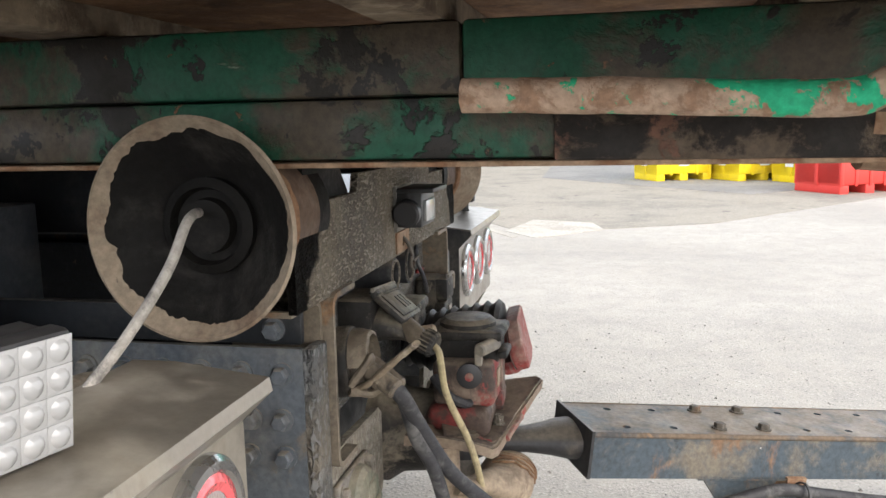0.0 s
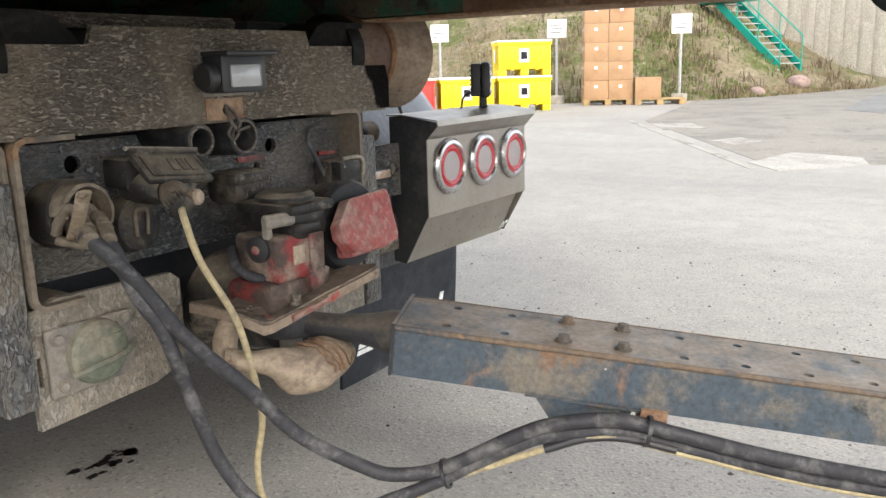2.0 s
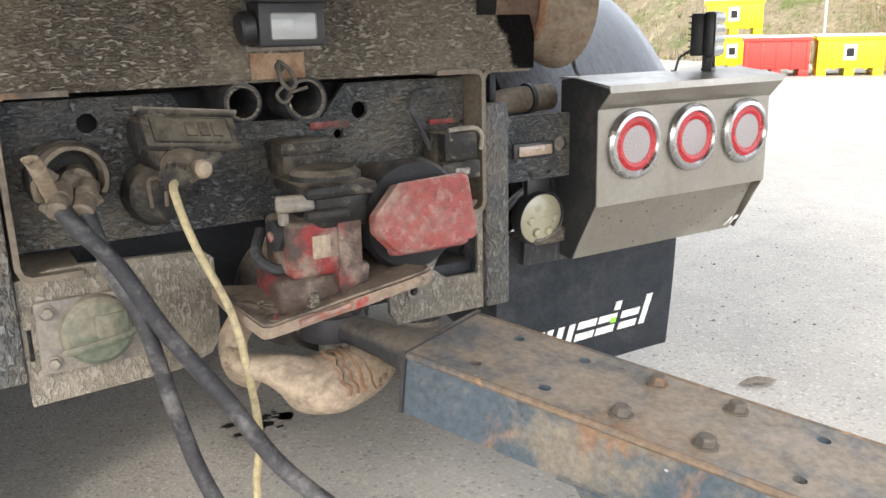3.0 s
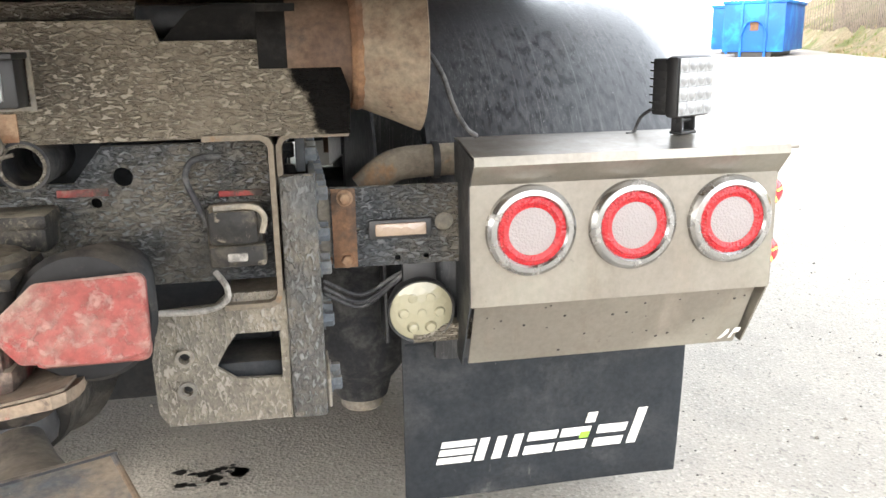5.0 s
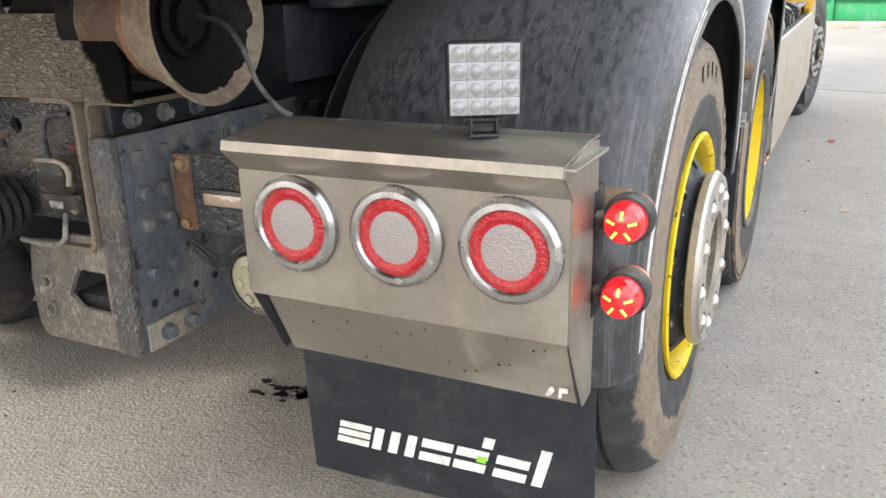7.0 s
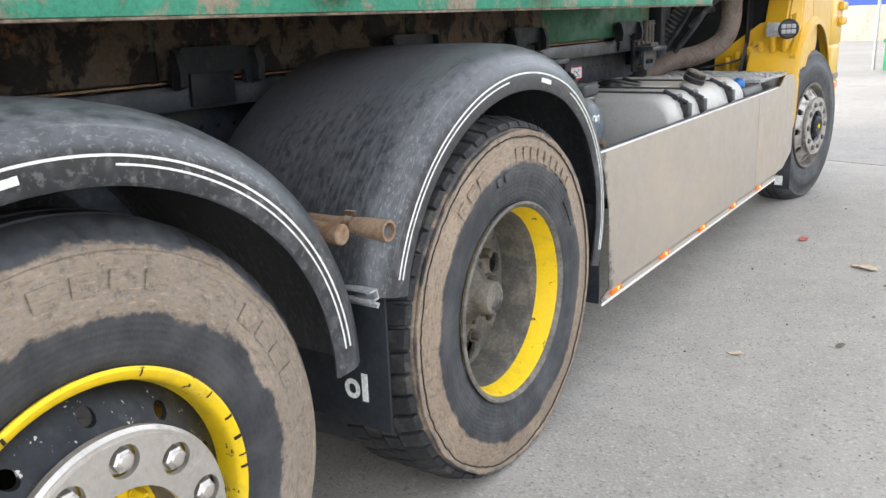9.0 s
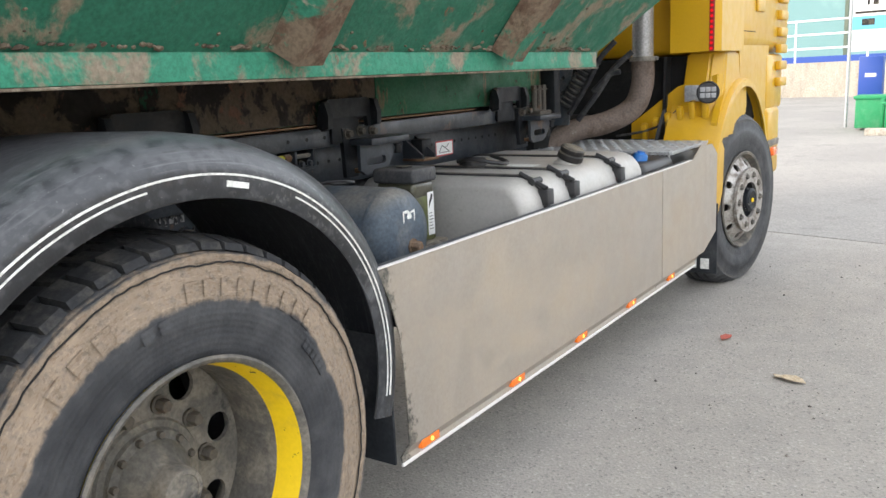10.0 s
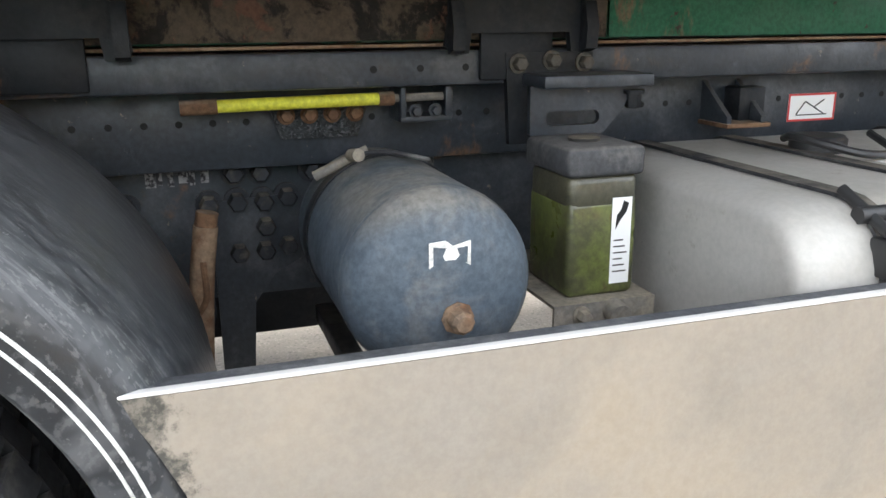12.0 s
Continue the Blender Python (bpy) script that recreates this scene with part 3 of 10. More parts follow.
def tyre_material(name, inner, outer, mud, soft):
    """Dried mud lies in a ring on the outer half of the sidewall; its edges are ragged."""
    m, n, l, s = material(name)
    coord = n.new("ShaderNodeTexCoord").outputs["Object"]
    sep = n.new("ShaderNodeSeparateXYZ")
    l.new(coord, sep.inputs[0])
    yy = maths(n, l, "MULTIPLY", sep.outputs["Y"], sep.outputs["Y"])
    zz = maths(n, l, "MULTIPLY", sep.outputs["Z"], sep.outputs["Z"])
    r = maths(n, l, "SQRT", maths(n, l, "ADD", yy, zz))
    big = noise_node(n, l, coord, 9.0, 6.0, 0.65)
    fine = noise_node(n, l, coord, 70.0, 5.0, 0.65)
    jag = maths(n, l, "ADD", r, maths(n, l, "MULTIPLY", maths(n, l, "SUBTRACT", big, 0.5), soft))
    inside = ranged(n, l, jag, inner - 0.006, inner + 0.006)
    beyond = ranged(n, l, jag, outer, outer + 0.012, 1.0, 0.0)
    facing = ranged(n, l, sep.outputs["X"], -0.075, -0.045)
    muddy = maths(n, l, "MULTIPLY", maths(n, l, "MULTIPLY", inside, beyond), facing)
    thin = ranged(n, l, fine, 0.30, 0.62, 0.45, 1.0)
    muddy = maths(n, l, "MULTIPLY", muddy, thin)
    black = mixed(n, l, ranged(n, l, big, 0.35, 0.7), (0.022, 0.024, 0.028), (0.062, 0.064, 0.067))
    smear = noise_node(n, l, coord, 26.0, 6.0, 0.7)
    earth = mixed(n, l, ranged(n, l, fine, 0.35, 0.65), mud, tuple(c * 0.60 for c in mud))
    earth = mixed(n, l, ranged(n, l, smear, 0.54, 0.68, 0.0, 0.5), earth, tuple(c * 0.38 for c in mud))
    clump = noise_node(n, l, coord, 48.0, 4.0, 0.7)
    earth = mixed(n, l, ranged(n, l, clump, 0.57, 0.64, 0.0, 0.55), earth, tuple(c * 0.30 for c in mud))
    earth = mixed(n, l, ranged(n, l, noise_node(n, l, coord, 5.0, 4.0, 0.6), 0.5, 0.72, 0.0, 0.6), earth, tuple(c * 1.22 for c in mud))
    around = n.new("ShaderNodeCombineXYZ")
    l.new(maths(n, l, "MULTIPLY", maths(n, l, "ARCTAN2", sep.outputs["Z"], sep.outputs["Y"]), 0.44), around.inputs[0])
    l.new(maths(n, l, "MULTIPLY", r, 3.2), around.inputs[1])
    dash = noise_node(n, l, around.outputs[0], 42.0, 4.0, 0.65)
    earth = mixed(n, l, ranged(n, l, dash, 0.54, 0.64, 0.0, 0.6), earth, (mud[0] * 0.48, mud[1] * 0.40, mud[2] * 0.34))
    earth = mixed(n, l, ranged(n, l, dash, 0.44, 0.36, 0.0, 0.4), earth, tuple(c * 1.3 for c in mud))
    rings = maths(n, l, "MULTIPLY", maths(n, l, "SINE", maths(n, l, "MULTIPLY", r, 520.0)), 0.12)
    l.new(mixed(n, l, muddy, black, earth), s.inputs["Base Color"])
    l.new(ranged(n, l, muddy, 0.0, 1.0, 0.6, 0.92), s.inputs["Roughness"])
    b = n.new("ShaderNodeBump")
    b.inputs["Strength"].default_value = 0.5
    b.inputs["Distance"].default_value = 0.003
    l.new(maths(n, l, "ADD", maths(n, l, "ADD", fine, rings), maths(n, l, "ADD", muddy, maths(n, l, "ADD", smear, clump))), b.inputs["Height"])
    l.new(b.outputs["Normal"], s.inputs["Normal"])
    return m


tyre_tag = tyre_material("muddy_tag_axle_tyre", 0.384, 0.484, (0.335, 0.268, 0.20), 0.085)
tyre_drive = tyre_material("muddy_drive_axle_tyre", 0.408, 0.489, (0.385, 0.295, 0.21), 0.06)
tyre_front = tyre_material("dark_front_axle_tyre", 0.47, 0.475, (0.12, 0.115, 0.105), 0.02)


def asphalt_material():
    m, n, l, s = material("worn_pale_asphalt")
    coord = n.new("ShaderNodeTexCoord").outputs["Object"]
    big = noise_node(n, l, coord, 0.35, 5.0, 0.6, 0.4)
    mid = noise_node(n, l, coord, 5.0, 5.0, 0.7)
    fine = noise_node(n, l, coord, 90.0, 4.0, 0.7)
    v = n.new("ShaderNodeTexVoronoi")
    v.inputs["Scale"].default_value = 110.0
    l.new(coord, v.inputs["Vector"])
    stone = n.new("ShaderNodeSeparateColor")
    l.new(v.outputs["Color"], stone.inputs[0])
    c = mixed(n, l, ranged(n, l, big, 0.35, 0.68), (0.315, 0.292, 0.257), (0.380, 0.355, 0.315))
    tracks = noise_node(n, l, coord, 0.9, 4.0, 0.6, 0.5, (1.0, 0.12, 1.0))
    c = mixed(n, l, ranged(n, l, tracks, 0.5, 0.72, 0.0, 0.40), c, (0.25, 0.235, 0.212))
    c = mixed(n, l, ranged(n, l, mid, 0.35, 0.7, 0.0, 0.32), c, (0.20, 0.191, 0.178))
    c = mixed(n, l, ranged(n, l, stone.outputs[0], 0.90, 0.94, 0.0, 0.38), c, (0.47, 0.445, 0.40))
    c = mixed(n, l, ranged(n, l, stone.outputs[1], 0.92, 0.95, 0.0, 0.50), c, (0.14, 0.135, 0.127))
    pits = ranged(n, l, noise_node(n, l, coord, 55.0, 3.0, 0.6), 0.66, 0.72, 0.0, 0.42)
    c = mixed(n, l, pits, c, (0.11, 0.106, 0.10))
    c = mixed(n, l, 1.0, c, mixed(n, l, ranged(n, l, fine, 0.25, 0.75), (0.85, 0.85, 0.85), (1.14, 1.14, 1.14)), "MULTIPLY")
    l.new(c, s.inputs["Base Color"])
    s.inputs["Roughness"].default_value = 0.92
    b = n.new("ShaderNodeBump")
    b.inputs["Strength"].default_value = 0.55
    b.inputs["Distance"].default_value = 0.004
    l.new(maths(n, l, "ADD", fine, v.outputs["Distance"]), b.inputs["Height"])
    l.new(b.outputs["Normal"], s.inputs["Normal"])
    return m


asphalt = asphalt_material()
concrete = weathered("weathered_concrete", (0.40, 0.37, 0.31), [((0.30, 0.27, 0.22), 0.9, 0.4, 0.7, (3.0, 3.0, 0.4)), ((0.48, 0.45, 0.39), 2.5, 0.5, 0.75)], (0.85, 0.95), bump=0.3, bump_scale=20.0)
pale_patch = weathered("pale_concrete_patch", (0.40, 0.375, 0.33), [((0.31, 0.285, 0.245), 1.8, 0.42, 0.66), ((0.22, 0.205, 0.18), 7.0, 0.60, 0.70)], (0.85, 0.95), bump=0.2, bump_scale=30.0)
bank_soil = weathered("dry_grass_bank", (0.19, 0.155, 0.095), [((0.10, 0.115, 0.035), 0.45, 0.46, 0.62), ((0.26, 0.22, 0.145), 1.1, 0.52, 0.66), ((0.075, 0.06, 0.04), 2.4, 0.58, 0.7)], (0.9, 1.0), bump=1.0, bump_scale=9.0, vary=0.4)
crate_yellow = weathered("yellow_crate_plastic", (0.80, 0.60, 0.02), [((0.60, 0.42, 0.05), 2.0, 0.5, 0.75)], (0.4, 0.6), bump=0.05, vary=0.08)
crate_red = weathered("red_crate_plastic", (0.62, 0.05, 0.04), [((0.45, 0.05, 0.05), 2.0, 0.5, 0.75)], (0.4, 0.6), bump=0.05, vary=0.08)
crate_lid = plain("white_crate_lid", (0.75, 0.73, 0.66), 0.6)
cardboard = weathered("brown_cardboard", (0.40, 0.25, 0.14), [((0.33, 0.20, 0.11), 3.0, 0.45, 0.7)], (0.7, 0.9), bump=0.05, vary=0.08)
pallet_wood = weathered("raw_pallet_wood", (0.42, 0.29, 0.14), [((0.28, 0.19, 0.10), 6.0, 0.45, 0.7, (1.0, 6.0, 1.0))], (0.8, 0.95), bump=0.2)
gate_green = weathered("turquoise_green_steel", (0.01, 0.30, 0.22), [((0.02, 0.36, 0.27), 0.8, 0.45, 0.65)], (0.4, 0.6), bump=0.03, vary=0.06)
dull_cladding = weathered("dull_green_cladding", (0.11, 0.14, 0.105), [((0.16, 0.17, 0.13), 1.5, 0.45, 0.7)], (0.5, 0.7), bump=0.05)
skip_green = weathered("green_skip_paint", (0.02, 0.25, 0.10), [((0.10, 0.30, 0.16), 2.0, 0.5, 0.75), ((0.22, 0.15, 0.1), 3.0, 0.68, 0.74)], (0.5, 0.7))
skip_blue = weathered("blue_skip_paint", (0.012, 0.10, 0.40), [((0.015, 0.19, 0.50), 0.8, 0.45, 0.6), ((0.35, 0.30, 0.26), 2.0, 0.69, 0.74)], (0.45, 0.7))
deep_blue = plain("deep_blue_plastic", (0.02, 0.07, 0.33), 0.5)
cap_blue = plain("blue_cap_plastic", (0.02, 0.14, 0.42), 0.4)
facade_teal = weathered("pale_teal_cladding", (0.17, 0.31, 0.31), [((0.22, 0.37, 0.36), 0.6, 0.45, 0.7)], (0.5, 0.7), vary=0.06)
galvanised = weathered("galvanised_steel", (0.45, 0.46, 0.46), [((0.34, 0.34, 0.34), 12.0, 0.45, 0.7)], (0.4, 0.6), metal=0.6, bump=0.05)
leaf_dry = weathered("dry_leaf", (0.52, 0.42, 0.29), [((0.36, 0.25, 0.14), 40.0, 0.5, 0.7)], (0.7, 0.9))
leaf_red = weathered("red_leaf", (0.40, 0.10, 0.07), [((0.25, 0.08, 0.05), 40.0, 0.5, 0.7)], (0.7, 0.9))
wet_tar = plain("spilt_oil", (0.012, 0.011, 0.01), 0.35)
boulder = weathered("pink_boulder", (0.33, 0.235, 0.20), [((0.22, 0.17, 0.15), 3.0, 0.45, 0.7)], (0.8, 0.95), bump=0.5, bump_scale=14.0)
bark_grey = weathered("grey_bark", (0.17, 0.14, 0.115), [((0.09, 0.075, 0.06), 6.0, 0.45, 0.7)], (0.85, 1.0))
twig_leaf = weathered("spring_twigs", (0.16, 0.13, 0.075), [((0.09, 0.12, 0.035), 0.6, 0.5, 0.65)], (0.8, 1.0), vary=0.4)
fluid_green = weathered("stained_translucent_tank", (0.115, 0.135, 0.036), [((0.055, 0.055, 0.028), 7.0, 0.45, 0.66), ((0.07, 0.04, 0.018), 22.0, 0.60, 0.68, (1.0, 1.0, 0.25))], (0.25, 0.5), coat=0.3, bump=0.05)

# ---- ground ----
bm = bmesh.new()
bmesh.ops.create_grid(bm, x_segments=40, y_segments=40, size=250)
solid("ground", bm, asphalt, "pale worn asphalt yard with fine loose grit", "ground", kind="structure")

# ---- container on the lorry ----
rail_tan = weathered("tan_rusty_rail", (0.165, 0.108, 0.066), [((0.10, 0.052, 0.03), 9.0, 0.46, 0.62, (1.0, 0.35, 1.6)), ((0.26, 0.195, 0.135), 6.0, 0.55, 0.7), ((0.03, 0.10, 0.06), 4.0, 0.66, 0.70)], (0.7, 0.95), bump=0.4)
rib_soil = weathered("soil_covered_rib", (0.17, 0.125, 0.085), [((0.10, 0.06, 0.04), 8.0, 0.46, 0.6), ((0.03, 0.17, 0.105), 3.2, 0.58, 0.64), ((0.28, 0.235, 0.18), 12.0, 0.62, 0.7)], (0.8, 0.95), bump=0.7)
sill_green = weathered("faded_bright_green_sill", (0.038, 0.225, 0.14), [((0.25, 0.205, 0.15), 5.0, 0.50, 0.60), ((0.17, 0.12, 0.08), 9.0, 0.60, 0.68)], (0.5, 0.8), bump=0.5)
rope_paint = weathered("dusty_bar_with_green_chips", (0.38, 0.275, 0.20), [((0.25, 0.155, 0.10), 25.0, 0.45, 0.6), ((0.02, 0.36, 0.18), 15.0, 0.54, 0.57)], (0.6, 0.9), bump=0.5)
container = thing("roll_off_container", (0, 1.6, 1.17), "rusty green steel container with caked soil, standing on the lorry", "container")
CR, TAIL = -1.06, -1.42  # rear ends of the rails and of the body


def container_rail(s):
    bm = box(s * 0.475, s * 0.565, CR, 4.82, 1.172, 1.245, 0.006) if s > 0 else box(-0.565, -0.475, CR, 4.82, 1.172, 1.245, 0.006)
    a, b = sorted((s * 0.475, s * 0.578))
    box(a, b, -0.36, 4.82, 1.247, 1.33, 0.006, bm)
    a, b = sorted((s * 0.475, s * 0.572))
    return bm


for s in (-1, 1):
    rail = part("skid_rail", container_rail(s), green_rail, container, "dark green rail with peeling paint")
    a, b = sorted((s * 0.477, s * 0.571))
    tail_mat = rail_brown if s < 0 else rail_tan
    part("rust_plate", roughen(box(a - 0.004, b, CR if s < 0 else -1.315, -0.466 if s < 0 else -0.37, 1.168, 1.2475, 0.004), 0.002, 0.02), tail_mat, rail, "rust-brown flaking wear plate")
    a, b = sorted((s * 0.475, s * 0.572))
    part("rear_web", roughen(box(a - 0.004, b, CR, -0.362, 1.2485, 1.33, 0.006), 0.002, 0.03), green_rail if s < 0 else rail_tan, rail, "")
    a, b = sorted((s * 0.48, s * 0.5685))
    part("wear_strip", roughen(box(a, b, CR + 0.02 if s < 0 else -1.31, 4.4, 1.163, 1.1695, 0.002), 0.001, 0.05), rust_light, rail, "rust-orange wear strip")
    if s > 0:
        part("rail_shoe", roughen(box(0.476, 0.562, -1.32, CR - 0.002, 1.2485, 1.33, 0.012), 0.002, 0.03), rail_tan, container, "tan rusty tail of the rail")
    else:
        part("rail_shoe", sweep([(s * 0.525, -0.80, 1.205), (s * 0.525, -0.90, 1.198), (s * 0.525, -1.0, 1.196), (s * 0.525, -1.075, 1.215), (s * 0.525, -1.11, 1.26)], 0.052, 16), rust_light, container, "smooth dusty shoe at the end of the rail")
    # rear roller in its fork
    bm = cyl((s * 0.565, -1.20, 1.195), (s * 0.635, -1.20, 1.195), 0.075, seg=32, bevel=0.008)
    part("rear_roller", bm, steel_black, container, "black steel ground roller")

# floor, its cross members and the caked soil on them
part("floor", box(-1.08, 1.08, TAIL, 4.56, 1.372, 1.40), rust_brown, container, "rusty floor seen from below")
for k in range(13):
    y = TAIL + 0.2 + k * 0.46
    bm = roughen(box(-1.07, 1.07, y - 0.04, y + 0.04, 1.332, 1.373, 0.005), 0.003, 0.04, k)
    part("cross_member", bm, crust, container, "cross beam caked with dry soil")

# side walls: an upright sill, then a wall that leans outwards
SIDE = [(1.085, 1.325), (1.085, 1.388), (1.27, 1.62), (1.27, 2.55)]
for s in (-1, 1):
    bm = bmesh.new()
    line = [(s * x, z) for x, z in SIDE]
    back = TAIL
    ys = (back, 4.54)
    fronts = [4.54, 4.57, 4.90, 5.52]
    va = [bm.verts.new((x, back, z)) for x, z in line]
    vb = [bm.verts.new((x, f, z)) for (x, z), f in zip(line, fronts)]
    wa = [bm.verts.new((x - s * 0.012, back, z)) for x, z in line]
    wb = [bm.verts.new((x - s * 0.012, f, z)) for (x, z), f in zip(line, fronts)]
    for k in range(3):
        bm.faces.new((va[k], va[k + 1], vb[k + 1], vb[k]))
        bm.faces.new((wa[k], wb[k], wb[k + 1], wa[k + 1]))
    bm.faces.new((va[0], vb[0], wb[0], wa[0]))
    bm.faces.new((va[3], wa[3], wb[3], vb[3]))
    bm.faces.new((*vb, *wb[::-1]))
    bm.faces.new((*va[::-1], *wa))
    bmesh.ops.subdivide_edges(bm, edges=[e for e in bm.edges if abs(e.verts[0].co.y - e.verts[1].co.y) > 3], cuts=50)
    for v in bm.verts:
        v.co.x += s * 0.004 * noise.noise(v.co * 2.5)
    wall = part("side_wall", bm, green_paint, container, "leaning green side with dried soil streaks", angle=20)
    part("sill_band", roughen(box(*sorted((s * 1.087, s * 1.0905)), TAIL, 4.54, 1.326, 1.386, 0.001), 0.0015, 0.2), sill_green, wall, "pale green sill with soil patches")
    part("sill_lip", box(*sorted((s * 1.06, s * 1.094)), TAIL, 4.54, 1.3185, 1.3245, 0.001), crust, wall, "dusty lower lip")
    # open inclined ribs
    for k in range(6):
        y = 3.73 - 1.03 * k
        bm = bmesh.new()
        w0, w1, h = 0.085, 0.045, 0.07
        foot, top = Vector((s * 1.095, 0, 1.392)), Vector((s * 1.275, 0, 1.625))
        out = Vector((s * (top.z - foot.z), 0, -(top.x - foot.x) * s * s)).normalized()
        out = Vector((s * 0.78, 0, -0.62))
        prof = [(-w0, 0.0), (-w1, h), (w1, h), (w0, 0.0)]
        rings = []
        for c, lift in ((foot, 0.0), (top, 0.0)):
            rings.append([bm.verts.new(c + Vector((0, y + p, 0)) + out * q * (1 if c is top else 0.95)) for p, q in prof])
        inner = []
        for c in (foot, top):
            inner.append([bm.verts.new(c + Vector((0, y + p * 0.9, 0)) + out * (q - 0.006 if q else 0.0)) for p, q in prof])
        for j in range(3):
            bm.faces.new((rings[0][j], rings[0][j + 1], rings[1][j + 1], rings[1][j]))
            bm.faces.new((inner[0][j], inner[1][j], inner[1][j + 1], inner[0][j + 1]))
            bm.faces.new((rings[0][j], inner[0][j], inner[0][j + 1], rings[0][j + 1]))
        roughen(bm, 0.003, 0.06, k)
        part("side_rib", bm, rib_soil, wall, "open-ended rusty rib")
    # bent rope bar under the edge
    bm = sweep([(s * 0.70, -0.385, 1.241), (s * 0.70, -0.55, 1.236), (s * 0.70, -0.72, 1.229), (s * 0.705, -0.765, 1.235), (s * 0.72, -0.80, 1.262), (s * 0.73, -0.835, 1.33)], 0.0175, 14)
    part("rope_bar", roughen(bm, 0.0016, 0.012, 3.0), rope_paint, container, "bent round bar with dust and chipped green paint")
bm = bmesh.new()
front = [(-1.27, 5.52, 2.55), (1.27, 5.52, 2.55), (1.27, 4.90, 1.62), (1.085, 4.57, 1.388), (-1.085, 4.57, 1.388), (-1.27, 4.90, 1.62)]
f = [bm.verts.new(p) for p in front]
g = [bm.verts.new((x * 0.99, y - 0.02, z)) for x, y, z in front]
bm.faces.new(f)
bm.faces.new(g[::-1])
for k in range(6):
    bm.faces.new((f[k], g[k], g[(k + 1) % 6], f[(k + 1) % 6]))
part("front_wall", bm, green_paint, container)
part("rear_door", box(-1.25, 1.25, TAIL - 0.06, TAIL - 0.005, 1.40, 2.55, 0.01), green_paint, container)

# soil that lies on the ledge and clings to the leaning side
random.seed(41)
bm = bmesh.new()
def clod(c, r):
    b = bmesh.new()
    bmesh.ops.create_icosphere(b, subdivisions=1, radius=r)
    for v in b.verts:
        v.co *= 1.0 + 0.5 * noise.noise(v.co * 90 + c * 7)
        v.co.z *= 0.6
    merge(bm, b, Matrix.Translation(c))


for k in range(420):
    y = random.uniform(TAIL, 4.5)
    if noise.noise(Vector((y * 1.3, 0.4, 2.0))) < -0.12:
        continue
    if k % 4:
        clod(Vector((1.094 + random.uniform(-0.004, 0.012), y, 1.392 + random.uniform(0.0, 0.012))), random.uniform(0.003, 0.012))
    else:
        up = random.random() ** 2 * 0.22
        clod(Vector((1.089 + 0.79 * up, y, 1.395 + up)), random.uniform(0.003, 0.010))
tagged(part("caked_soil", bm, crust, container), "dry soil crumbs on the ledge", kind="stuff")
for y0, y1 in ((0.30, 1.55), (1.56, 2.62), (2.63, 3.66)):
    part("worn_rail_face", roughen(box(0.5785, 0.5815, y0, y1, 1.176, 1.326, 0.001), 0.0012, 0.05, y0), rail_brown, container, "brown flaking stretch of the rail")

part("green_rail_face", roughen(box(0.5785, 0.5812, 3.665, 5.02, 1.176, 1.326, 0.001), 0.0012, 0.05, 4.0), rail_green_worn, container, "green stretch of the rail with rust streaks")

# ---- lorry ----
lorry = thing("lorry", (0, 3.0, 0), "dirty yellow three-axle lorry with black mudguards and a steel skirt", "lorry")

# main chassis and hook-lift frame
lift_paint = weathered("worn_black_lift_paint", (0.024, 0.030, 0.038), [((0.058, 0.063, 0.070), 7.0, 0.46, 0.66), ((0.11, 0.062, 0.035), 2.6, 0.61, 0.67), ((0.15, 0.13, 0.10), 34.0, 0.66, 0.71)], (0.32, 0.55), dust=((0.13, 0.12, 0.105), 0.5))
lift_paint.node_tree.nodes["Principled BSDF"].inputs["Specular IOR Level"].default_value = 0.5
for s in (-1, 1):
    a, b = sorted((s * 0.385, s * 0.395))
    bm = strip([(s * 0.315, 0.93), (s * 0.39, 0.93), (s * 0.39, 0.66), (s * 0.315, 0.66)], "xz", 0.009, 0.28, 6.6)
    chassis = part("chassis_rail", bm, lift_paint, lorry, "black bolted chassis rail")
    a, b = sorted((s * 0.49, s * 0.585))
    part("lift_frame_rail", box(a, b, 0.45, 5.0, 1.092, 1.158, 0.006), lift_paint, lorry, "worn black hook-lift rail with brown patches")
    a, b = sorted((s * 0.34, s * 0.46))
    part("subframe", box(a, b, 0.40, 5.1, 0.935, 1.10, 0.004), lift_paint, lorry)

# rear cross beam, stepped at both ends
bm = plate([(-0.525, 0.967), (0.525, 0.967), (0.527, 1.03), (0.512, 1.075), (0.46, 1.108), (0.258, 1.108), (0.248, 1.138), (-0.248, 1.138), (-0.258, 1.108), (-0.46, 1.108), (-0.512, 1.075), (-0.527, 1.03)], "xz", -0.125, -0.113)
box(-0.515, 0.515, -0.113, 0.06, 0.967, 0.977, 0, bm)
beam = part("rear_cross_beam", bm, steel_beam, lorry, "dusty wrinkled steel rear cross beam")


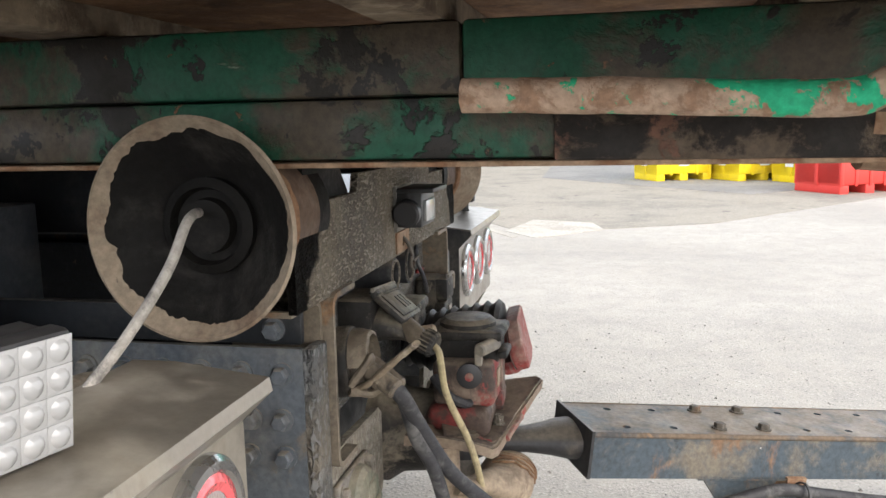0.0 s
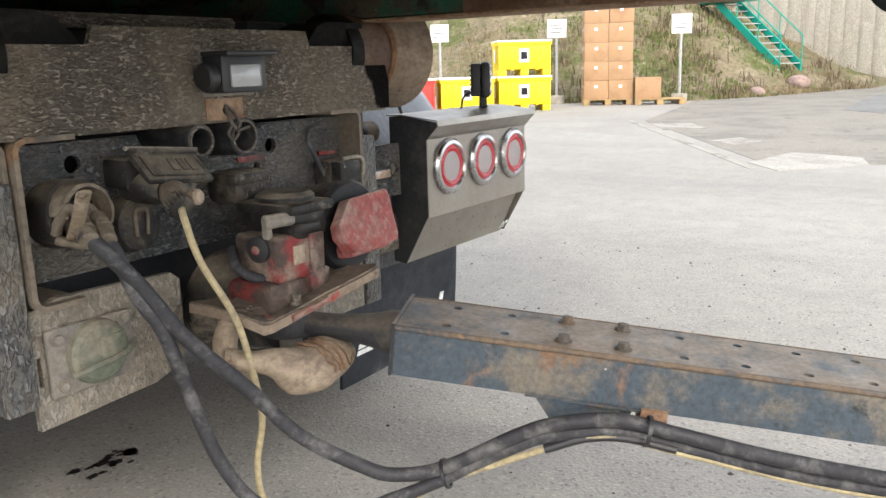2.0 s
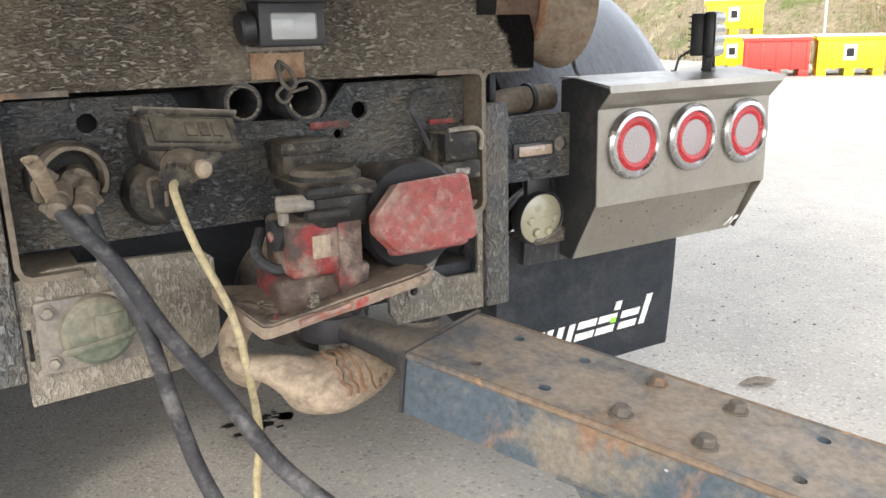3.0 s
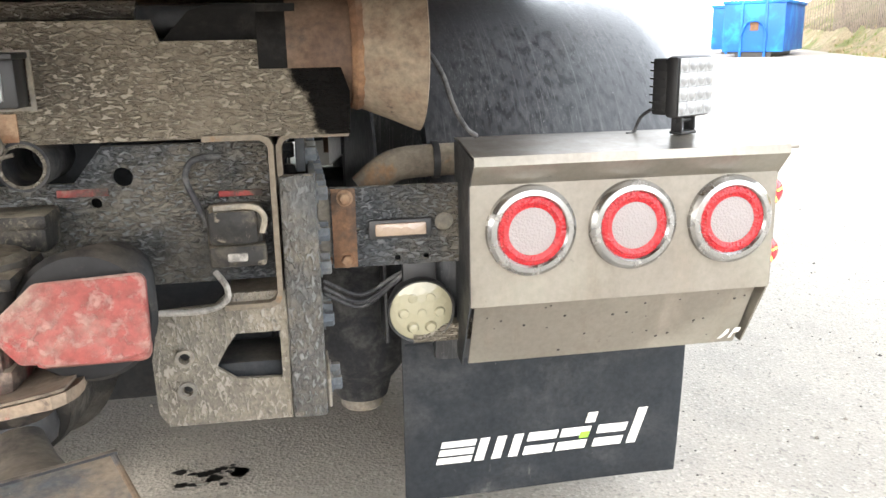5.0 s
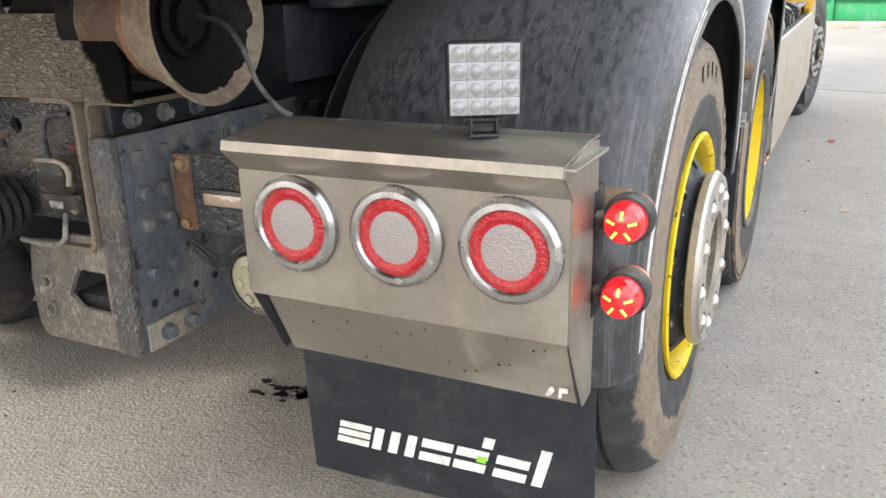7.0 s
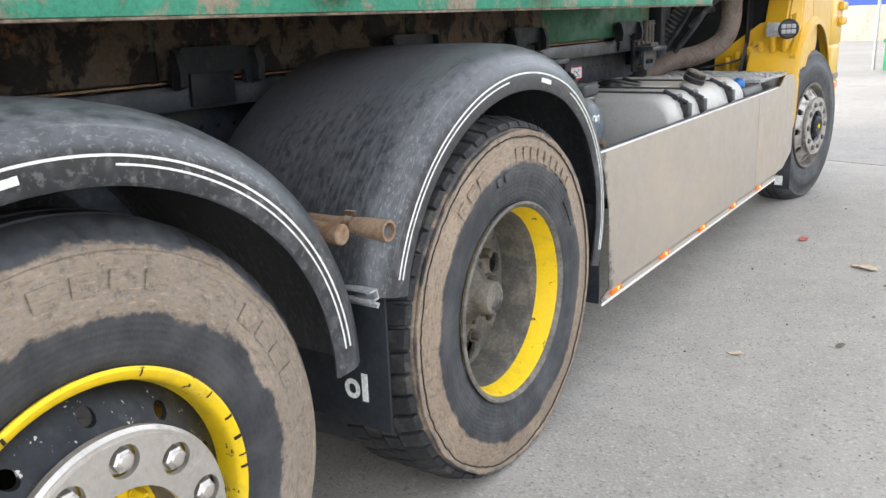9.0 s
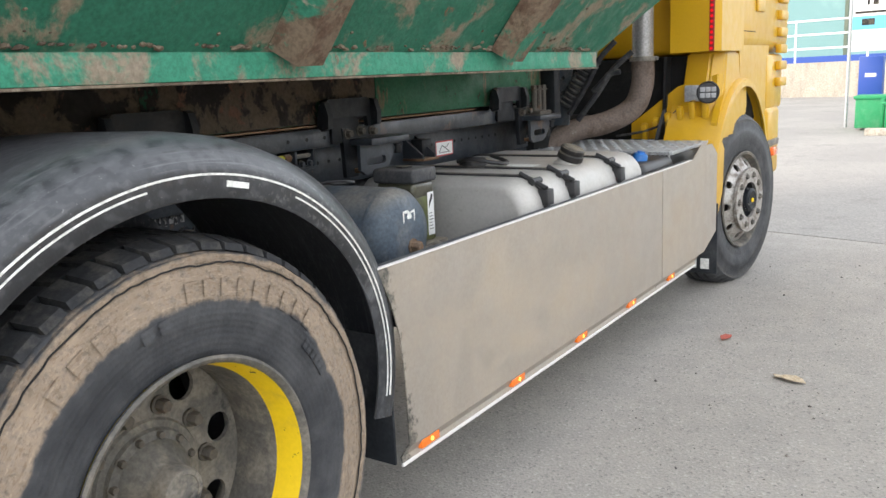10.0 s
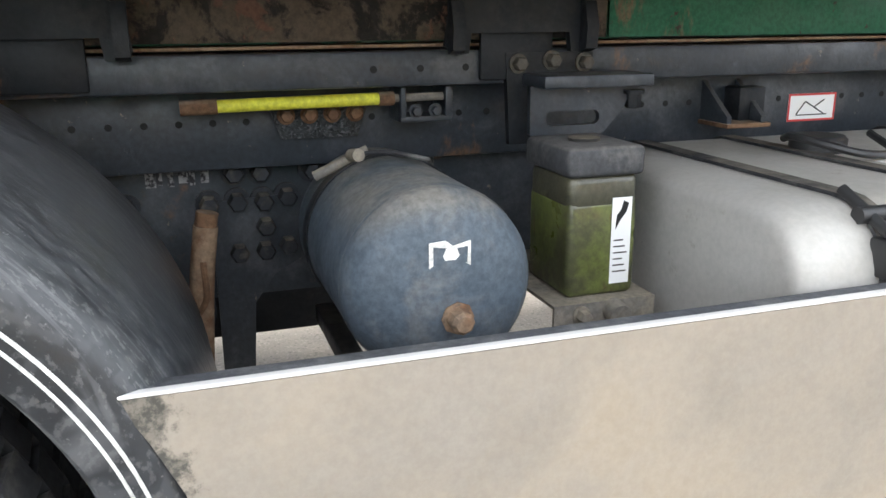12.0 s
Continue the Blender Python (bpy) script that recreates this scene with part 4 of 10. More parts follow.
def roller(s):
    """A flared guide roller of the hook lift: rusty outside, dusty rim, greasy inside."""
    def settle(b):
        for v in b.verts:
            v.co = Vector((v.co.x, -0.042 + (v.co.y + 0.03) * 0.975, 1.0945 + (v.co.z - 1.098) * 0.975))
        return b

    outside = [(0.0, 0.0), (0.090, 0.0), (0.090, 0.042), (0.090, 0.13), (0.093, 0.14), (0.098, 0.15), (0.121, 0.205), (0.136, 0.238), (0.139, 0.246), (0.135, 0.248)]
    slope = lambda k: (0.135 - 0.075 * k / 16, 0.248 - 0.061 * (k / 16) ** 0.85)  # noqa: E731
    inside = [slope(k) for k in (0.7, 4.0, 7.4, 8.5, 10.0, 12.0, 14.0, 16.0)] + [(0.035, 0.1865)]
    bm = lathe(outside + inside, (s * 0.395, -0.03, 1.098), (s, 0, 0), 168)
    bm.faces.ensure_lookup_table()
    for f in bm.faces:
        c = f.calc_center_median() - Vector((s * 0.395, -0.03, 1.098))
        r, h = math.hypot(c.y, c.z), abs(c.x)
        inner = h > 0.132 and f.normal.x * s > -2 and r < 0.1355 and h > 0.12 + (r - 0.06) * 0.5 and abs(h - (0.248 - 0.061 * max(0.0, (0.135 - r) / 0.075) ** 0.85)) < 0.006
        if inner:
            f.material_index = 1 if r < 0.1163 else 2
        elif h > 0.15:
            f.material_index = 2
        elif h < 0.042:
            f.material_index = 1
    # the grease ends in a ragged line
    hub = Vector((s * 0.395, -0.03, 1.098))
    for v in bm.verts:
        c = v.co - hub
        r, h = math.hypot(c.y, c.z), abs(c.x)
        if abs(r - slope(4.0)[0]) < 0.0004 and abs(h - slope(4.0)[1]) < 0.0004:
            u = Vector((c.y / r, c.z / r, 0.0))
            k = 2.6 + 2.2 * noise.noise(u * 2.3 + Vector((0, 0, 3.0))) + 1.2 * max(0.0, noise.noise(u * 7.0 + Vector((0, 0, 1.0)))) + 0.5 * noise.noise(u * 24.0) + 3.0 * max(0.0, 0.45 * u.x - 0.85 * u.y - 0.5)
            q, g = slope(min(7.0, max(1.1, k)))
            v.co = hub + Vector((s * g, u.x * q, u.y * q))
    settle(bm)
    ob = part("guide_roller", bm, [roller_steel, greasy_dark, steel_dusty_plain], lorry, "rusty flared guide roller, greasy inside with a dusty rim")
    bm = lathe([(0.062, 0.180), (0.062, 0.200), (0.05, 0.205), (0.046, 0.192), (0.036, 0.192), (0.034, 0.207), (0.0, 0.207)], (s * 0.395, -0.03, 1.098), (s, 0, 0), 32)
    bead = roughen(lathe([(0.090, 0.136), (0.097, 0.138), (0.102, 0.146), (0.100, 0.156)], (s * 0.395, -0.03, 1.098), (s, 0, 0), 64), 0.0025, 0.012)
    part("weld_bead", settle(bead), rust_brown, ob, "rough rusty weld bead")
    part("bearing_cap", settle(bm), greasy_dark, ob, "dark greasy bearing cap")


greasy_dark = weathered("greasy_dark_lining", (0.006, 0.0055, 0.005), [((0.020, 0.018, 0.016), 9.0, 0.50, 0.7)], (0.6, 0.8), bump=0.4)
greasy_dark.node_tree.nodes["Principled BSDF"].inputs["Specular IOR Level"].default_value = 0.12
steel_dusty_plain = weathered("dusty_roller_rim", (0.215, 0.172, 0.125), [((0.15, 0.105, 0.072), 7.0, 0.45, 0.65), ((0.08, 0.06, 0.045), 24.0, 0.62, 0.7)], (0.7, 0.9), bump=0.2)
roller_steel = weathered("worn_roller_steel", (0.080, 0.049, 0.032), [((0.12, 0.082, 0.056), 7.0, 0.48, 0.65), ((0.05, 0.038, 0.03), 9.0, 0.56, 0.70)], (0.6, 0.9), bump=0.2)
for s in (-1, 1):
    roller(s)
    bm = box(*sorted((s * 0.30, s * 0.44)), -0.10, 0.05, 1.0, 1.14, 0.02)
    part("roller_bearing", bm, steel_black, lorry, "black roller bearing block")
    # greasy guide bracket between the roller and the step of the beam
    bm = plate([(s * 0.452, 1.098), (s * 0.452, 1.159), (s * 0.335, 1.160), (s * 0.300, 1.150), (s * 0.262, 1.110), (s * 0.268, 1.098)], "xz", -0.112, 0.04)
    part("guide_bracket", bm, greasy_dark, lorry, "greasy black guide bracket beside the roller")


def tail_box(s):
    """A folded sheet housing with three round lamps."""
    x0, x1 = 0.715, 1.255
    side = [(-0.132, 0.917), (-0.133, 0.907), (-0.098, 0.868), (-0.098, 0.668), (-0.020, 0.530), (0.02, 0.535), (0.02, 0.93), (-0.02, 0.934)]
    bm = strip([(0.03, 0.934), (-0.022, 0.934), (-0.132, 0.921), (-0.135, 0.908), (-0.098, 0.872), (-0.098, 0.664), (-0.084, 0.661)], "yz", 0.003, s * x0, s * (x1 + 0.004))
    ob = part("tail_light_housing", bm, stainless_box, lorry, "folded dusty steel tail light housing")
    part("lower_panel", strip([(-0.080, 0.672), (-0.010, 0.528)], "yz", 0.003, s * (x0 + 0.012), s * (x1 - 0.006)), stainless_box, ob, "recessed lower panel")
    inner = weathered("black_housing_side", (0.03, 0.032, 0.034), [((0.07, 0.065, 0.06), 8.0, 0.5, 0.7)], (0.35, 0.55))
    for x in (x0 - 0.002, x1 + 0.0035):
        bm = plate([(y, z) for y, z in side], "yz", s * x, s * (x + 0.003))
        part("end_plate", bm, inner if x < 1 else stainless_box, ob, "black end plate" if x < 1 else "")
    # top lip goes past both ends
    part("top_lip", box(*sorted((s * (x1 - 0.01), s * 1.276)), -0.133, 0.02, 0.914, 0.9205, 0.002), stainless_box, ob)
    for x in (0.818, 0.9965, 1.175):
        c = (s * x, -0.0995, 0.792)
        lit = red_lit if s > 0 else red_off
        r = part("lamp_bezel", lathe([(0.058, -0.004), (0.058, 0.011), (0.0615, 0.015), (0.070, 0.014), (0.0765, 0.008), (0.078, 0.0)], c, (0, -1, 0), 56), chrome, ob, "chromed round lamp ring")
        part("red_ring", lathe([(0.0405, 0.0), (0.0405, 0.011), (0.049, 0.014), (0.0585, 0.010), (0.0585, 0.0)], c, (0, -1, 0), 56), lit, r, "glowing red lamp ring")
        part("reflector", lathe([(0.0405, 0.0), (0.0405, 0.010), (0.02, 0.0115), (0.0, 0.012)], c, (0, -1, 0), 40), reflector, r, "clear faceted reflector")
    return ob


housing = {s: tail_box(s) for s in (1, -1)}
housing[-1].location = (0.0, -0.035, 0.022)


def mud_flap(s, y, z0, z1, x0, x1, marks):
    xs = sorted((s * x0, s * x1))
    bm = box(*xs, y, y + 0.010, z0, z1, 0.002)
    bmesh.ops.subdivide_edges(bm, edges=[e for e in bm.edges if (e.verts[0].co - e.verts[1].co).length > 0.2], cuts=10, use_grid_fill=True)
    for v in bm.verts:
        t = (z1 - v.co.z) / (z1 - z0)
        v.co.y += 0.02 * t * t + 0.006 * math.sin(v.co.x * 7) * t
    ob = part("mud_flap", bm, flap_black, lorry, "dusty black rubber mud flap with white marks" if marks else "black rubber mud flap")
    return ob


flap = {s: mud_flap(s, 0.148, 0.152, 0.56, 0.625, 1.235, True) for s in (1, -1)}

# ---- wheels ----
nut_dark = weathered("dull_rusty_nut", (0.085, 0.075, 0.062), [((0.13, 0.085, 0.055), 20.0, 0.55, 0.7)], (0.6, 0.85), bump=0.2)
tread_black = weathered("worn_tread_rubber", (0.028, 0.029, 0.031), [((0.075, 0.070, 0.062), 14.0, 0.45, 0.68)], (0.7, 0.9), bump=0.3, dust=None)
TYRE_R, RIM_R = 0.530, 0.288
GROOVES = [(0.506, -0.032), (0.516, -0.045), (0.524, -0.062), (0.529, -0.085), (0.516, -0.088), (0.516, -0.098), (0.530, -0.101), (0.531, -0.135), (0.517, -0.138), (0.517, -0.150), (0.531, -0.153), (0.531, -0.187), (0.517, -0.19), (0.517, -0.2), (0.529, -0.203), (0.524, -0.24)]
LUGGED = [(0.500, -0.030), (0.508, -0.045), (0.512, -0.07), (0.514, -0.15), (0.512, -0.225), (0.508, -0.25)]
SIDEWALL = [(0.287, -0.040), (0.291, -0.016), (0.305, -0.010), (0.335, -0.006), (0.352, -0.0045), (0.355, -0.003), (0.395, 0.0), (0.420, -0.0005), (0.423, -0.003), (0.452, -0.004), (0.478, -0.011), (0.482, -0.0085), (0.490, -0.013)]
BACKWALL = [(0.49, -0.285), (0.40, -0.302), (0.33, -0.298), (0.29, -0.28), (0.287, -0.25)]


def flatten(bm, lift):
    """Where the tyre stands on the ground."""
    for v in bm.verts:
        if v.co.z < -lift:
            v.co.z = -lift + 0.001


def tyre(parent, at, mat, lugs, label):
    bm = lathe(SIDEWALL + (LUGGED if lugs else GROOVES) + BACKWALL, (0, 0, 0), (1, 0, 0), 120 if lugs else 240)
    if not lugs:
        for v in bm.verts:
            r = math.hypot(v.co.y, v.co.z)
            if 0.503 < r < 0.5245 and v.co.x > -0.07 and round(math.atan2(v.co.z, v.co.y) / (2 * math.pi) * 240) % 4 == 0:
                v.co.y, v.co.z = v.co.y * (1 - 0.007 / r), v.co.z * (1 - 0.007 / r)
    flatten(bm, at[2])
    return part("tyre", bm, mat, parent, label, at, 40)


def tread_blocks(wheel, p, mat):
    """Four rows of separate rubber blocks round the tyre."""
    count = 54
    for row, (h0, h1) in enumerate(((-0.022, -0.088), (-0.098, -0.148), (-0.158, -0.205), (-0.215, -0.275))):
        first = None
        for k in range(count):
            t = 2 * math.pi * (k + 0.5 * (row % 2)) / count
            if math.sin(t) < -0.93:
                continue
            m = Matrix.Translation(p) @ Matrix.Rotation(t, 4, "X")
            if first is not None:
                again(first, wheel, m)
                continue
            half = 2 * math.pi / count * 0.43
            bm = bmesh.new()
            pts = []
            for dt, h, r in ((-half, h0, 0.502), (half, h0, 0.502), (half * 1.35, h1, 0.505), (-half * 0.65, h1, 0.505), (-half * 0.9, h0 - 0.008 if row == 0 else h0, 0.5285), (half * 0.9, h0 - 0.008 if row == 0 else h0, 0.5285), (half * 1.25, h1, 0.531), (-half * 0.55, h1, 0.531)):
                rr = r - (0.012 if row == 0 and h == h0 - 0.008 else 0.0)
                pts.append(bm.verts.new((h, math.cos(dt) * rr, math.sin(dt) * rr)))
            for q in ((4, 5, 6, 7), (0, 1, 5, 4), (1, 2, 6, 5), (2, 3, 7, 6), (3, 0, 4, 7)):
                bm.faces.new([pts[j] for j in q])
            bmesh.ops.recalc_face_normals(bm, faces=bm.faces)
            first = part("tread_block", bm, mat, wheel, "", m)


def raised_marks(parent, at, r0, r1, spans, mat, x=0.0):
    """Plain raised bars on a sidewall."""
    for t0, t1, n in spans:
        for k in range(n):
            a = radians(t0 + (t1 - t0) * (k + 0.12) / n)
            b = radians(t0 + (t1 - t0) * (k + 0.80) / n)
            bm = bmesh.new()
            steps = 3
            top = [[bm.verts.new((x + h, math.cos(a + (b - a) * j / steps) * r, math.sin(a + (b - a) * j / steps) * r)) for j in range(steps + 1)] for r, h in ((r0, -0.002), (r0, 0.003), (r1, 0.002), (r1, -0.003))]
            for p, q in zip(top, top[1:]):
                for j in range(steps):
                    bm.faces.new((p[j], p[j + 1], q[j + 1], q[j]))
            part("raised_mark", bm, mat, parent, "", at)


def web_with_holes(x, thick, r0, r1, n, rc, rh, turn=0.0):
    outer, inner = circle(0, 0, r1, 80), circle(0, 0, r0, 40)
    holes = [circle(rc * math.cos(turn + 2 * math.pi * k / n), rc * math.sin(turn + 2 * math.pi * k / n), rh, 16) for k in range(n)]
    return plate(outer, "yz", x, x - thick, [inner, *holes])


def cone_web(x0, r0, x1, r1, n, rh, turn=0.0, thick=0.012, rc=None):
    """The same for a coned web: flat web, then pulled into a cone."""
    bm = web_with_holes(0.0, thick, r0, r1, n, rc or (r0 + r1) / 2, rh, turn)
    for v in bm.verts:
        r = math.hypot(v.co.y, v.co.z)
        v.co.x += x0 + (x1 - x0) * (r - r0) / (r1 - r0)
    return bm


def merge_of(a, b):
    merge(a, b)
    return a


def tag_wheel(y, s=1):
    at = (s * 1.282, y, 0.505) if s > 0 else Matrix.Translation((-1.282, y, 0.505)) @ Matrix.Rotation(math.pi, 4, "Z")
    p = at if s > 0 else (-1.282, y, 0.505)
    bm = lathe([(0.292, -0.012), (0.294, -0.004), (0.288, 0.0), (0.276, -0.004), (0.270, -0.012), (0.268, -0.03), (0.262, -0.05), (0.255, -0.09), (0.25, -0.22), (0.29, -0.25)], (0, 0, 0), (1, 0, 0), 80)
    wheel = part("wheel", bm, yellow_rim, lorry, "muddy tag axle wheel with yellow rim", at)
    part("disc", cone_web(0.012, 0.185, -0.050, 0.263, 10, 0.015, 0.3), rim_black, wheel, "chipped black wheel disc with round holes", at)
    # brushed ring with its nut openings
    n = 10
    holes = [circle(0.161 * math.cos(2 * math.pi * (k + 0.35) / n), 0.161 * math.sin(2 * math.pi * (k + 0.35) / n), 0.0275, 18) for k in range(n)]
    bm = plate(circle(0, 0, 0.201, 72), "yz", 0.046, 0.034, [circle(0, 0, 0.113, 48), *holes])
    bmesh.ops.bevel(bm, geom=[e for e in bm.edges if abs(e.verts[0].co.x - 0.046) < 1e-5 and abs(e.verts[1].co.x - 0.046) < 1e-5 and min(math.hypot(v.co.y, v.co.z) for v in e.verts) > 0.199], offset=0.006, segments=2, affect="EDGES")
    lathe([(0.201, 0.039), (0.207, 0.032), (0.205, 0.016), (0.190, 0.010)], (0, 0, 0), (1, 0, 0), 72, bm)
    part("nut_ring", bm, alu_plate, wheel, "brushed steel nut protection ring", at)
    part("ring_wall", lathe([(0.1135, 0.040), (0.1125, 0.020), (0.1115, -0.046)], (0, 0, 0), (1, 0, 0), 60), rim_grey, wheel, "dark inner wall of the ring", at)
    part("nut_bed", lathe([(0.195, 0.014), (0.114, 0.016)], (0, 0, 0), (1, 0, 0), 60), yellow_rim, wheel, "", at)
    for k, deg in enumerate((38, 24, 14, 6, 1, -22, 70, 118, 160, 205, 262, 318)):
        t, half = radians(deg), 0.006 + 0.004 * (k % 3)
        bm = bmesh.new()
        ring = [[bm.verts.new((h, math.cos(t + d) * r, math.sin(t + d) * r)) for d in (-half, 0.2 * half, half)] for r, h in ((0.2905, 0.0008), (0.284, 0.0004), (0.2765, -0.0030))]
        for a, b in zip(ring, ring[1:]):
            for j in range(2):
                bm.faces.new((a[j], a[j + 1], b[j + 1], b[j]))
        part("paint_chip", bm, dark_void, wheel, "", at)
    nut = None
    for k in range(n):
        t = 2 * math.pi * (k + 0.35) / n
        c = Vector((0.022, 0.161 * math.cos(t), 0.161 * math.sin(t)))
        if nut is None:
            b2 = bmesh.new()
            hexnut((0, 0, 0), (1, 0, 0), 0.0195, 0.022, b2)
            lathe([(0.0, 0.012), (0.011, 0.009), (0.0165, 0.0)], (0.022, 0, 0), (1, 0, 0), 12, b2)
            nut = part("wheel_nut", b2, alu_plate, wheel, "domed steel wheel nut", Matrix.Translation(p) @ (Matrix.Rotation(math.pi, 4, "Z") if s < 0 else Matrix()) @ Matrix.Translation(c))
        else:
            again(nut, wheel, Matrix.Translation(p) @ (Matrix.Rotation(math.pi, 4, "Z") if s < 0 else Matrix()) @ Matrix.Translation(c))
    bm = lathe([(0.111, -0.030), (0.104, -0.034), (0.066, -0.034), (0.062, -0.040), (0.030, -0.042), (0.0, -0.042)], (0, 0, 0), (1, 0, 0), 48)
    hub = part("hub", bm, yellow_rim, wheel, "yellow painted hub", at)
    turn = Matrix.Rotation(math.pi, 4, "Z") if s < 0 else Matrix()
    bolt = None
    for k in range(10):
        t = 2 * math.pi * k / 10
        m = Matrix.Translation(p) @ turn @ Matrix.Translation((-0.034, 0.090 * math.cos(t), 0.090 * math.sin(t)))
        if bolt is None:
            bolt = part("hub_bolt", merge_of(hexnut((0, 0, 0), (1, 0, 0), 0.0105, 0.026), pipe((0.026, 0, 0), (0.034, 0, 0), 0.0075, 0.004, 14)), yellow_rim, wheel, "yellow painted bolt", m)
        else:
            again(bolt, wheel, m)
    bm = lathe([(0.026, -0.044), (0.026, -0.010), (0.020, -0.004), (0.0, -0.003)], (0, 0, 0), (1, 0, 0), 24)
    for k in range(3):
        box(-0.020, -0.008, 0.012, 0.045, -0.009, 0.009, 0.003, bm, Matrix.Rotation(2 * math.pi * k / 3 + 0.5, 4, "X"))
    part("hub_cap", bm, rim_grey, wheel, "grey three-armed hub cap", at)
    ty = tyre(wheel, p, tyre_tag, False, "muddy black tyre with worn tread") if s > 0 else tyre(wheel, p, tyre_tag, False, "")
    if s < 0:
        ty.matrix_basis = Matrix.Translation(p) @ Matrix.Rotation(math.pi, 4, "Z")
    else:
        raised_marks(wheel, at, 0.418, 0.452, [(66, 100, 4), (15, 45, 4)], tyre_tag, -0.002)
    return wheel


def drive_wheel(y, s=1):
    turn = Matrix.Rotation(math.pi, 4, "Z") if s < 0 else Matrix()
    p = (s * 1.282, y, 0.505)
    at = Matrix.Translation(p) @ turn
    bm = lathe([(0.292, -0.012), (0.294, -0.004), (0.288, 0.0), (0.281, -0.004), (0.276, -0.014), (0.270, -0.06), (0.262, -0.08), (0.256, -0.165), (0.262, -0.25), (0.29, -0.27)], (0, 0, 0), (1, 0, 0), 80)
    wheel = part("wheel", bm, [yellow_rim, rim_grey], lorry, "drive axle wheel with deep yellow rim", at)
    for f in wheel.data.polygons:
        if f.center.x < -0.085 or f.center.x > -0.013:
            f.material_index = 1
    part("disc", cone_web(-0.195, 0.115, -0.205, 0.257, 8, 0.034, 0.2, rc=0.206), rim_grey, wheel, "dirty grey wheel disc with round holes", at)
    bm = bmesh.new()
    lathe([(0.138, -0.202), (0.128, -0.190), (0.114, -0.187), (0.109, -0.178), (0.092, -0.172), (0.080, -0.155), (0.066, -0.138), (0.056, -0.128), (0.0525, -0.118), (0.050, -0.086), (0.046, -0.080), (0.037, -0.079), (0.035, -0.0815), (0.0, -0.0815)], (0, 0, 0), (1, 0, 0), 48, bm)
    part("hub", bm, rim_grey, wheel, "dusty grey hub", at)
    hubnut = None
    for k in range(10):
        t = 2 * math.pi * k / 10
        m = at @ Matrix.Translation((-0.197, 0.152 * math.cos(t), 0.160 * math.sin(t)))
        if hubnut is None:
            hubnut = part("wheel_nut", hexnut((0, 0, 0), (1, 0, 0), 0.0155, 0.026), nut_dark, wheel, "dull wheel nut", m)
        else:
            again(hubnut, wheel, m)
    capnut = None
    for k in range(12):
        t = 2 * math.pi * (k + 0.5) / 12
        m = at @ Matrix.Translation((-0.182, 0.100 * math.cos(t), 0.100 * math.sin(t)))
        if capnut is None:
            capnut = part("axle_bolt", hexnut((0, 0, 0), (1, 0, 0), 0.009, 0.014), nut_dark, wheel, "dull axle bolt", m)
        else:
            again(capnut, wheel, m)
    ty = tyre(wheel, p, tyre_drive, True, "muddy lugged drive tyre")
    ty.matrix_basis = at
    if s > 0:
        raised_marks(wheel, p, 0.408, 0.448, [(40, 92, 9), (112, 134, 3)], tyre_drive, -0.001)
        raised_marks(wheel, p, 0.372, 0.396, [(96, 108, 2), (24, 40, 6)], tyre_drive, 0.0)
        # ragged flap of torn rubber round the shoulder
        bm = bmesh.new()
        ring = []
        for k in range(241):
            t = 2 * math.pi * k / 240
            d = 0.004 * noise.noise(Vector((math.cos(t) * 6, math.sin(t) * 6, 2.0))) + 0.0025 * noise.noise(Vector((math.cos(t) * 30, math.sin(t) * 30, 5.0)))
            ring.append([bm.verts.new((h, math.cos(t) * (r + d), math.sin(t) * (r + d))) for r, h in ((0.480, -0.0075), (0.4955, -0.006), (0.4965, -0.0125), (0.492, -0.019))])
        for a, b in zip(ring, ring[1:]):
            for j in range(3):
                bm.faces.new((a[j], a[j + 1], b[j + 1], b[j]))
        for v in bm.verts:
            if v.co.z < -0.497:
                v.co.z = -0.497
        crack = []
        for k in range(181):
            t = 2 * math.pi * k / 180
            d = 0.006 * noise.noise(Vector((math.cos(t) * 5, math.sin(t) * 5, 8.0))) + 0.004 * noise.noise(Vector((math.cos(t) * 24, math.sin(t) * 24, 3.0)))
            crack.append((-0.0068, math.cos(t) * (0.4775 + d), math.sin(t) * (0.4775 + d)))
        part("crack", sweep(crack, 0.0019, 5), dark_void, wheel, "dark ragged crack in the sidewall", at)
        part("torn_edge", bm, tyre_drive, wheel, "ragged torn shoulder of the tyre", at)
    if s > 0:
        tread_blocks(wheel, p, tread_black)
    inner = tyre(wheel, p, tyre_front, True, "inner twin tyre")
    inner.matrix_basis = Matrix.Translation((s * 0.915, y, 0.505)) @ turn
    return wheel


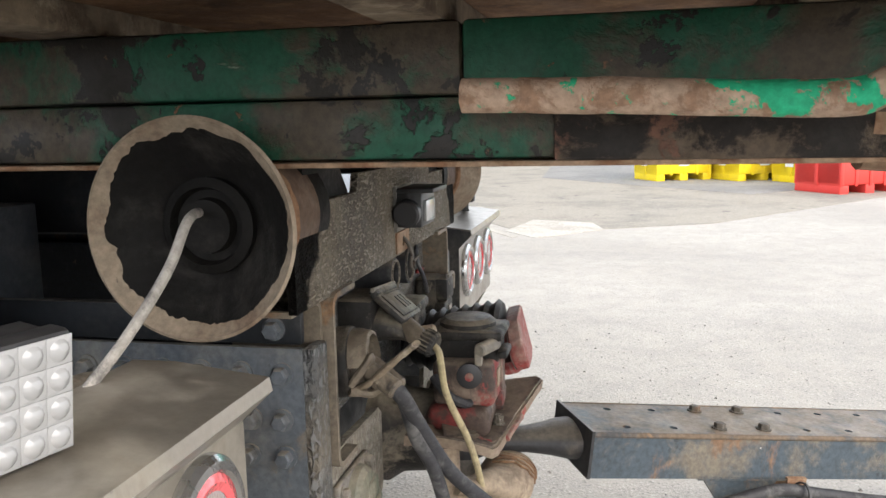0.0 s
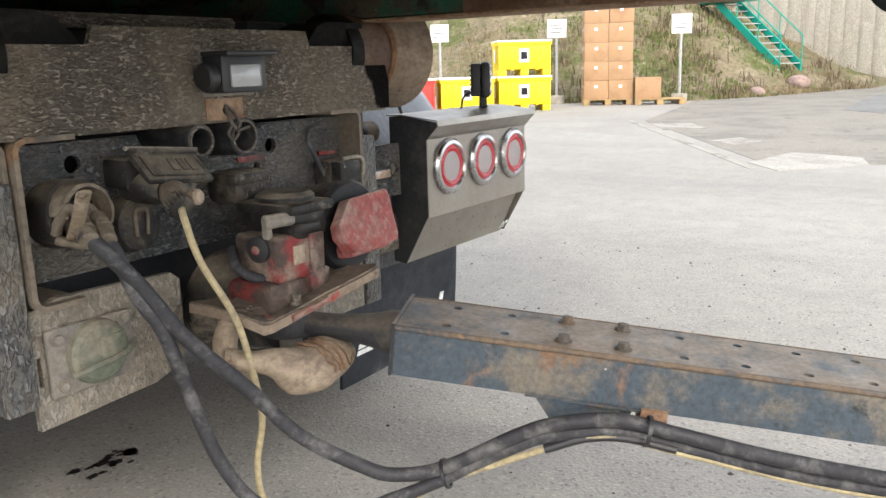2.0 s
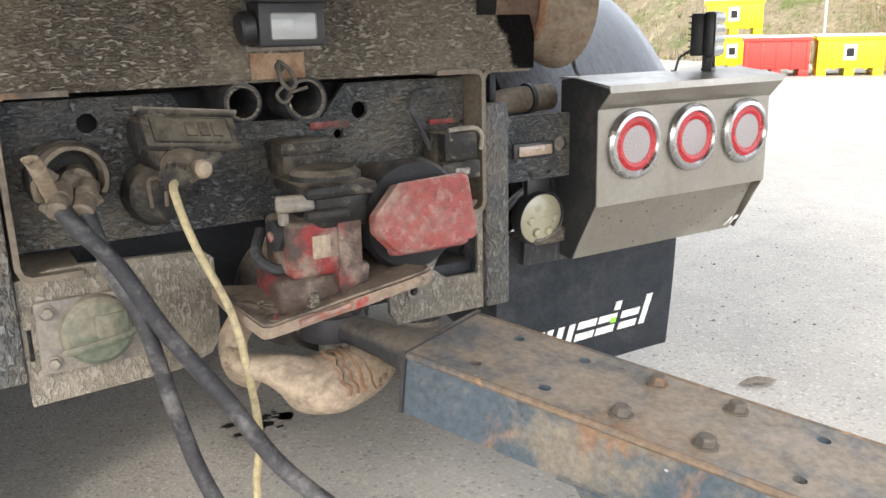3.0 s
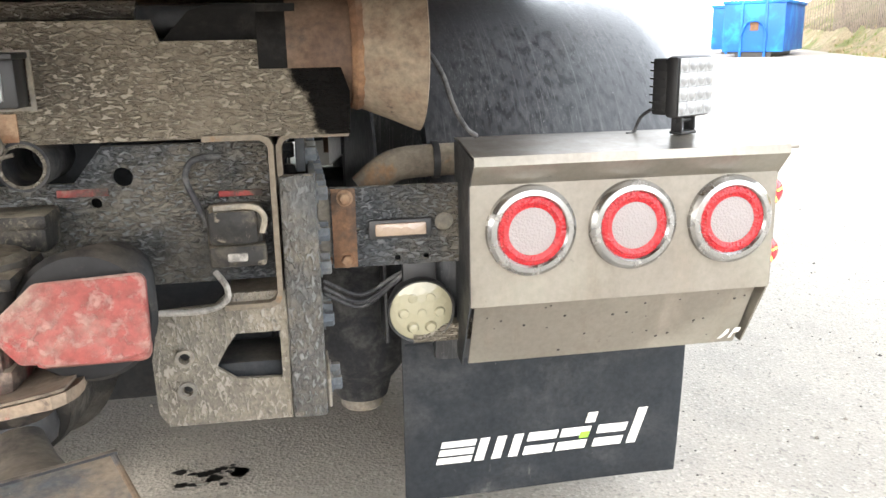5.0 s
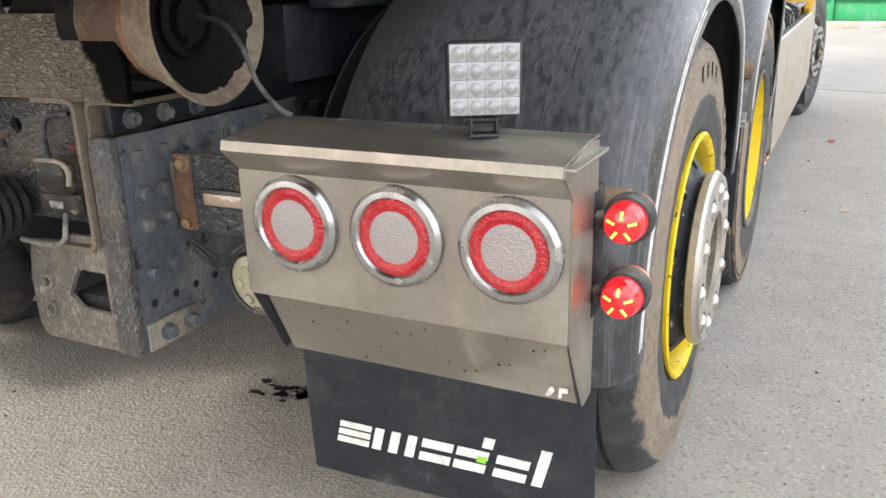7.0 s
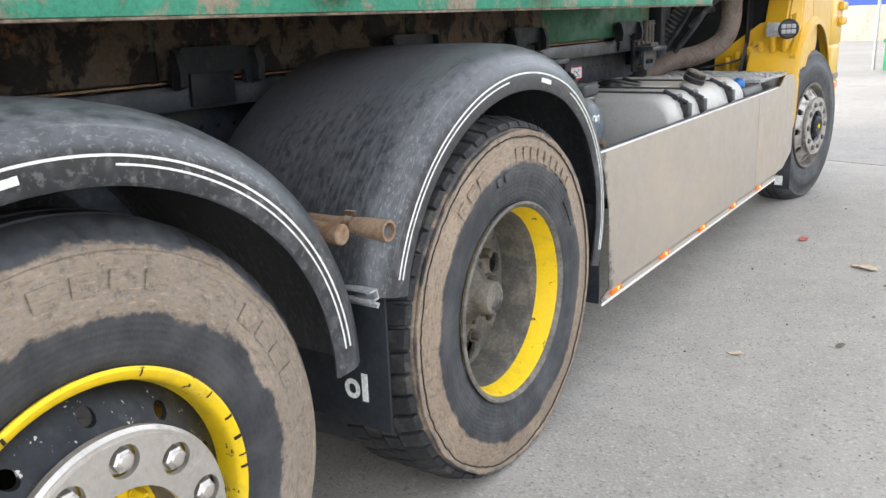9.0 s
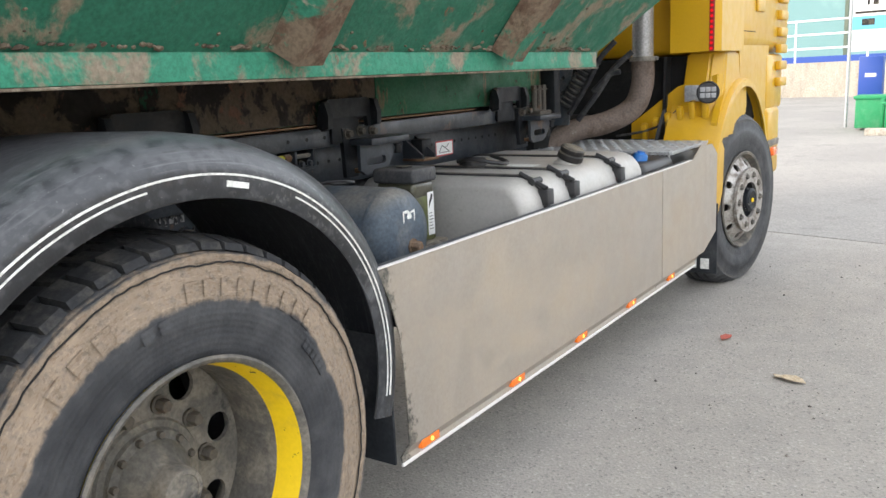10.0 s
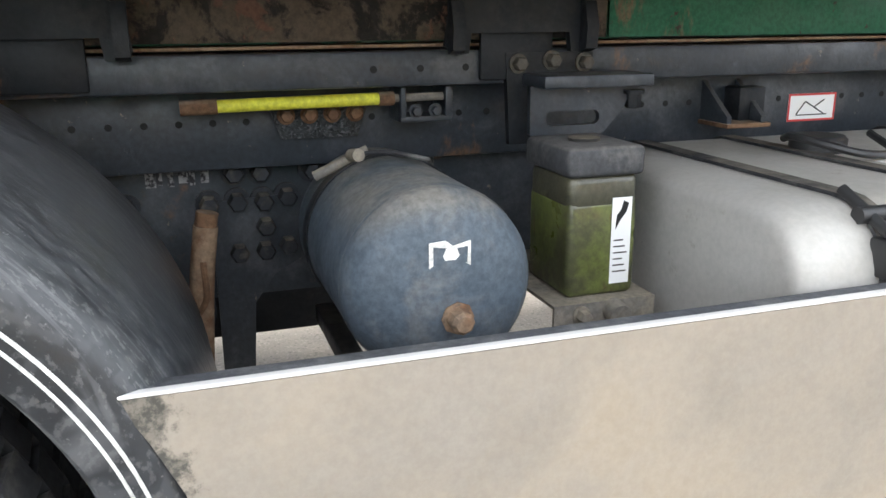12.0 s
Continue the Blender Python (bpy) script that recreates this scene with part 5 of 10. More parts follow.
def front_wheel(y, s=1):
    """Turned nine degrees to the right."""
    turn = Matrix.Rotation(math.pi, 4, "Z") if s < 0 else Matrix()
    p = (s * 1.268, y, 0.500)
    at = Matrix.Translation(p) @ Matrix.Rotation(radians(-9), 4, "Z") @ turn
    bm = lathe([(0.292, -0.012), (0.294, -0.004), (0.288, 0.0), (0.276, -0.004), (0.268, -0.03), (0.255, -0.08), (0.25, -0.22), (0.29, -0.25)], (0, 0, 0), (1, 0, 0), 64)
    wheel = part("wheel", bm, rim_grey, lorry, "front wheel with silver nut ring", at)
    part("disc", cone_web(0.02, 0.175, -0.045, 0.262, 10, 0.022, 0.1), silver_rim, wheel, "silver wheel disc", at)
    holes = [circle(0.152 * math.cos(2 * math.pi * k / 10), 0.152 * math.sin(2 * math.pi * k / 10), 0.022, 14) for k in range(10)]
    part("nut_ring", plate(circle(0, 0, 0.195, 56), "yz", 0.036, 0.018, [circle(0, 0, 0.108, 40), *holes]), silver_rim, wheel, "silver nut ring", at)
    nut = None
    for k in range(10):
        m = at @ Matrix.Translation((0.012, 0.152 * math.cos(2 * math.pi * k / 10), 0.152 * math.sin(2 * math.pi * k / 10)))
        if nut is None:
            nut = part("wheel_nut", hexnut((0, 0, 0), (1, 0, 0), 0.015, 0.03), rim_grey, wheel, "grey wheel nut", m)
        else:
            again(nut, wheel, m)
    part("hub", lathe([(0.11, 0.01), (0.10, -0.01), (0.075, -0.01), (0.07, 0.045), (0.055, 0.055), (0.03, 0.05), (0.0, 0.05)], (0, 0, 0), (1, 0, 0), 40), rim_black, wheel, "", at)
    part("hub_badge", lathe([(0.014, 0.05), (0.014, 0.056), (0.0, 0.058)], (0, 0, 0), (1, 0, 0), 24), yellow_rim, wheel, "", at)
    ty = tyre(wheel, p, tyre_front, False, "black front tyre")
    ty.matrix_basis = at
    return wheel


silver_rim = weathered("silver_wheel_paint", (0.42, 0.40, 0.37), [((0.15, 0.12, 0.095), 14.0, 0.44, 0.64)], (0.35, 0.6), metal=0.5, bump=0.08)
HUB1, HUB2, HUB3 = 0.824, 2.165, 6.36
tag_wheel(HUB1)
tag_wheel(HUB1, -1)
drive_wheel(HUB2)
drive_wheel(HUB2, -1)
front_wheel(HUB3)
front_wheel(HUB3, -1)
for y in (HUB1, HUB2):
    part("axle", cyl((-1.0, y, 0.505), (1.0, y, 0.505), 0.07, seg=20), steel_black, lorry)


# ---- mudguards ----
def guard(s, cy, cz, ry, rz, t0, t1, short, label):
    """An arched plastic mudguard; angles in degrees from the front, over the top, to the rear."""
    bend = lambda t: 0.045 * max(0.0, 65 - math.degrees(t)) / 79 if cy > 2 else 0.02 * max(0.0, 50 - math.degrees(t)) / 50 + 0.012 * max(0.0, math.degrees(t) - 115) / 72  # noqa: E731
    sec = [(0.70, -0.03), (0.703, 0.008), (0.72, 0.014), (0.90, 0.021), (1.15, 0.022), (1.22, 0.018), (1.265, 0.006), (1.291, -0.014), (1.304, -0.036), (1.308, -0.052), (1.308, -0.098), (1.304, -0.104), (1.297, -0.100), (1.296, -0.055), (1.278, -0.030), (1.21, -0.018), (0.72, -0.014)]
    bm = bmesh.new()
    n = 72
    rings = []
    for k in range(n + 1):
        t = radians(t0 + (t1 - t0) * k / n)
        rings.append([bm.verts.new((s * (x - bend(t)), cy + math.cos(t) * (ry + d), cz + math.sin(t) * (rz + d))) for x, d in sec])
    m = len(sec)
    for a, b in zip(rings, rings[1:]):
        for j in range(m):
            bm.faces.new((a[j], a[(j + 1) % m], b[(j + 1) % m], b[j]))
    bm.faces.new(rings[0])
    bm.faces.new(rings[-1][::-1])
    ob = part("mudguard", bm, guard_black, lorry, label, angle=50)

    def arc(d, a, b, width):
        bm = bmesh.new()
        prev = None
        for k in range(49):
            t = radians(a + (b - a) * k / 48)
            now = [bm.verts.new((s * (1.3095 - bend(t)), cy + math.cos(t) * (ry + e), cz + math.sin(t) * (rz + e))) for e in (d, d - width)]
            if prev:
                bm.faces.new((prev[0], prev[1], now[1], now[0]))
            prev = now
        r = bmesh.ops.extrude_face_region(bm, geom=bm.faces[:])
        for v in r["geom"]:
            if isinstance(v, bmesh.types.BMVert):
                v.co.x -= s * 0.002
        part("white_stripe", bm, white_print, ob, "thin worn white stripe")

    if s > 0:
        arc(-0.056, t0 + 6, 118, 0.0042)
        arc(-0.056, 118, t1 - 4, 0.0042)
        arc(-0.070, t0 + 6, short[0], 0.0036)
        arc(-0.070, short[1], t1 - 4, 0.0036)
        t = radians(short[2])
        c = Vector((1.3095, cy + math.cos(t) * (ry - 0.077), cz + math.sin(t) * (rz - 0.077)))
        mm = Matrix.Translation(c) @ Matrix.Rotation(t - math.pi / 2, 4, "X")
        part("name_strip", box(-0.001, 0.001, -0.028, 0.028, -0.006, 0.006, 0, None, mm), white_print, ob, "small worn white strip")
    return ob


# Added black plates stand in for the shade inside the wheel arches.
for cy, cz, ry, rz, a0, a1 in ((0.806, 0.563, 0.60, 0.56, 0, 187), (2.165, 0.590, 0.60, 0.555, -10, 168)):
    arc_line = [(cy + math.cos(radians(a0 + (a1 - a0) * k / 24)) * ry, cz + math.sin(radians(a0 + (a1 - a0) * k / 24)) * rz) for k in range(25)]
    for s in (1, -1):
        part("inner_splash_plate", plate(arc_line, "yz", s * 0.60, s * 0.606), guard_black, lorry, "black plate added to darken the view behind the wheel")
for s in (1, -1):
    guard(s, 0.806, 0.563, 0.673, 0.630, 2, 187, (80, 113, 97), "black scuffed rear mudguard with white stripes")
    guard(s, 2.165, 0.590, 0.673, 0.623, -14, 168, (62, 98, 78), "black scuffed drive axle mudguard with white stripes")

lid_grey = weathered("dark_grey_lid_plastic", (0.05, 0.052, 0.056), [((0.10, 0.098, 0.095), 14.0, 0.45, 0.7)], (0.5, 0.75), dust=((0.16, 0.15, 0.14), 0.6))
# ---- side skirt ----
smooth_edge = [(2.736, 0.850), (2.765, 0.798), (2.794, 0.735), (2.815, 0.664), (2.827, 0.58), (2.832, 0.47), (2.831, 0.345)]


lip_grey = weathered("dusty_dark_steel_lip", (0.075, 0.078, 0.085), [((0.14, 0.14, 0.14), 12.0, 0.45, 0.68)], (0.45, 0.7))
for s in (1, -1):
    outer = smooth_edge + [(4.839, 0.345), (4.839, 0.850)]
    ob = part("side_skirt", plate(outer, "yz", s * 1.275, s * 1.279), stainless, lorry, "large dusty stainless steel side skirt")
    part("top_fold", box(*sorted((s * 1.266, s * 1.2795)), 2.737, 4.839, 0.8505, 0.855, 0.0015), bright_edge, ob, "bright folded top edge")
    part("inner_lip", box(*sorted((s * 1.238, s * 1.266)), 2.737, 4.839, 0.8475, 0.852, 0.001), lip_grey, ob, "dark dusty inner lip")
    part("lower_fold", strip([(s * 1.270, 0.3435), (s * 1.245, 0.305), (s * 1.250, 0.288)], "xz", 0.003, 2.832, 4.842), stainless, ob, "")
    part("bottom_edge", box(*sorted((s * 1.246, s * 1.2535)), 2.832, 5.45, 0.279, 0.290, 0.001), bright_edge, ob, "")
    nose = [(4.847, 0.345), (5.50, 0.345), (5.72, 0.42), (5.72, 0.845), (5.62, 0.905), (5.42, 0.913), (5.34, 0.875), (5.28, 0.850), (4.847, 0.850)]
    ob2 = part("front_skirt", plate(nose, "yz", s * 1.2745, s * 1.2785), stainless, lorry, "dusty stainless front skirt panel")
    part("top_fold", box(*sorted((s * 1.266, s * 1.279)), 4.851, 5.28, 0.8505, 0.855, 0.0015), bright_edge, ob2, "")
    part("inner_lip", box(*sorted((s * 1.238, s * 1.260)), 4.851, 5.28, 0.8475, 0.852, 0.001), lip_grey, ob2)
    part("seam_strip", box(*sorted((s * 1.258, s * 1.264)), 4.80, 4.89, 0.345, 0.8475, 0.001), dark_void, ob2, "dark strip behind the joint")
    part("lower_fold", strip([(s * 1.270, 0.3435), (s * 1.245, 0.305), (s * 1.250, 0.288)], "xz", 0.003, 4.847, 5.45), stainless, ob2, "")
    for y in (2.955, 3.475, 3.99, 4.515, 5.035):
        lamp = part("marker_lamp", box(*sorted((s * 1.246, s * 1.262)), y - 0.045, y + 0.045, 0.300, 0.329, 0.004), amber_lit, ob, "lit amber side marker lamp")
        part("filament", cyl((s * 1.2605, y + 0.005, 0.3145), (s * 1.2635, y + 0.005, 0.3145), 0.007, seg=12), glow_dot, lamp, "glowing bulb")
    # brackets that hold the skirt
    for y in (3.1, 4.0, 4.9):
        part("skirt_bracket", box(*sorted((s * 0.40, s * 1.266)), y - 0.02, y + 0.02, 0.58, 0.62, 0.004), steel_black, lorry)
leaf = plate([(-0.05, 0.0), (-0.02, 0.014), (0.015, 0.012), (0.05, 0.006), (0.03, -0.008), (-0.015, -0.012)], "yz", 1.2722, 1.2732)
solid("stuck_leaf", roughen(leaf, 0.002, 0.02), leaf_dry, "dry pale leaf stuck to the steel skirt", "leaf", at=(0, 3.55, 0.435))

# ---- tanks behind the skirt ----
band_dark = weathered("stained_empty_canister", (0.055, 0.053, 0.035), [((0.10, 0.095, 0.06), 9.0, 0.48, 0.68)], (0.3, 0.5), coat=0.3)
for s in (1,):
    c = Vector((0.0, 3.160, 0.850))
    prof = [(0.0, 0.0), (0.07, 0.004), (0.115, 0.02), (0.138, 0.05), (0.141, 0.075), (0.141, 0.43), (0.138, 0.455), (0.115, 0.485), (0.07, 0.50), (0.0, 0.505)]
    tank = part("air_tank", lathe(prof, (0.575, c.y, c.z), (1, 0, 0), 56), tank_blue, lorry, "blue-grey compressed air tank")
    part("weld_seam", lathe([(0.141, -0.006), (0.1425, 0.0), (0.141, 0.006)], (1.005, c.y, c.z), (1, 0, 0), 56), tank_blue, tank)
    part("tank_band", lathe([(0.142, -0.016), (0.145, -0.016), (0.145, 0.016), (0.142, 0.016)], (0.73, c.y, c.z), (1, 0, 0), 56), steel_black, tank, "steel strap round the tank")
    bm = cyl((0.715, c.y - 0.120, c.z + 0.108), (0.735, c.y - 0.03, c.z + 0.152), 0.009, seg=12)
    cyl((0.74, c.y - 0.06, c.z + 0.145), (0.775, c.y - 0.055, c.z + 0.150), 0.011, seg=12, bm=bm)
    part("band_bolt", bm, steel_grey, tank, "pale strap bolt")
    part("loose_tie", sweep([(0.76, c.y - 0.05, c.z + 0.150), (0.80, c.y - 0.01, c.z + 0.156), (0.84, c.y + 0.035, c.z + 0.150), (0.80, c.y + 0.05, c.z + 0.142), (0.755, c.y + 0.0, c.z + 0.147)], 0.004, 8), cable_black, tank, "loose black tie")
    part("drain_plug", lathe([(0.024, 0.0), (0.024, 0.006), (0.017, 0.007), (0.017, 0.028), (0.012, 0.034), (0.0, 0.034)], (1.075, c.y + 0.01, c.z - 0.035), (1, 0, 0), 8), rust_light, tank, "rusty drain plug")
    part("sticker", plate([(-0.03, -0.022), (0.03, -0.016), (0.03, 0.02), (0.004, 0.014), (-0.006, 0.022), (-0.03, 0.02)], "yz", 1.0757, 1.0765, [[(-0.024, -0.014), (-0.004, -0.013), (-0.010, 0.0), (-0.005, 0.011), (-0.024, 0.014)], [(0.002, -0.012), (0.025, -0.011), (0.026, 0.012), (0.010, 0.010), (0.014, 0.0)]]), white_print, tank, "torn white sticker", (0, c.y + 0.0, c.z + 0.055))
    # canister with lid and label
    can = part("oil_canister", box(0.745, 0.905, 3.425, 3.555, 0.755, 0.922, 0.012, seg=3), fluid_green, lorry, "translucent canister stained green inside")
    part("empty_band", box(0.7455, 0.9045, 3.4255, 3.5545, 0.900, 0.966, 0.016, seg=3), band_dark, can, "dark stained band above the oil")
    part("lid", box(0.738, 0.912, 3.418, 3.562, 0.962, 1.012, 0.011, seg=3), lid_grey, can, "dusty dark grey lid")
    part("lid_knob", cyl((0.825, 3.49, 1.012), (0.825, 3.49, 1.017), 0.028, seg=20), connector_grey, can)
    part("paper_label", box(0.9052, 0.9062, 3.505, 3.542, 0.775, 0.925), white_sheet, can, "narrow white paper label")
    part("label_mark", plate([(3.512, 0.87), (3.520, 0.885), (3.532, 0.90), (3.536, 0.915), (3.526, 0.92), (3.522, 0.905), (3.514, 0.895)], "yz", 0.9062, 0.9067), dark_void, can)
    bars = bmesh.new()
    for k in range(6):
        box(0.9062, 0.9065, 3.510, 3.536 - 0.004 * (k % 3), 0.795 + 0.011 * k, 0.7975 + 0.011 * k, 0, bars)
    part("label_print", bars, connector_grey, can, "rows of tiny print")
    part("canister_shelf", strip([(0.60, 0.70), (0.60, 0.752), (0.93, 0.752), (0.93, 0.70)], "xz", 0.006, 3.39, 3.58), steel_grey, lorry, "folded steel shelf")
    part("shelf_bolt", hexnut((0.932, 3.44, 0.735), (1, 0, 0), 0.012, 0.02), steel_grey, lorry)
    bm = cyl((0.93, 3.50, 0.74), (0.96, 3.50, 0.735), 0.02, seg=14)
    part("valve_block", bm, steel_grey, lorry, "small dusty valve")

    # fuel tank of drawn aluminium
    b2 = bmesh.new()
    w0, w1, z0, z1 = 0.50, 1.225, 0.36, 0.952
    sec = []
    for cx, cz, r, a0 in ((w1 - 0.11, z1 - 0.11, 0.11, 0), (w0 + 0.05, z1 - 0.05, 0.05, 90), (w0 + 0.05, z0 + 0.05, 0.05, 180), (w1 - 0.1, z0 + 0.1, 0.1, 270)):
        for k in range(8):
            t = radians(a0 + 90 * k / 7)
            sec.append((cx + r * math.cos(t), cz + r * math.sin(t)))
    mid = Vector((sum(p[0] for p in sec) / len(sec), sum(p[1] for p in sec) / len(sec)))
    rings = []
    for y, g in ((3.63, 0.90), (3.634, 0.945), (3.645, 0.975), (3.665, 0.994), (3.69, 1.0), (4.70, 1.0), (4.735, 0.985), (4.75, 0.93)):
        rings.append([b2.verts.new((mid.x + (p - mid.x) * g, y, mid.y + (q - mid.y) * g)) for p, q in sec])
    for a, b in zip(rings, rings[1:]):
        for k in range(len(sec)):
            b2.faces.new((a[k], a[(k + 1) % len(sec)], b[(k + 1) % len(sec)], b[k]))
    b2.faces.new(rings[0][::-1])
    b2.faces.new(rings[-1])
    fuel = part("fuel_tank", b2, alu_tank, lorry, "dull aluminium fuel tank", angle=45)
    top = [(x, z) for x, z in sec[:16]]
    for y in (3.775, 3.995, 4.45):
        line = [(x + (0.004 if x > 0.8 else 0), z + 0.004) for x, z in [(w1 + 0.003, 0.80)] + top]
        part("tank_strap", strip(line, "xz", 0.006, y - 0.018, y + 0.018), rubber, fuel, "black rubber-lined tank strap")
        buckle = bmesh.new()
        box(1.205, 1.245, y - 0.026, y + 0.026, 0.855, 0.912, 0.005, buckle)
        cyl((1.13, y - 0.012, 0.965), (1.235, y - 0.012, 0.915), 0.009, seg=12, bm=buckle)
        cyl((1.185, y - 0.032, 0.938), (1.185, y + 0.032, 0.938), 0.013, seg=12, bm=buckle)
        part("strap_buckle", buckle, lamp_black, fuel, "black strap buckle")
    m = Matrix.Translation((1.10, 4.21, 0.935)) @ Matrix.Rotation(radians(22), 4, "Y")
    bm = lathe([(0.060, -0.01), (0.052, 0.012), (0.046, 0.018), (0.046, 0.034), (0.0, 0.034)], (0, 0, 0), (0, 0, 1), 40)
    bm.transform(m)
    part("filler_neck", bm, alu_tank, fuel, "welded filler neck")
    bm = lathe([(0.0, 0.034), (0.047, 0.034), (0.052, 0.040), (0.052, 0.058), (0.047, 0.064), (0.049, 0.067), (0.049, 0.082), (0.042, 0.088), (0.0, 0.088)], (0, 0, 0), (0, 0, 1), 40)
    bm.transform(m)
    part("filler_cap", bm, connector_grey, fuel, "dusty black fuel filler cap")
    bm = cyl((0.76, 4.05, 0.95), (0.76, 4.05, 0.985), 0.055, seg=24, bevel=0.006)
    sweep([(0.72, 4.00, 0.975), (0.80, 3.96, 0.99), (0.90, 4.02, 0.97), (0.88, 4.12, 0.965), (0.78, 4.16, 0.985)], 0.008, 8, bm)
    part("level_sender", bm, lamp_black, fuel, "black sender with hoses")
    part("tank_label", box(0.88, 1.02, 4.06, 4.14, 0.9525, 0.9535), white_print, fuel, "pale worn label")
    # urea tank with blue cap
    ad = part("additive_tank", box(0.62, 1.21, 4.79, 5.22, 0.40, 0.885, 0.04, seg=3), lamp_black, lorry, "black additive tank")
    part("blue_cap", lathe([(0.036, 0.0), (0.036, 0.03), (0.03, 0.04), (0.018, 0.042), (0.018, 0.05), (0.0, 0.05)], (1.13, 4.94, 0.88), (0.25, 0.0, 1.0), 24), cap_blue, ad, "blue filler cap")

# checkered step over the battery box
bm = box(0.42, 1.205, 5.20, 5.86, 0.885, 0.905, 0.004)
for k in range(24):
    for j in range(5):
        x = 0.46 + 0.0325 * k
        y = 5.24 + 0.13 * j
        m = Matrix.Translation((x, y + (0.06 if k % 2 else 0.0), 0.906)) @ Matrix.Rotation(radians(45 if k % 2 else -45), 4, "Z")
        box(-0.016, 0.016, -0.004, 0.004, -0.001, 0.0025, 0, bm, m)
for k in range(34):
    box(0.44 + 0.0225 * k, 0.450 + 0.0225 * k, 5.192, 5.1995, 0.872, 0.904, 0, bm)
part("step_plate", bm, galvanised, lorry, "ribbed metal step plate")
part("battery_box", box(0.45, 1.18, 5.24, 5.75, 0.40, 0.884, 0.02), lamp_black, lorry)

# ---- hook-lift parts above the tanks ----
def stop_block(s, y, w, label):
    """A thick fork that guides the container rail."""
    w += 0.015
    bm = plate([(y - w + 0.02, 1.148), (y - w, 1.165), (y - w + 0.012, 1.235), (y - w * 0.7, 1.255), (y + w * 0.7, 1.255), (y + w - 0.012, 1.235), (y + w, 1.165), (y + w - 0.02, 1.148), (y + w - 0.045, 1.152), (y + w - 0.05, 1.188), (y - w + 0.05, 1.188), (y - w + 0.045, 1.152)], "yz", s * 0.600, s * 0.618)
    # cheeks stand out at both ends
    for e in (-1, 1):
        merge(bm, plate([(s * 0.616, 1.150), (s * 0.646, 1.158), (s * 0.650, 1.20), (s * 0.636, 1.245), (s * 0.616, 1.252)], "xz", y + e * (w - 0.016) - 0.012, y + e * (w - 0.016) + 0.012))
    box(*sorted((s * 0.586, s * 0.600)), y - w * 0.5, y + w * 0.5, 1.10, 1.19, 0.004, bm)
    part("guide_stop", bm, steel_black, lorry, label)


for s in (1, -1):
    for y in (0.95, 1.72, 2.62, 3.46, 4.62):
        stop_block(s, y, 0.135, "black steel guide stop")
    # ledge brackets with a long hole
    for y in (3.50, 4.80):
        bm = plate([(y - 0.065, 1.150), (y + 0.12, 1.150), (y + 0.12, 1.115), (y + 0.02, 1.09), (y + 0.01, 0.975), (y - 0.055, 0.975)], "yz", s * 0.586, s * 0.603)
        ob = part("ledge_bracket", bm, steel_black, lorry, "black bracket with a worn ledge")
        face = [(y - 0.035, 1.090), (y + 0.185, 1.090), (y + 0.165, 1.045), (y + 0.125, 1.000), (y + 0.09, 0.985), (y - 0.01, 0.982), (y - 0.035, 1.0)]
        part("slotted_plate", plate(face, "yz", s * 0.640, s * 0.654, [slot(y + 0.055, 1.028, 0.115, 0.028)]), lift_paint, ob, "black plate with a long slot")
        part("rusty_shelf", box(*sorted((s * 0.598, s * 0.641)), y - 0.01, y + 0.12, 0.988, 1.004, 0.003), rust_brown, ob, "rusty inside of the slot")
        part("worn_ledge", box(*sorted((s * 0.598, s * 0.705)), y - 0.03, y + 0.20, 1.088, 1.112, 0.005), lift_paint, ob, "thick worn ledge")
        for dy, dz in ((-0.04, 1.13), (0.03, 1.135), (0.10, 1.13)):
            part("hex_bolt", hexnut((s * 0.603, y + dy, dz), (s, 0, 0), 0.014, 0.02), nut_dark, ob)
        part("hex_bolt", hexnut((s * 0.654, y + 0.185, 1.078), (0, 0, -1), 0.016, 0.03), steel_black, ob)
    # Added beam: blocks bright slits between the lift rail and the container.
    part("lift_arm", box(*sorted((s * 0.37, s * 0.45)), 0.62, 4.95, 1.05, 1.20, 0.01), steel_black, lorry, "black beam added to close the slit under the container rail")
# yellow hydraulic cylinder
bm = cyl((0.535, 2.90, 1.064), (0.535, 3.20, 1.067), 0.0120, seg=20)
hyd = part("hydraulic_cylinder", bm, weathered("faded_yellow_cylinder", (0.62, 0.60, 0.06), [((0.40, 0.38, 0.08), 14.0, 0.5, 0.7)], (0.4, 0.6)), lorry, "small yellow hydraulic cylinder")
bm = cyl((0.535, 2.835, 1.063), (0.535, 2.90, 1.064), 0.0140, seg=16)
part("rusty_end", bm, rust_brown, hyd, "rusty cylinder end")
part("rusty_end", cyl((0.535, 3.20, 1.067), (0.535, 3.23, 1.067), 0.0140, seg=16), rust_brown, hyd, "rusty cylinder end")
part("piston_rod", cyl((0.535, 3.23, 1.067), (0.535, 3.34, 1.068), 0.008, seg=14), steel_grey, hyd)
bm = box(0.47, 0.555, 3.24, 3.25, 1.03, 1.088, 0.002)
box(0.47, 0.555, 3.33, 3.345, 1.03, 1.088, 0.002, bm)
box(0.47, 0.55, 3.24, 3.345, 1.02, 1.032, 0.002, bm)
for y in (3.27, 3.31):
    hexnut((0.55, y, 1.042), (1, 0, 0), 0.01, 0.012, bm)
part("cylinder_bracket", bm, lift_paint, hyd)
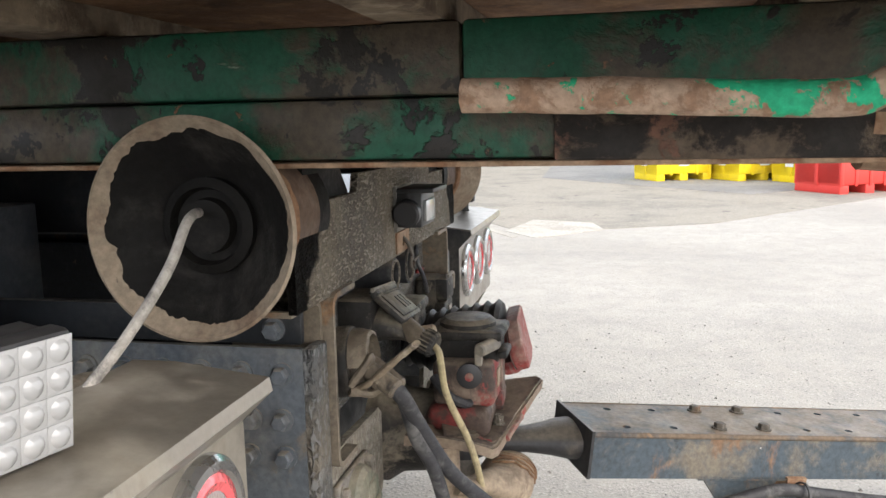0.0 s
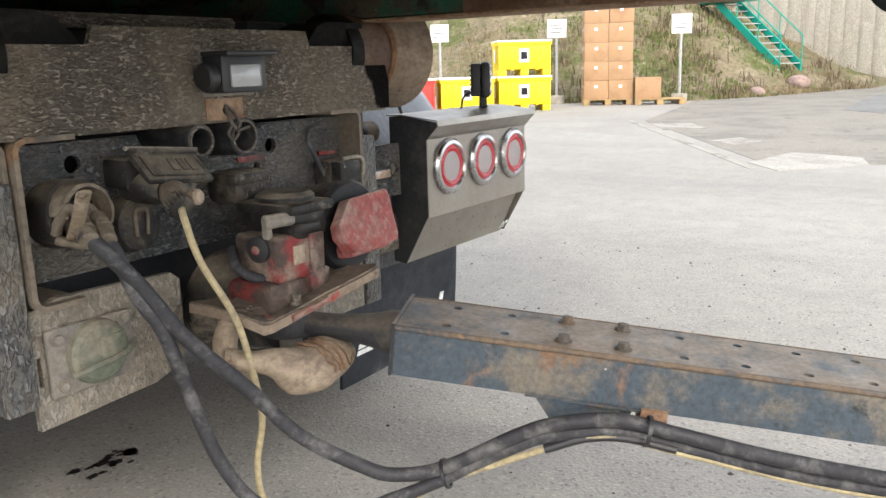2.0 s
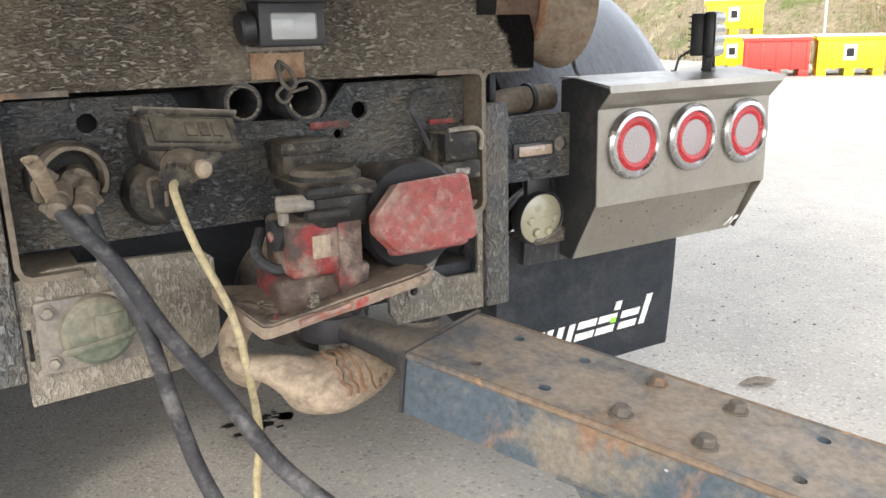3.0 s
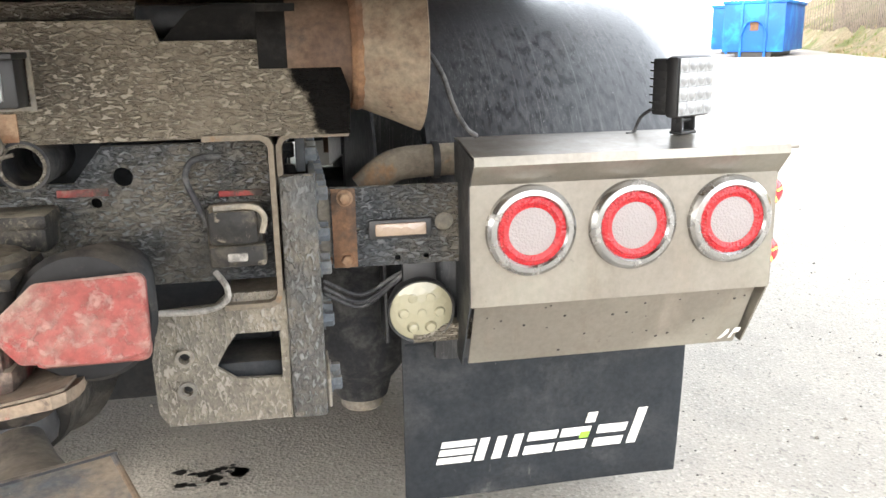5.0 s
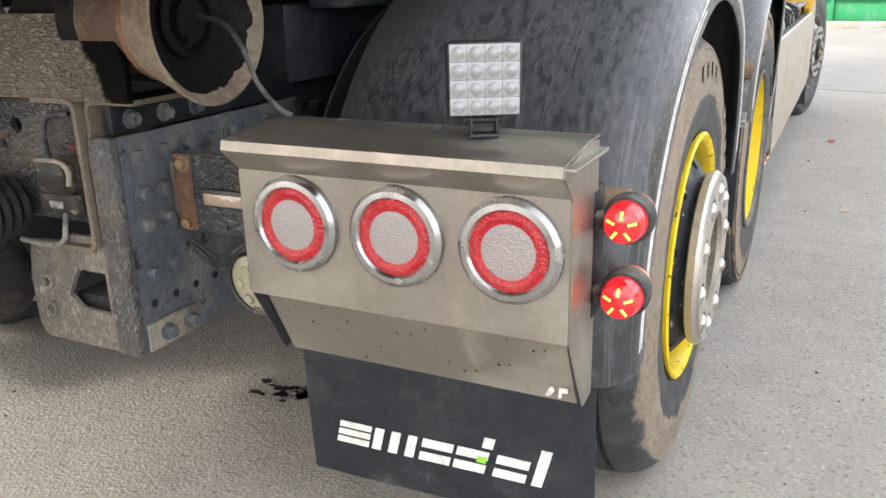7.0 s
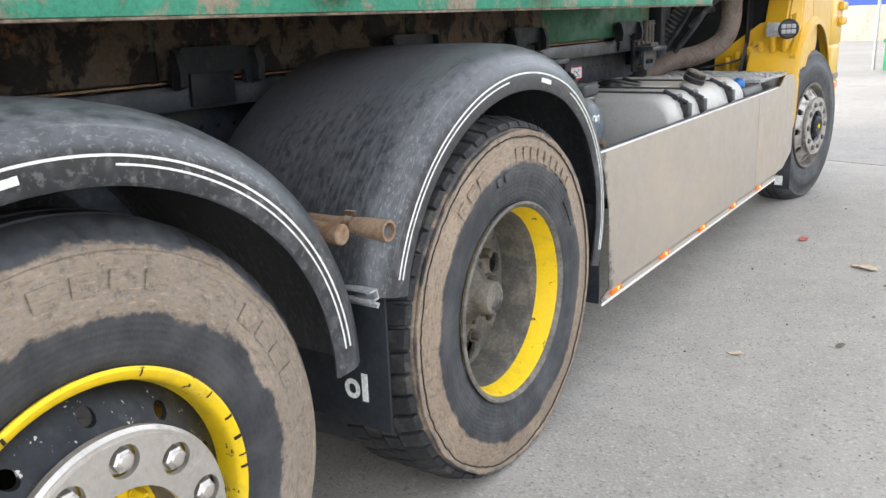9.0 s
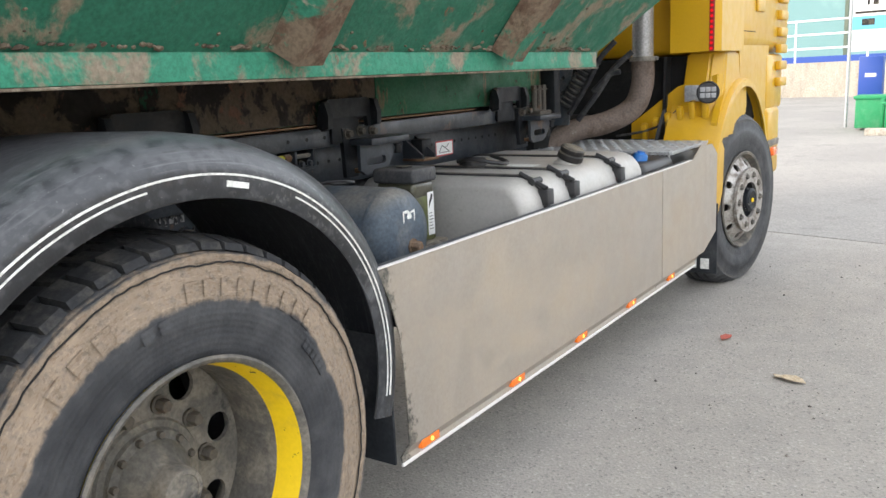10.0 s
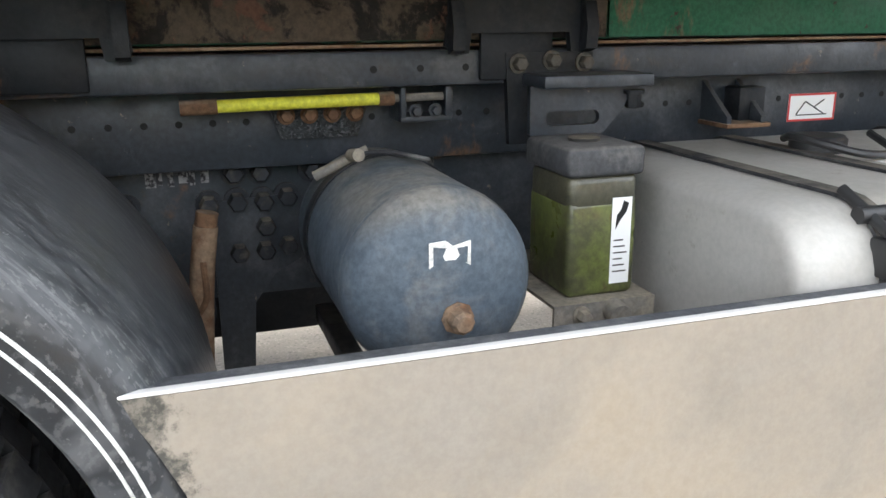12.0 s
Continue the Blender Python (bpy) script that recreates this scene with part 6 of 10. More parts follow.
# plate with a row of nuts under the cylinder
bm = plate([(3.00, 1.05), (3.19, 1.05), (3.17, 0.99), (3.02, 0.99)], "yz", 0.462, 0.478)
plate_ob = part("bolted_plate", bm, steel_wrinkled, lorry, "dusty bolted plate")
for k in range(4):
    part("hex_bolt", hexnut((0.478, 3.03 + 0.045 * k, 1.036), (1, 0, 0), 0.013, 0.018), rust_brown, plate_ob)
# bolts and holes along the rails
hole = None
for k in range(72):
    m = Matrix.Translation((0.4602, 0.6 + 0.062 * k, 1.025)) if k < 68 else Matrix.Translation((0.5852, 3.18 + 0.09 * (k - 68), 1.125))
    if hole is None:
        hole = part("rail_hole", cyl((0, 0, 0), (0.001, 0, 0), 0.0068, seg=12), dark_void, lorry, "", m)
    else:
        again(hole, lorry, m)
random.seed(5)
faint_print = weathered("faint_worn_stencil", (0.30, 0.30, 0.30), [((0.03, 0.03, 0.034), 60.0, 0.46, 0.54)], (0.5, 0.7))
bolt_dust = weathered("dusty_black_bolt", (0.022, 0.025, 0.030), [((0.085, 0.075, 0.062), 18.0, 0.48, 0.68)], (0.45, 0.75), dust=((0.24, 0.21, 0.17), 0.8))
BOLTS = [(2.928, 0.919), (2.98, 0.918), (2.876, 0.858), (2.932, 0.86), (2.984, 0.858), (3.032, 0.864), (2.667, 0.916), (2.721, 0.861), (2.737, 0.802), (3.085, 0.915), (2.929, 0.754), (2.982, 0.755), (2.985, 0.806), (3.029, 0.762)]
bolt = None
spots = BOLTS + [(2.66, 0.89), (2.72, 0.83), (2.76, 0.77), (3.36, 0.87), (3.36, 0.82), (3.12, 0.88), (2.60, 0.80), (0.55, 0.86), (0.62, 0.80), (1.35, 0.86), (1.45, 0.80), (1.55, 0.86)]
for y, z in spots:
    m = Matrix.Translation((0.396, y, z))
    if bolt is None:
        bolt = part("frame_bolt", merge(hexnut((0, 0, 0.0), (1, 0, 0), 0.0195, 0.034), cyl((0, 0, 0), (0.005, 0, 0), 0.027, seg=16)), bolt_dust, lorry, "dusty frame bolt", m)
    else:
        again(bolt, lorry, m)
for k, (w, g) in enumerate(((0.020, 0.0), (0.011, 0.004), (0.012, 0.0), (0.018, 0.006), (0.010, 0.0), (0.016, 0.004))):
    y = 2.76 + 0.021 * k
    part("stencil_bar", box(0.3965, 0.3972, y, y + w, 0.896 + g, 0.942 - g * 0.5), faint_print, lorry, "worn white stencil bar" if k == 0 else "")
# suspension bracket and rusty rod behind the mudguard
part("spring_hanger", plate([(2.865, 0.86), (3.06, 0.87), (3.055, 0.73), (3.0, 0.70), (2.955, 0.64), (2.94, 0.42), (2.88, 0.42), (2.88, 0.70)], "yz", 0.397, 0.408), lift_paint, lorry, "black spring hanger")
bm = sweep([(0.60, 2.86, 0.86), (0.60, 2.845, 0.75), (0.60, 2.83, 0.55)], 0.022, 16)
rod = part("guard_stay", bm, rust_light, lorry, "rusty round mudguard stay")
bm = sweep([(0.62, 2.85, 0.80), (0.625, 2.85, 0.73), (0.612, 2.825, 0.69), (0.58, 2.83, 0.69), (0.60, 2.86, 0.70)], 0.006, 8)
cyl((0.60, 2.86, 0.86), (0.60, 2.865, 0.885), 0.02, seg=12, bm=bm)
part("wire_tie", bm, rust_brown, rod)
part("lubrication_sign", plate([(4.225, 0.968), (4.365, 0.968), (4.365, 1.034), (4.225, 1.034)], "yz", 0.4605, 0.4616), white_sheet, lorry, "white sign with a red border")
b2 = plate([(4.225, 0.968), (4.365, 0.968), (4.365, 1.034), (4.225, 1.034)], "yz", 0.4616, 0.4621, [[(4.230, 0.973), (4.360, 0.973), (4.360, 1.029), (4.230, 1.029)]])
part("sign_border", b2, paper_red, lorry)
b2 = bmesh.new()
for k, (y0, z0, y1, z1) in enumerate(((4.25, 0.985, 4.275, 1.015), (4.275, 1.015, 4.33, 0.985), (4.25, 0.983, 4.34, 0.983), (4.30, 1.0, 4.33, 1.018))):
    sweep([(0.462, y0, z0), (0.462, y1, z1)], 0.0016, 6, b2, 1)
part("sign_drawing", b2, connector_grey, lorry)
part("stay_lug", plate([(3.27, 0.80), (3.335, 0.80), (3.345, 0.93), (3.33, 0.955), (3.285, 0.955), (3.262, 0.92)], "yz", 0.396, 0.43, [slot(3.305, 0.92, 0.03, 0.024)]), steel_wrinkled, lorry, "dusty frame lug")
for y in (3.98, 4.07):
    part("gusset", plate([(0.46, 1.075), (0.56, 1.0), (0.56, 0.985), (0.46, 0.985)], "xz", y, y + 0.012), lift_paint, lorry, "black welded gusset")
part("gusset_foot", box(0.46, 0.57, 3.975, 4.09, 0.976, 0.986, 0.002), rust_brown, lorry, "rusty foot under the gussets")
part("cable_clip", box(0.462, 0.52, 4.04, 4.11, 0.985, 1.06, 0.004), steel_black, lorry)
# Added box: cuts down the bright gap under the frame.
part("axle_link", box(-0.20, 0.20, 2.70, 3.45, 0.47, 0.72, 0.06), steel_black, lorry, "dark box added to cut the bright gap under the frame")
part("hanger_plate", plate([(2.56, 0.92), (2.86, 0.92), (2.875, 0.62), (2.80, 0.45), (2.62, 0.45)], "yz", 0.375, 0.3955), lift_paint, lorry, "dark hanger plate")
# Added dark boxes keep the lit ground behind from showing through.
part("drive_housing", box(-0.22, 0.22, 3.3, 4.2, 0.60, 0.93, 0.05), steel_black, lorry, "dark box for gearbox and drive line, added to block see-through")
part("cross_shield", box(-0.38, 0.38, 2.3, 2.7, 0.30, 0.75, 0.08), steel_black, lorry, "dark box added to block the view under the frame")

# transverse pipe ends between the wheels
tubes = [((0.70, 1.56, 0.862), (1.302, 1.556, 0.862), 0.024, 0.018), ((0.80, 1.45, 0.873), (1.262, 1.45, 0.873), 0.023, 0.0), ((0.70, 0.165, 0.80), (1.272, 0.165, 0.802), 0.024, 0.018)]
for p, q, r, hollow in tubes:
    ob = part("guard_tube", pipe(p, q, r, hollow) if hollow else cyl(p, q, r, seg=24, bevel=0.003), rust_light, lorry, "rusty mudguard support tube")
    if hollow:
        bm = lathe([(r + 0.001, -0.011), (r + 0.004, -0.011), (r + 0.004, 0.011), (r + 0.001, 0.011)], (q[0] - 0.105, p[1], p[2]), (1, 0, 0), 24)
        box(q[0] - 0.12, q[0] - 0.09, p[1] - 0.012, p[1] + 0.03, p[2] + 0.02, p[2] + 0.036, 0.003, bm)
        part("tube_clamp", bm, rust_brown, ob, "rusty clamp")
bm = strip([(1.478, 0.742), (1.503, 0.742), (1.508, 0.722), (1.478, 0.718)], "yz", 0.005, 0.75, 1.300)
strip([(1.483, 0.722), (1.508, 0.708), (1.503, 0.70)], "yz", 0.005, 0.75, 1.300, bm)
box(0.76, 0.84, 1.50, 1.55, 0.704, 0.716, 0.002, bm)
part("flap_holder", bm, galvanised, lorry, "grey aluminium flap holder")
part("mud_flap", box(0.70, 1.285, 1.545, 1.553, 0.372, 0.712, 0.002), flap_black, lorry, "black flap between the axles with white marks")
part("white_mark", box(1.205, 1.222, 1.5425, 1.5445, 0.44, 0.51, 0, None, None), white_print, lorry)
b2 = plate(slot(1.175, 0.465, 0.045, 0.05), "xz", 1.5425, 1.5445, [slot(1.175, 0.465, 0.022, 0.026)])
part("white_mark", b2, white_print, lorry)
part("mud_flap", box(0.62, 1.255, 2.795, 2.803, 0.30, 0.66, 0.002), flap_black, lorry, "short black flap in front of the drive wheel")
part("mud_flap", box(0.85, 1.27, 5.78, 5.79, 0.16, 0.56, 0.002), flap_black, lorry, "black flap behind the front wheel with white marks")
b2 = bmesh.new()
for k in range(5):
    box(0.90 + 0.07 * k, 0.948 + 0.07 * k, 5.7765, 5.779, 0.185, 0.245, 0, b2)
part("flap_marks", b2, white_print, lorry, "white block marks")

# ---- exhaust ----
bm = sweep([(0.36, 5.36, 0.80), (0.43, 5.42, 0.91), (0.54, 5.50, 0.985), (0.70, 5.61, 1.025), (0.82, 5.68, 1.10), (0.865, 5.70, 1.22), (0.868, 5.70, 1.36)], 0.062, 24)
exh = part("exhaust_pipe", bm, weathered("scorched_exhaust_steel", (0.15, 0.115, 0.095), [((0.09, 0.065, 0.05), 8.0, 0.45, 0.65), ((0.22, 0.19, 0.165), 14.0, 0.6, 0.72)], (0.6, 0.85), bump=0.1), lorry, "dusty brown exhaust elbow")
part("stack_pipe", cyl((0.868, 5.70, 1.36), (0.868, 5.70, 2.6), 0.058, seg=28), weathered("dull_stack_steel", (0.30, 0.29, 0.28), [((0.20, 0.19, 0.18), 9.0, 0.45, 0.7, (1.0, 1.0, 0.2))], (0.35, 0.55), metal=0.6, bump=0.04), exh, "dull steel exhaust stack")
bm = lathe([(0.066, -0.012), (0.072, -0.012), (0.072, 0.012), (0.066, 0.012)], (0.868, 5.70, 1.362), (0, 0, 1), 28)
box(0.925, 0.955, 5.69, 5.71, 1.352, 1.372, 0.003, bm)
part("pipe_clamp", bm, steel_grey, exh, "steel pipe clamp")

strut_blue = weathered("blue_grey_strut_paint", (0.060, 0.075, 0.092), [((0.12, 0.125, 0.13), 7.0, 0.48, 0.68), ((0.025, 0.03, 0.035), 9.0, 0.58, 0.70)], (0.5, 0.75), dust=(DUST, 0.4))
# tangle of hoses and struts behind the cab
random.seed(11)
for k in range(9):
    x = -0.3 + 0.10 * k
    bm = sweep([(x, 5.0 + 0.03 * k, 0.98), (x + 0.03, 5.15, 1.15 + 0.03 * (k % 3)), (x + 0.02 * (k % 4), 5.32, 1.34), (x - 0.03, 5.5, 1.6)], 0.016 if k % 2 else 0.022, 10)
    part("hydraulic_hose", bm, cable_black, lorry, "black hydraulic hose")
part("lift_post", box(0.40, 0.52, 4.98, 5.06, 1.0, 1.75, 0.01), steel_black, lorry, "black hook-lift post")
part("lift_post", box(0.58, 0.66, 5.02, 5.09, 1.10, 1.55, 0.01), steel_black, lorry)
bm = box(0.46, 0.66, 4.86, 4.98, 1.10, 1.13, 0.004)
for y in (4.87, 4.92, 4.97):
    cyl((0.62, y, 1.13), (0.62, y, 1.23), 0.014, seg=12, bm=bm)
    hexnut((0.62, y, 1.23), (0, 0, 1), 0.017, 0.02, bm)
part("valve_manifold", bm, nut_dark, lorry, "rusty hydraulic valve stack")

bm = bmesh.new()
prof = [(0.0, 0.0)]
for k in range(11):
    prof += [(0.040, 0.004 + 0.028 * k), (0.050, 0.010 + 0.028 * k), (0.050, 0.020 + 0.028 * k), (0.040, 0.028 + 0.028 * k)]
lathe(prof + [(0.0, 0.312)], (0.52, 5.44, 1.12), (0.52, 0.10, 0.85), 24, bm)
part("intake_hose", bm, rubber, lorry, "ribbed black air intake hose")
for k, (p, q) in enumerate((((0.56, 5.40, 1.08), (0.80, 5.47, 1.46)), ((0.62, 5.38, 1.05), (0.90, 5.46, 1.40)), ((0.70, 5.40, 1.20), (0.84, 5.44, 1.30)))):
    p, q = Vector(p), Vector(q)
    part("hydraulic_hose", sweep([p, p.lerp(q, 0.35) + Vector((0.015, 0, 0.03)), p.lerp(q, 0.7) + Vector((-0.012, 0, 0.02)), q], 0.015, 10), rubber, lorry, "black hydraulic hose")
part("cab_strut", plate([(0.448, 1.02), (0.536, 1.02), (0.562, 1.34), (0.552, 1.62), (0.462, 1.62), (0.456, 1.34)], "xz", 5.44, 5.455, [circle(0.50, 1.20, 0.012, 14), circle(0.505, 1.28, 0.012, 14)]), strut_blue, lorry, "blue-grey steel strut behind the cab")

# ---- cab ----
# Near-black stands in for the shade under and behind the cab.
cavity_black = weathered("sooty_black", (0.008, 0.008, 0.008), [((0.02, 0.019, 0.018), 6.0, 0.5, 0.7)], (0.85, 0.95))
rubber_red = plain("dark_red_plastic", (0.22, 0.012, 0.015), 0.4)
part("engine_block", box(-0.55, 0.45, 5.2, 6.6, 0.45, 1.05, 0.06), cavity_black, lorry, "engine and gearbox block, near-black in place of shade")
# Added block: shuts out light that came through beside the engine.
part("bulkhead", box(-0.9, 0.90, 6.01, 6.6, 0.35, 1.30, 0.02), cavity_black, lorry, "near-black block added to shut the gap behind the engine")
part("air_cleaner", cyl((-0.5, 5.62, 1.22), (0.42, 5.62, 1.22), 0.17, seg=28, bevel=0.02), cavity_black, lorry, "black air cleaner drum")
part("cab_mount", box(0.30, 0.44, 5.50, 5.60, 1.0, 1.9, 0.015), steel_black, lorry, "black cab mounting post")
cab = part("cab", box(-1.245, 1.245, 5.98, 7.62, 1.375, 3.3, 0.09, seg=4), yellow_paint, lorry, "yellow painted cab")
for s in (1, -1):
    # side fairing behind the door
    bm = strip([(s * 0.99, 5.80), (s * 1.20, 5.80), (s * 1.245, 5.86), (s * 1.25, 6.3)], "xy", 0.012, 1.385, 3.2)
    part("side_fairing", bm, yellow_paint, cab, "yellow air fairing")
    bm = plate([(5.95, 0.90), (6.02, 0.84), (6.00, 0.60), (5.86, 0.40), (5.74, 0.40), (5.735, 0.86), (5.86, 0.93), (5.86, 1.0), (5.92, 1.08), (6.02, 1.17), (6.25, 1.22)], "yz", s * 1.20, s * 1.235)
    fender = part("rear_fender", bm, yellow_paint, lorry, "yellow fender panel behind the front wheel")
    # leaning column between the arch and the cab
    bm = bmesh.new()
    low = [bm.verts.new((s * x, y, 1.045)) for x, y in ((1.00, 5.93), (1.15, 5.90), (1.236, 5.97), (1.236, 6.5), (1.00, 6.5))]
    high = [bm.verts.new((s * x, y, 1.385)) for x, y in ((1.02, 6.01), (1.16, 6.00), (1.228, 6.06), (1.228, 6.5), (1.02, 6.5))]
    foot = [bm.verts.new((s * x, y, 0.90)) for x, y in ((1.165, 5.94), (1.19, 5.82), (1.236, 5.82), (1.236, 6.4), (1.165, 6.4))]
    for p, q in ((foot, low), (low, high)):
        for j in range(5):
            bm.faces.new((p[j], p[(j + 1) % 5], q[(j + 1) % 5], q[j]))
    bm.faces.new(high)
    bm.faces.new(foot[::-1])
    bmesh.ops.recalc_face_normals(bm, faces=bm.faces)
    bmesh.ops.bevel(bm, geom=bm.edges[:], offset=0.012, segments=2, affect="EDGES")
    part("fender_column", bm, yellow_paint, lorry, "yellow fender column under the cab")
    # arch over the wheel
    sec = [(0.95, 0.0), (1.24, 0.0), (1.262, -0.012), (1.265, -0.05), (1.255, -0.05), (1.24, -0.02), (0.95, -0.015)]
    bm = bmesh.new()
    rings = []
    for k in range(41):
        t = radians(18 + 170 * k / 40)
        rings.append([bm.verts.new((s * x, 6.36 + math.cos(t) * (0.655 + d), 0.53 + math.sin(t) * (0.70 + d))) for x, d in sec])
    for a, b in zip(rings, rings[1:]):
        for j in range(len(sec)):
            bm.faces.new((a[j], a[(j + 1) % len(sec)], b[(j + 1) % len(sec)], b[j]))
    bm.faces.new(rings[0])
    bm.faces.new(rings[-1][::-1])
    part("wheel_arch", bm, yellow_paint, lorry, "yellow wheel arch")
    top = [(6.36 + math.cos(radians(a)) * 0.66, 0.53 + math.sin(radians(a)) * 0.705) for a in range(20, 97, 6)]
    part("door_sill_panel", plate(top + [(6.30, 1.42), (7.05, 1.42), (7.05, 0.80)], "yz", s * 1.205, s * 1.232), yellow_paint, lorry, "yellow panel above the wheel arch")
    part("arch_liner", plate([(5.95, 0.80)] + [(6.36 - math.cos(radians(a)) * 0.66, 0.53 + math.sin(radians(a)) * 0.70) for a in range(30, 161, 10)] + [(6.98, 1.2), (6.4, 1.37), (5.95, 1.37)], "yz", s * 0.9, s * 0.92), lamp_black, lorry)
    part("corner_panel", box(*sorted((s * 1.02, s * 1.25)), 6.98, 7.36, 0.55, 1.02, 0.04, seg=3), yellow_paint, lorry, "yellow bumper corner")
    part("step_side", box(*sorted((s * 1.05, s * 1.24)), 6.98, 7.45, 1.0, 1.37, 0.03), yellow_paint, lorry)
    part("corner_lamp", box(*sorted((s * 1.20, s * 1.275)), 7.10, 7.22, 0.69, 0.745, 0.008), amber_dome, lorry, "orange side indicator")
    part("grey_trim", box(*sorted((s * 1.18, s * 1.262)), 6.99, 7.30, 0.755, 0.80, 0.006), steel_grey, lorry)
    for k in range(7):
        part("air_vane", box(*sorted((s * 1.235, s * 1.275)), 7.22, 7.42, 1.15 + 0.11 * k, 1.21 + 0.11 * k, 0.01), yellow_paint, cab)
    # step well with ribs, and the rear cab mount cover
    bm = plate([(s * 0.70, 0.90), (s * 1.20, 0.90), (s * 1.20, 1.26), (s * 0.98, 1.20), (s * 0.70, 0.99)], "xz", 5.97, 6.0)
    inner_cover = part("ribbed_cover", bm, yellow_paint, lorry, "ribbed yellow inner cover")
    for k in range(6):
        a, b = sorted((s * (0.78 + 0.072 * k), s * (0.815 + 0.072 * k)))
        lean = Matrix.Translation((0, 5.955, 0.9)) @ Matrix.Rotation(radians(14), 4, "X")
        part("rib", box(a, b, -0.035, 0.012, 0.0, 0.10 + 0.032 * k, 0.010, None, lean, 2), yellow_paint, inner_cover)
    part("cover_cable", sweep([(s * 0.62, 5.93, 0.92), (s * 0.80, 5.91, 0.95), (s * 0.93, 5.90, 1.0), (s * 0.97, 5.93, 1.05), (s * 1.02, 5.98, 1.10)], 0.007, 8), cable_black, inner_cover, "thin black cable")
    for k in range(26):
        part("red_led", cyl((s * 1.215, 5.7925, 1.40 + 0.028 * k), (s * 1.215, 5.787, 1.40 + 0.028 * k), 0.0085, seg=10), red_dome, cab)
    part("led_strip_base", box(*sorted((s * 1.20, s * 1.23)), 5.7935, 5.80, 1.385, 2.15, 0.003), rubber_red, cab, "dark red lamp strip")
    part("door_handle", box(*sorted((s * 1.243, s * 1.262)), 6.62, 6.80, 1.62, 1.70, 0.01), yellow_paint, cab, "door handle")
    part("panel_gap", box(*sorted((s * 1.2435, s * 1.2465)), 6.30, 6.62, 1.497, 1.502), dark_void, cab)
    c, d = Vector((s * 1.175, 5.885, 1.165)), Vector((s * 0.30, -1.0, 0)).normalized()
    bm = cyl(c + d * -0.06, c, 0.018, seg=16)
    lathe([(0.0, -0.015), (0.050, -0.012), (0.060, 0.0), (0.062, 0.028), (0.056, 0.034), (0.052, 0.026), (0.0, 0.026)], c, d, 36, bm)
    wl = part("side_work_lamp", bm, lamp_black, lorry, "round black work lamp on a plate")
    turn = Matrix.Translation(c + d * 0.027) @ Matrix.Rotation(math.atan2(d.y, d.x) + math.pi / 2, 4, "Z")
    for i in (-1, 0, 1):
        for j in (-1, 1):
            part("lamp_cell", box(-0.0135, 0.0135, -0.004, 0.002, -0.0135, 0.0135, 0.003, None, turn @ Matrix.Translation((i * 0.0295, 0, j * 0.0165))), led_clear, wl, "clear lamp cell")
    part("lamp_plate", box(*sorted((s * 1.035, s * 1.12)), 5.912, 5.918, 1.115, 1.205, 0.002), galvanised, wl, "bare metal plate")
part("cab_underside", box(-1.2, 1.2, 6.02, 7.5, 0.95, 1.37, 0.02), cavity_black, lorry, "cab underside, near-black in place of shade")

# ---- rear end of the lorry ----
# frame cross member behind the coupling, seen through the gaps
part("rear_cross_member", box(-0.385, 0.385, 0.02, 0.20, 0.50, 0.955, 0.01), steel_black, lorry, "black rear cross member")
part("hook_arm", box(-0.16, 0.16, 0.30, 4.4, 1.02, 1.16, 0.02), steel_black, lorry, "black hook arm between the rails")
part("cross_bar", cyl((-0.30, 0.05, 1.158), (0.205, 0.05, 1.158), 0.014, seg=18), steel_dusty, lorry, "pale dusty round bar")
part("cross_bar_block", box(0.205, 0.34, 0.0, 0.12, 1.11, 1.165, 0.012), steel_black, lorry)

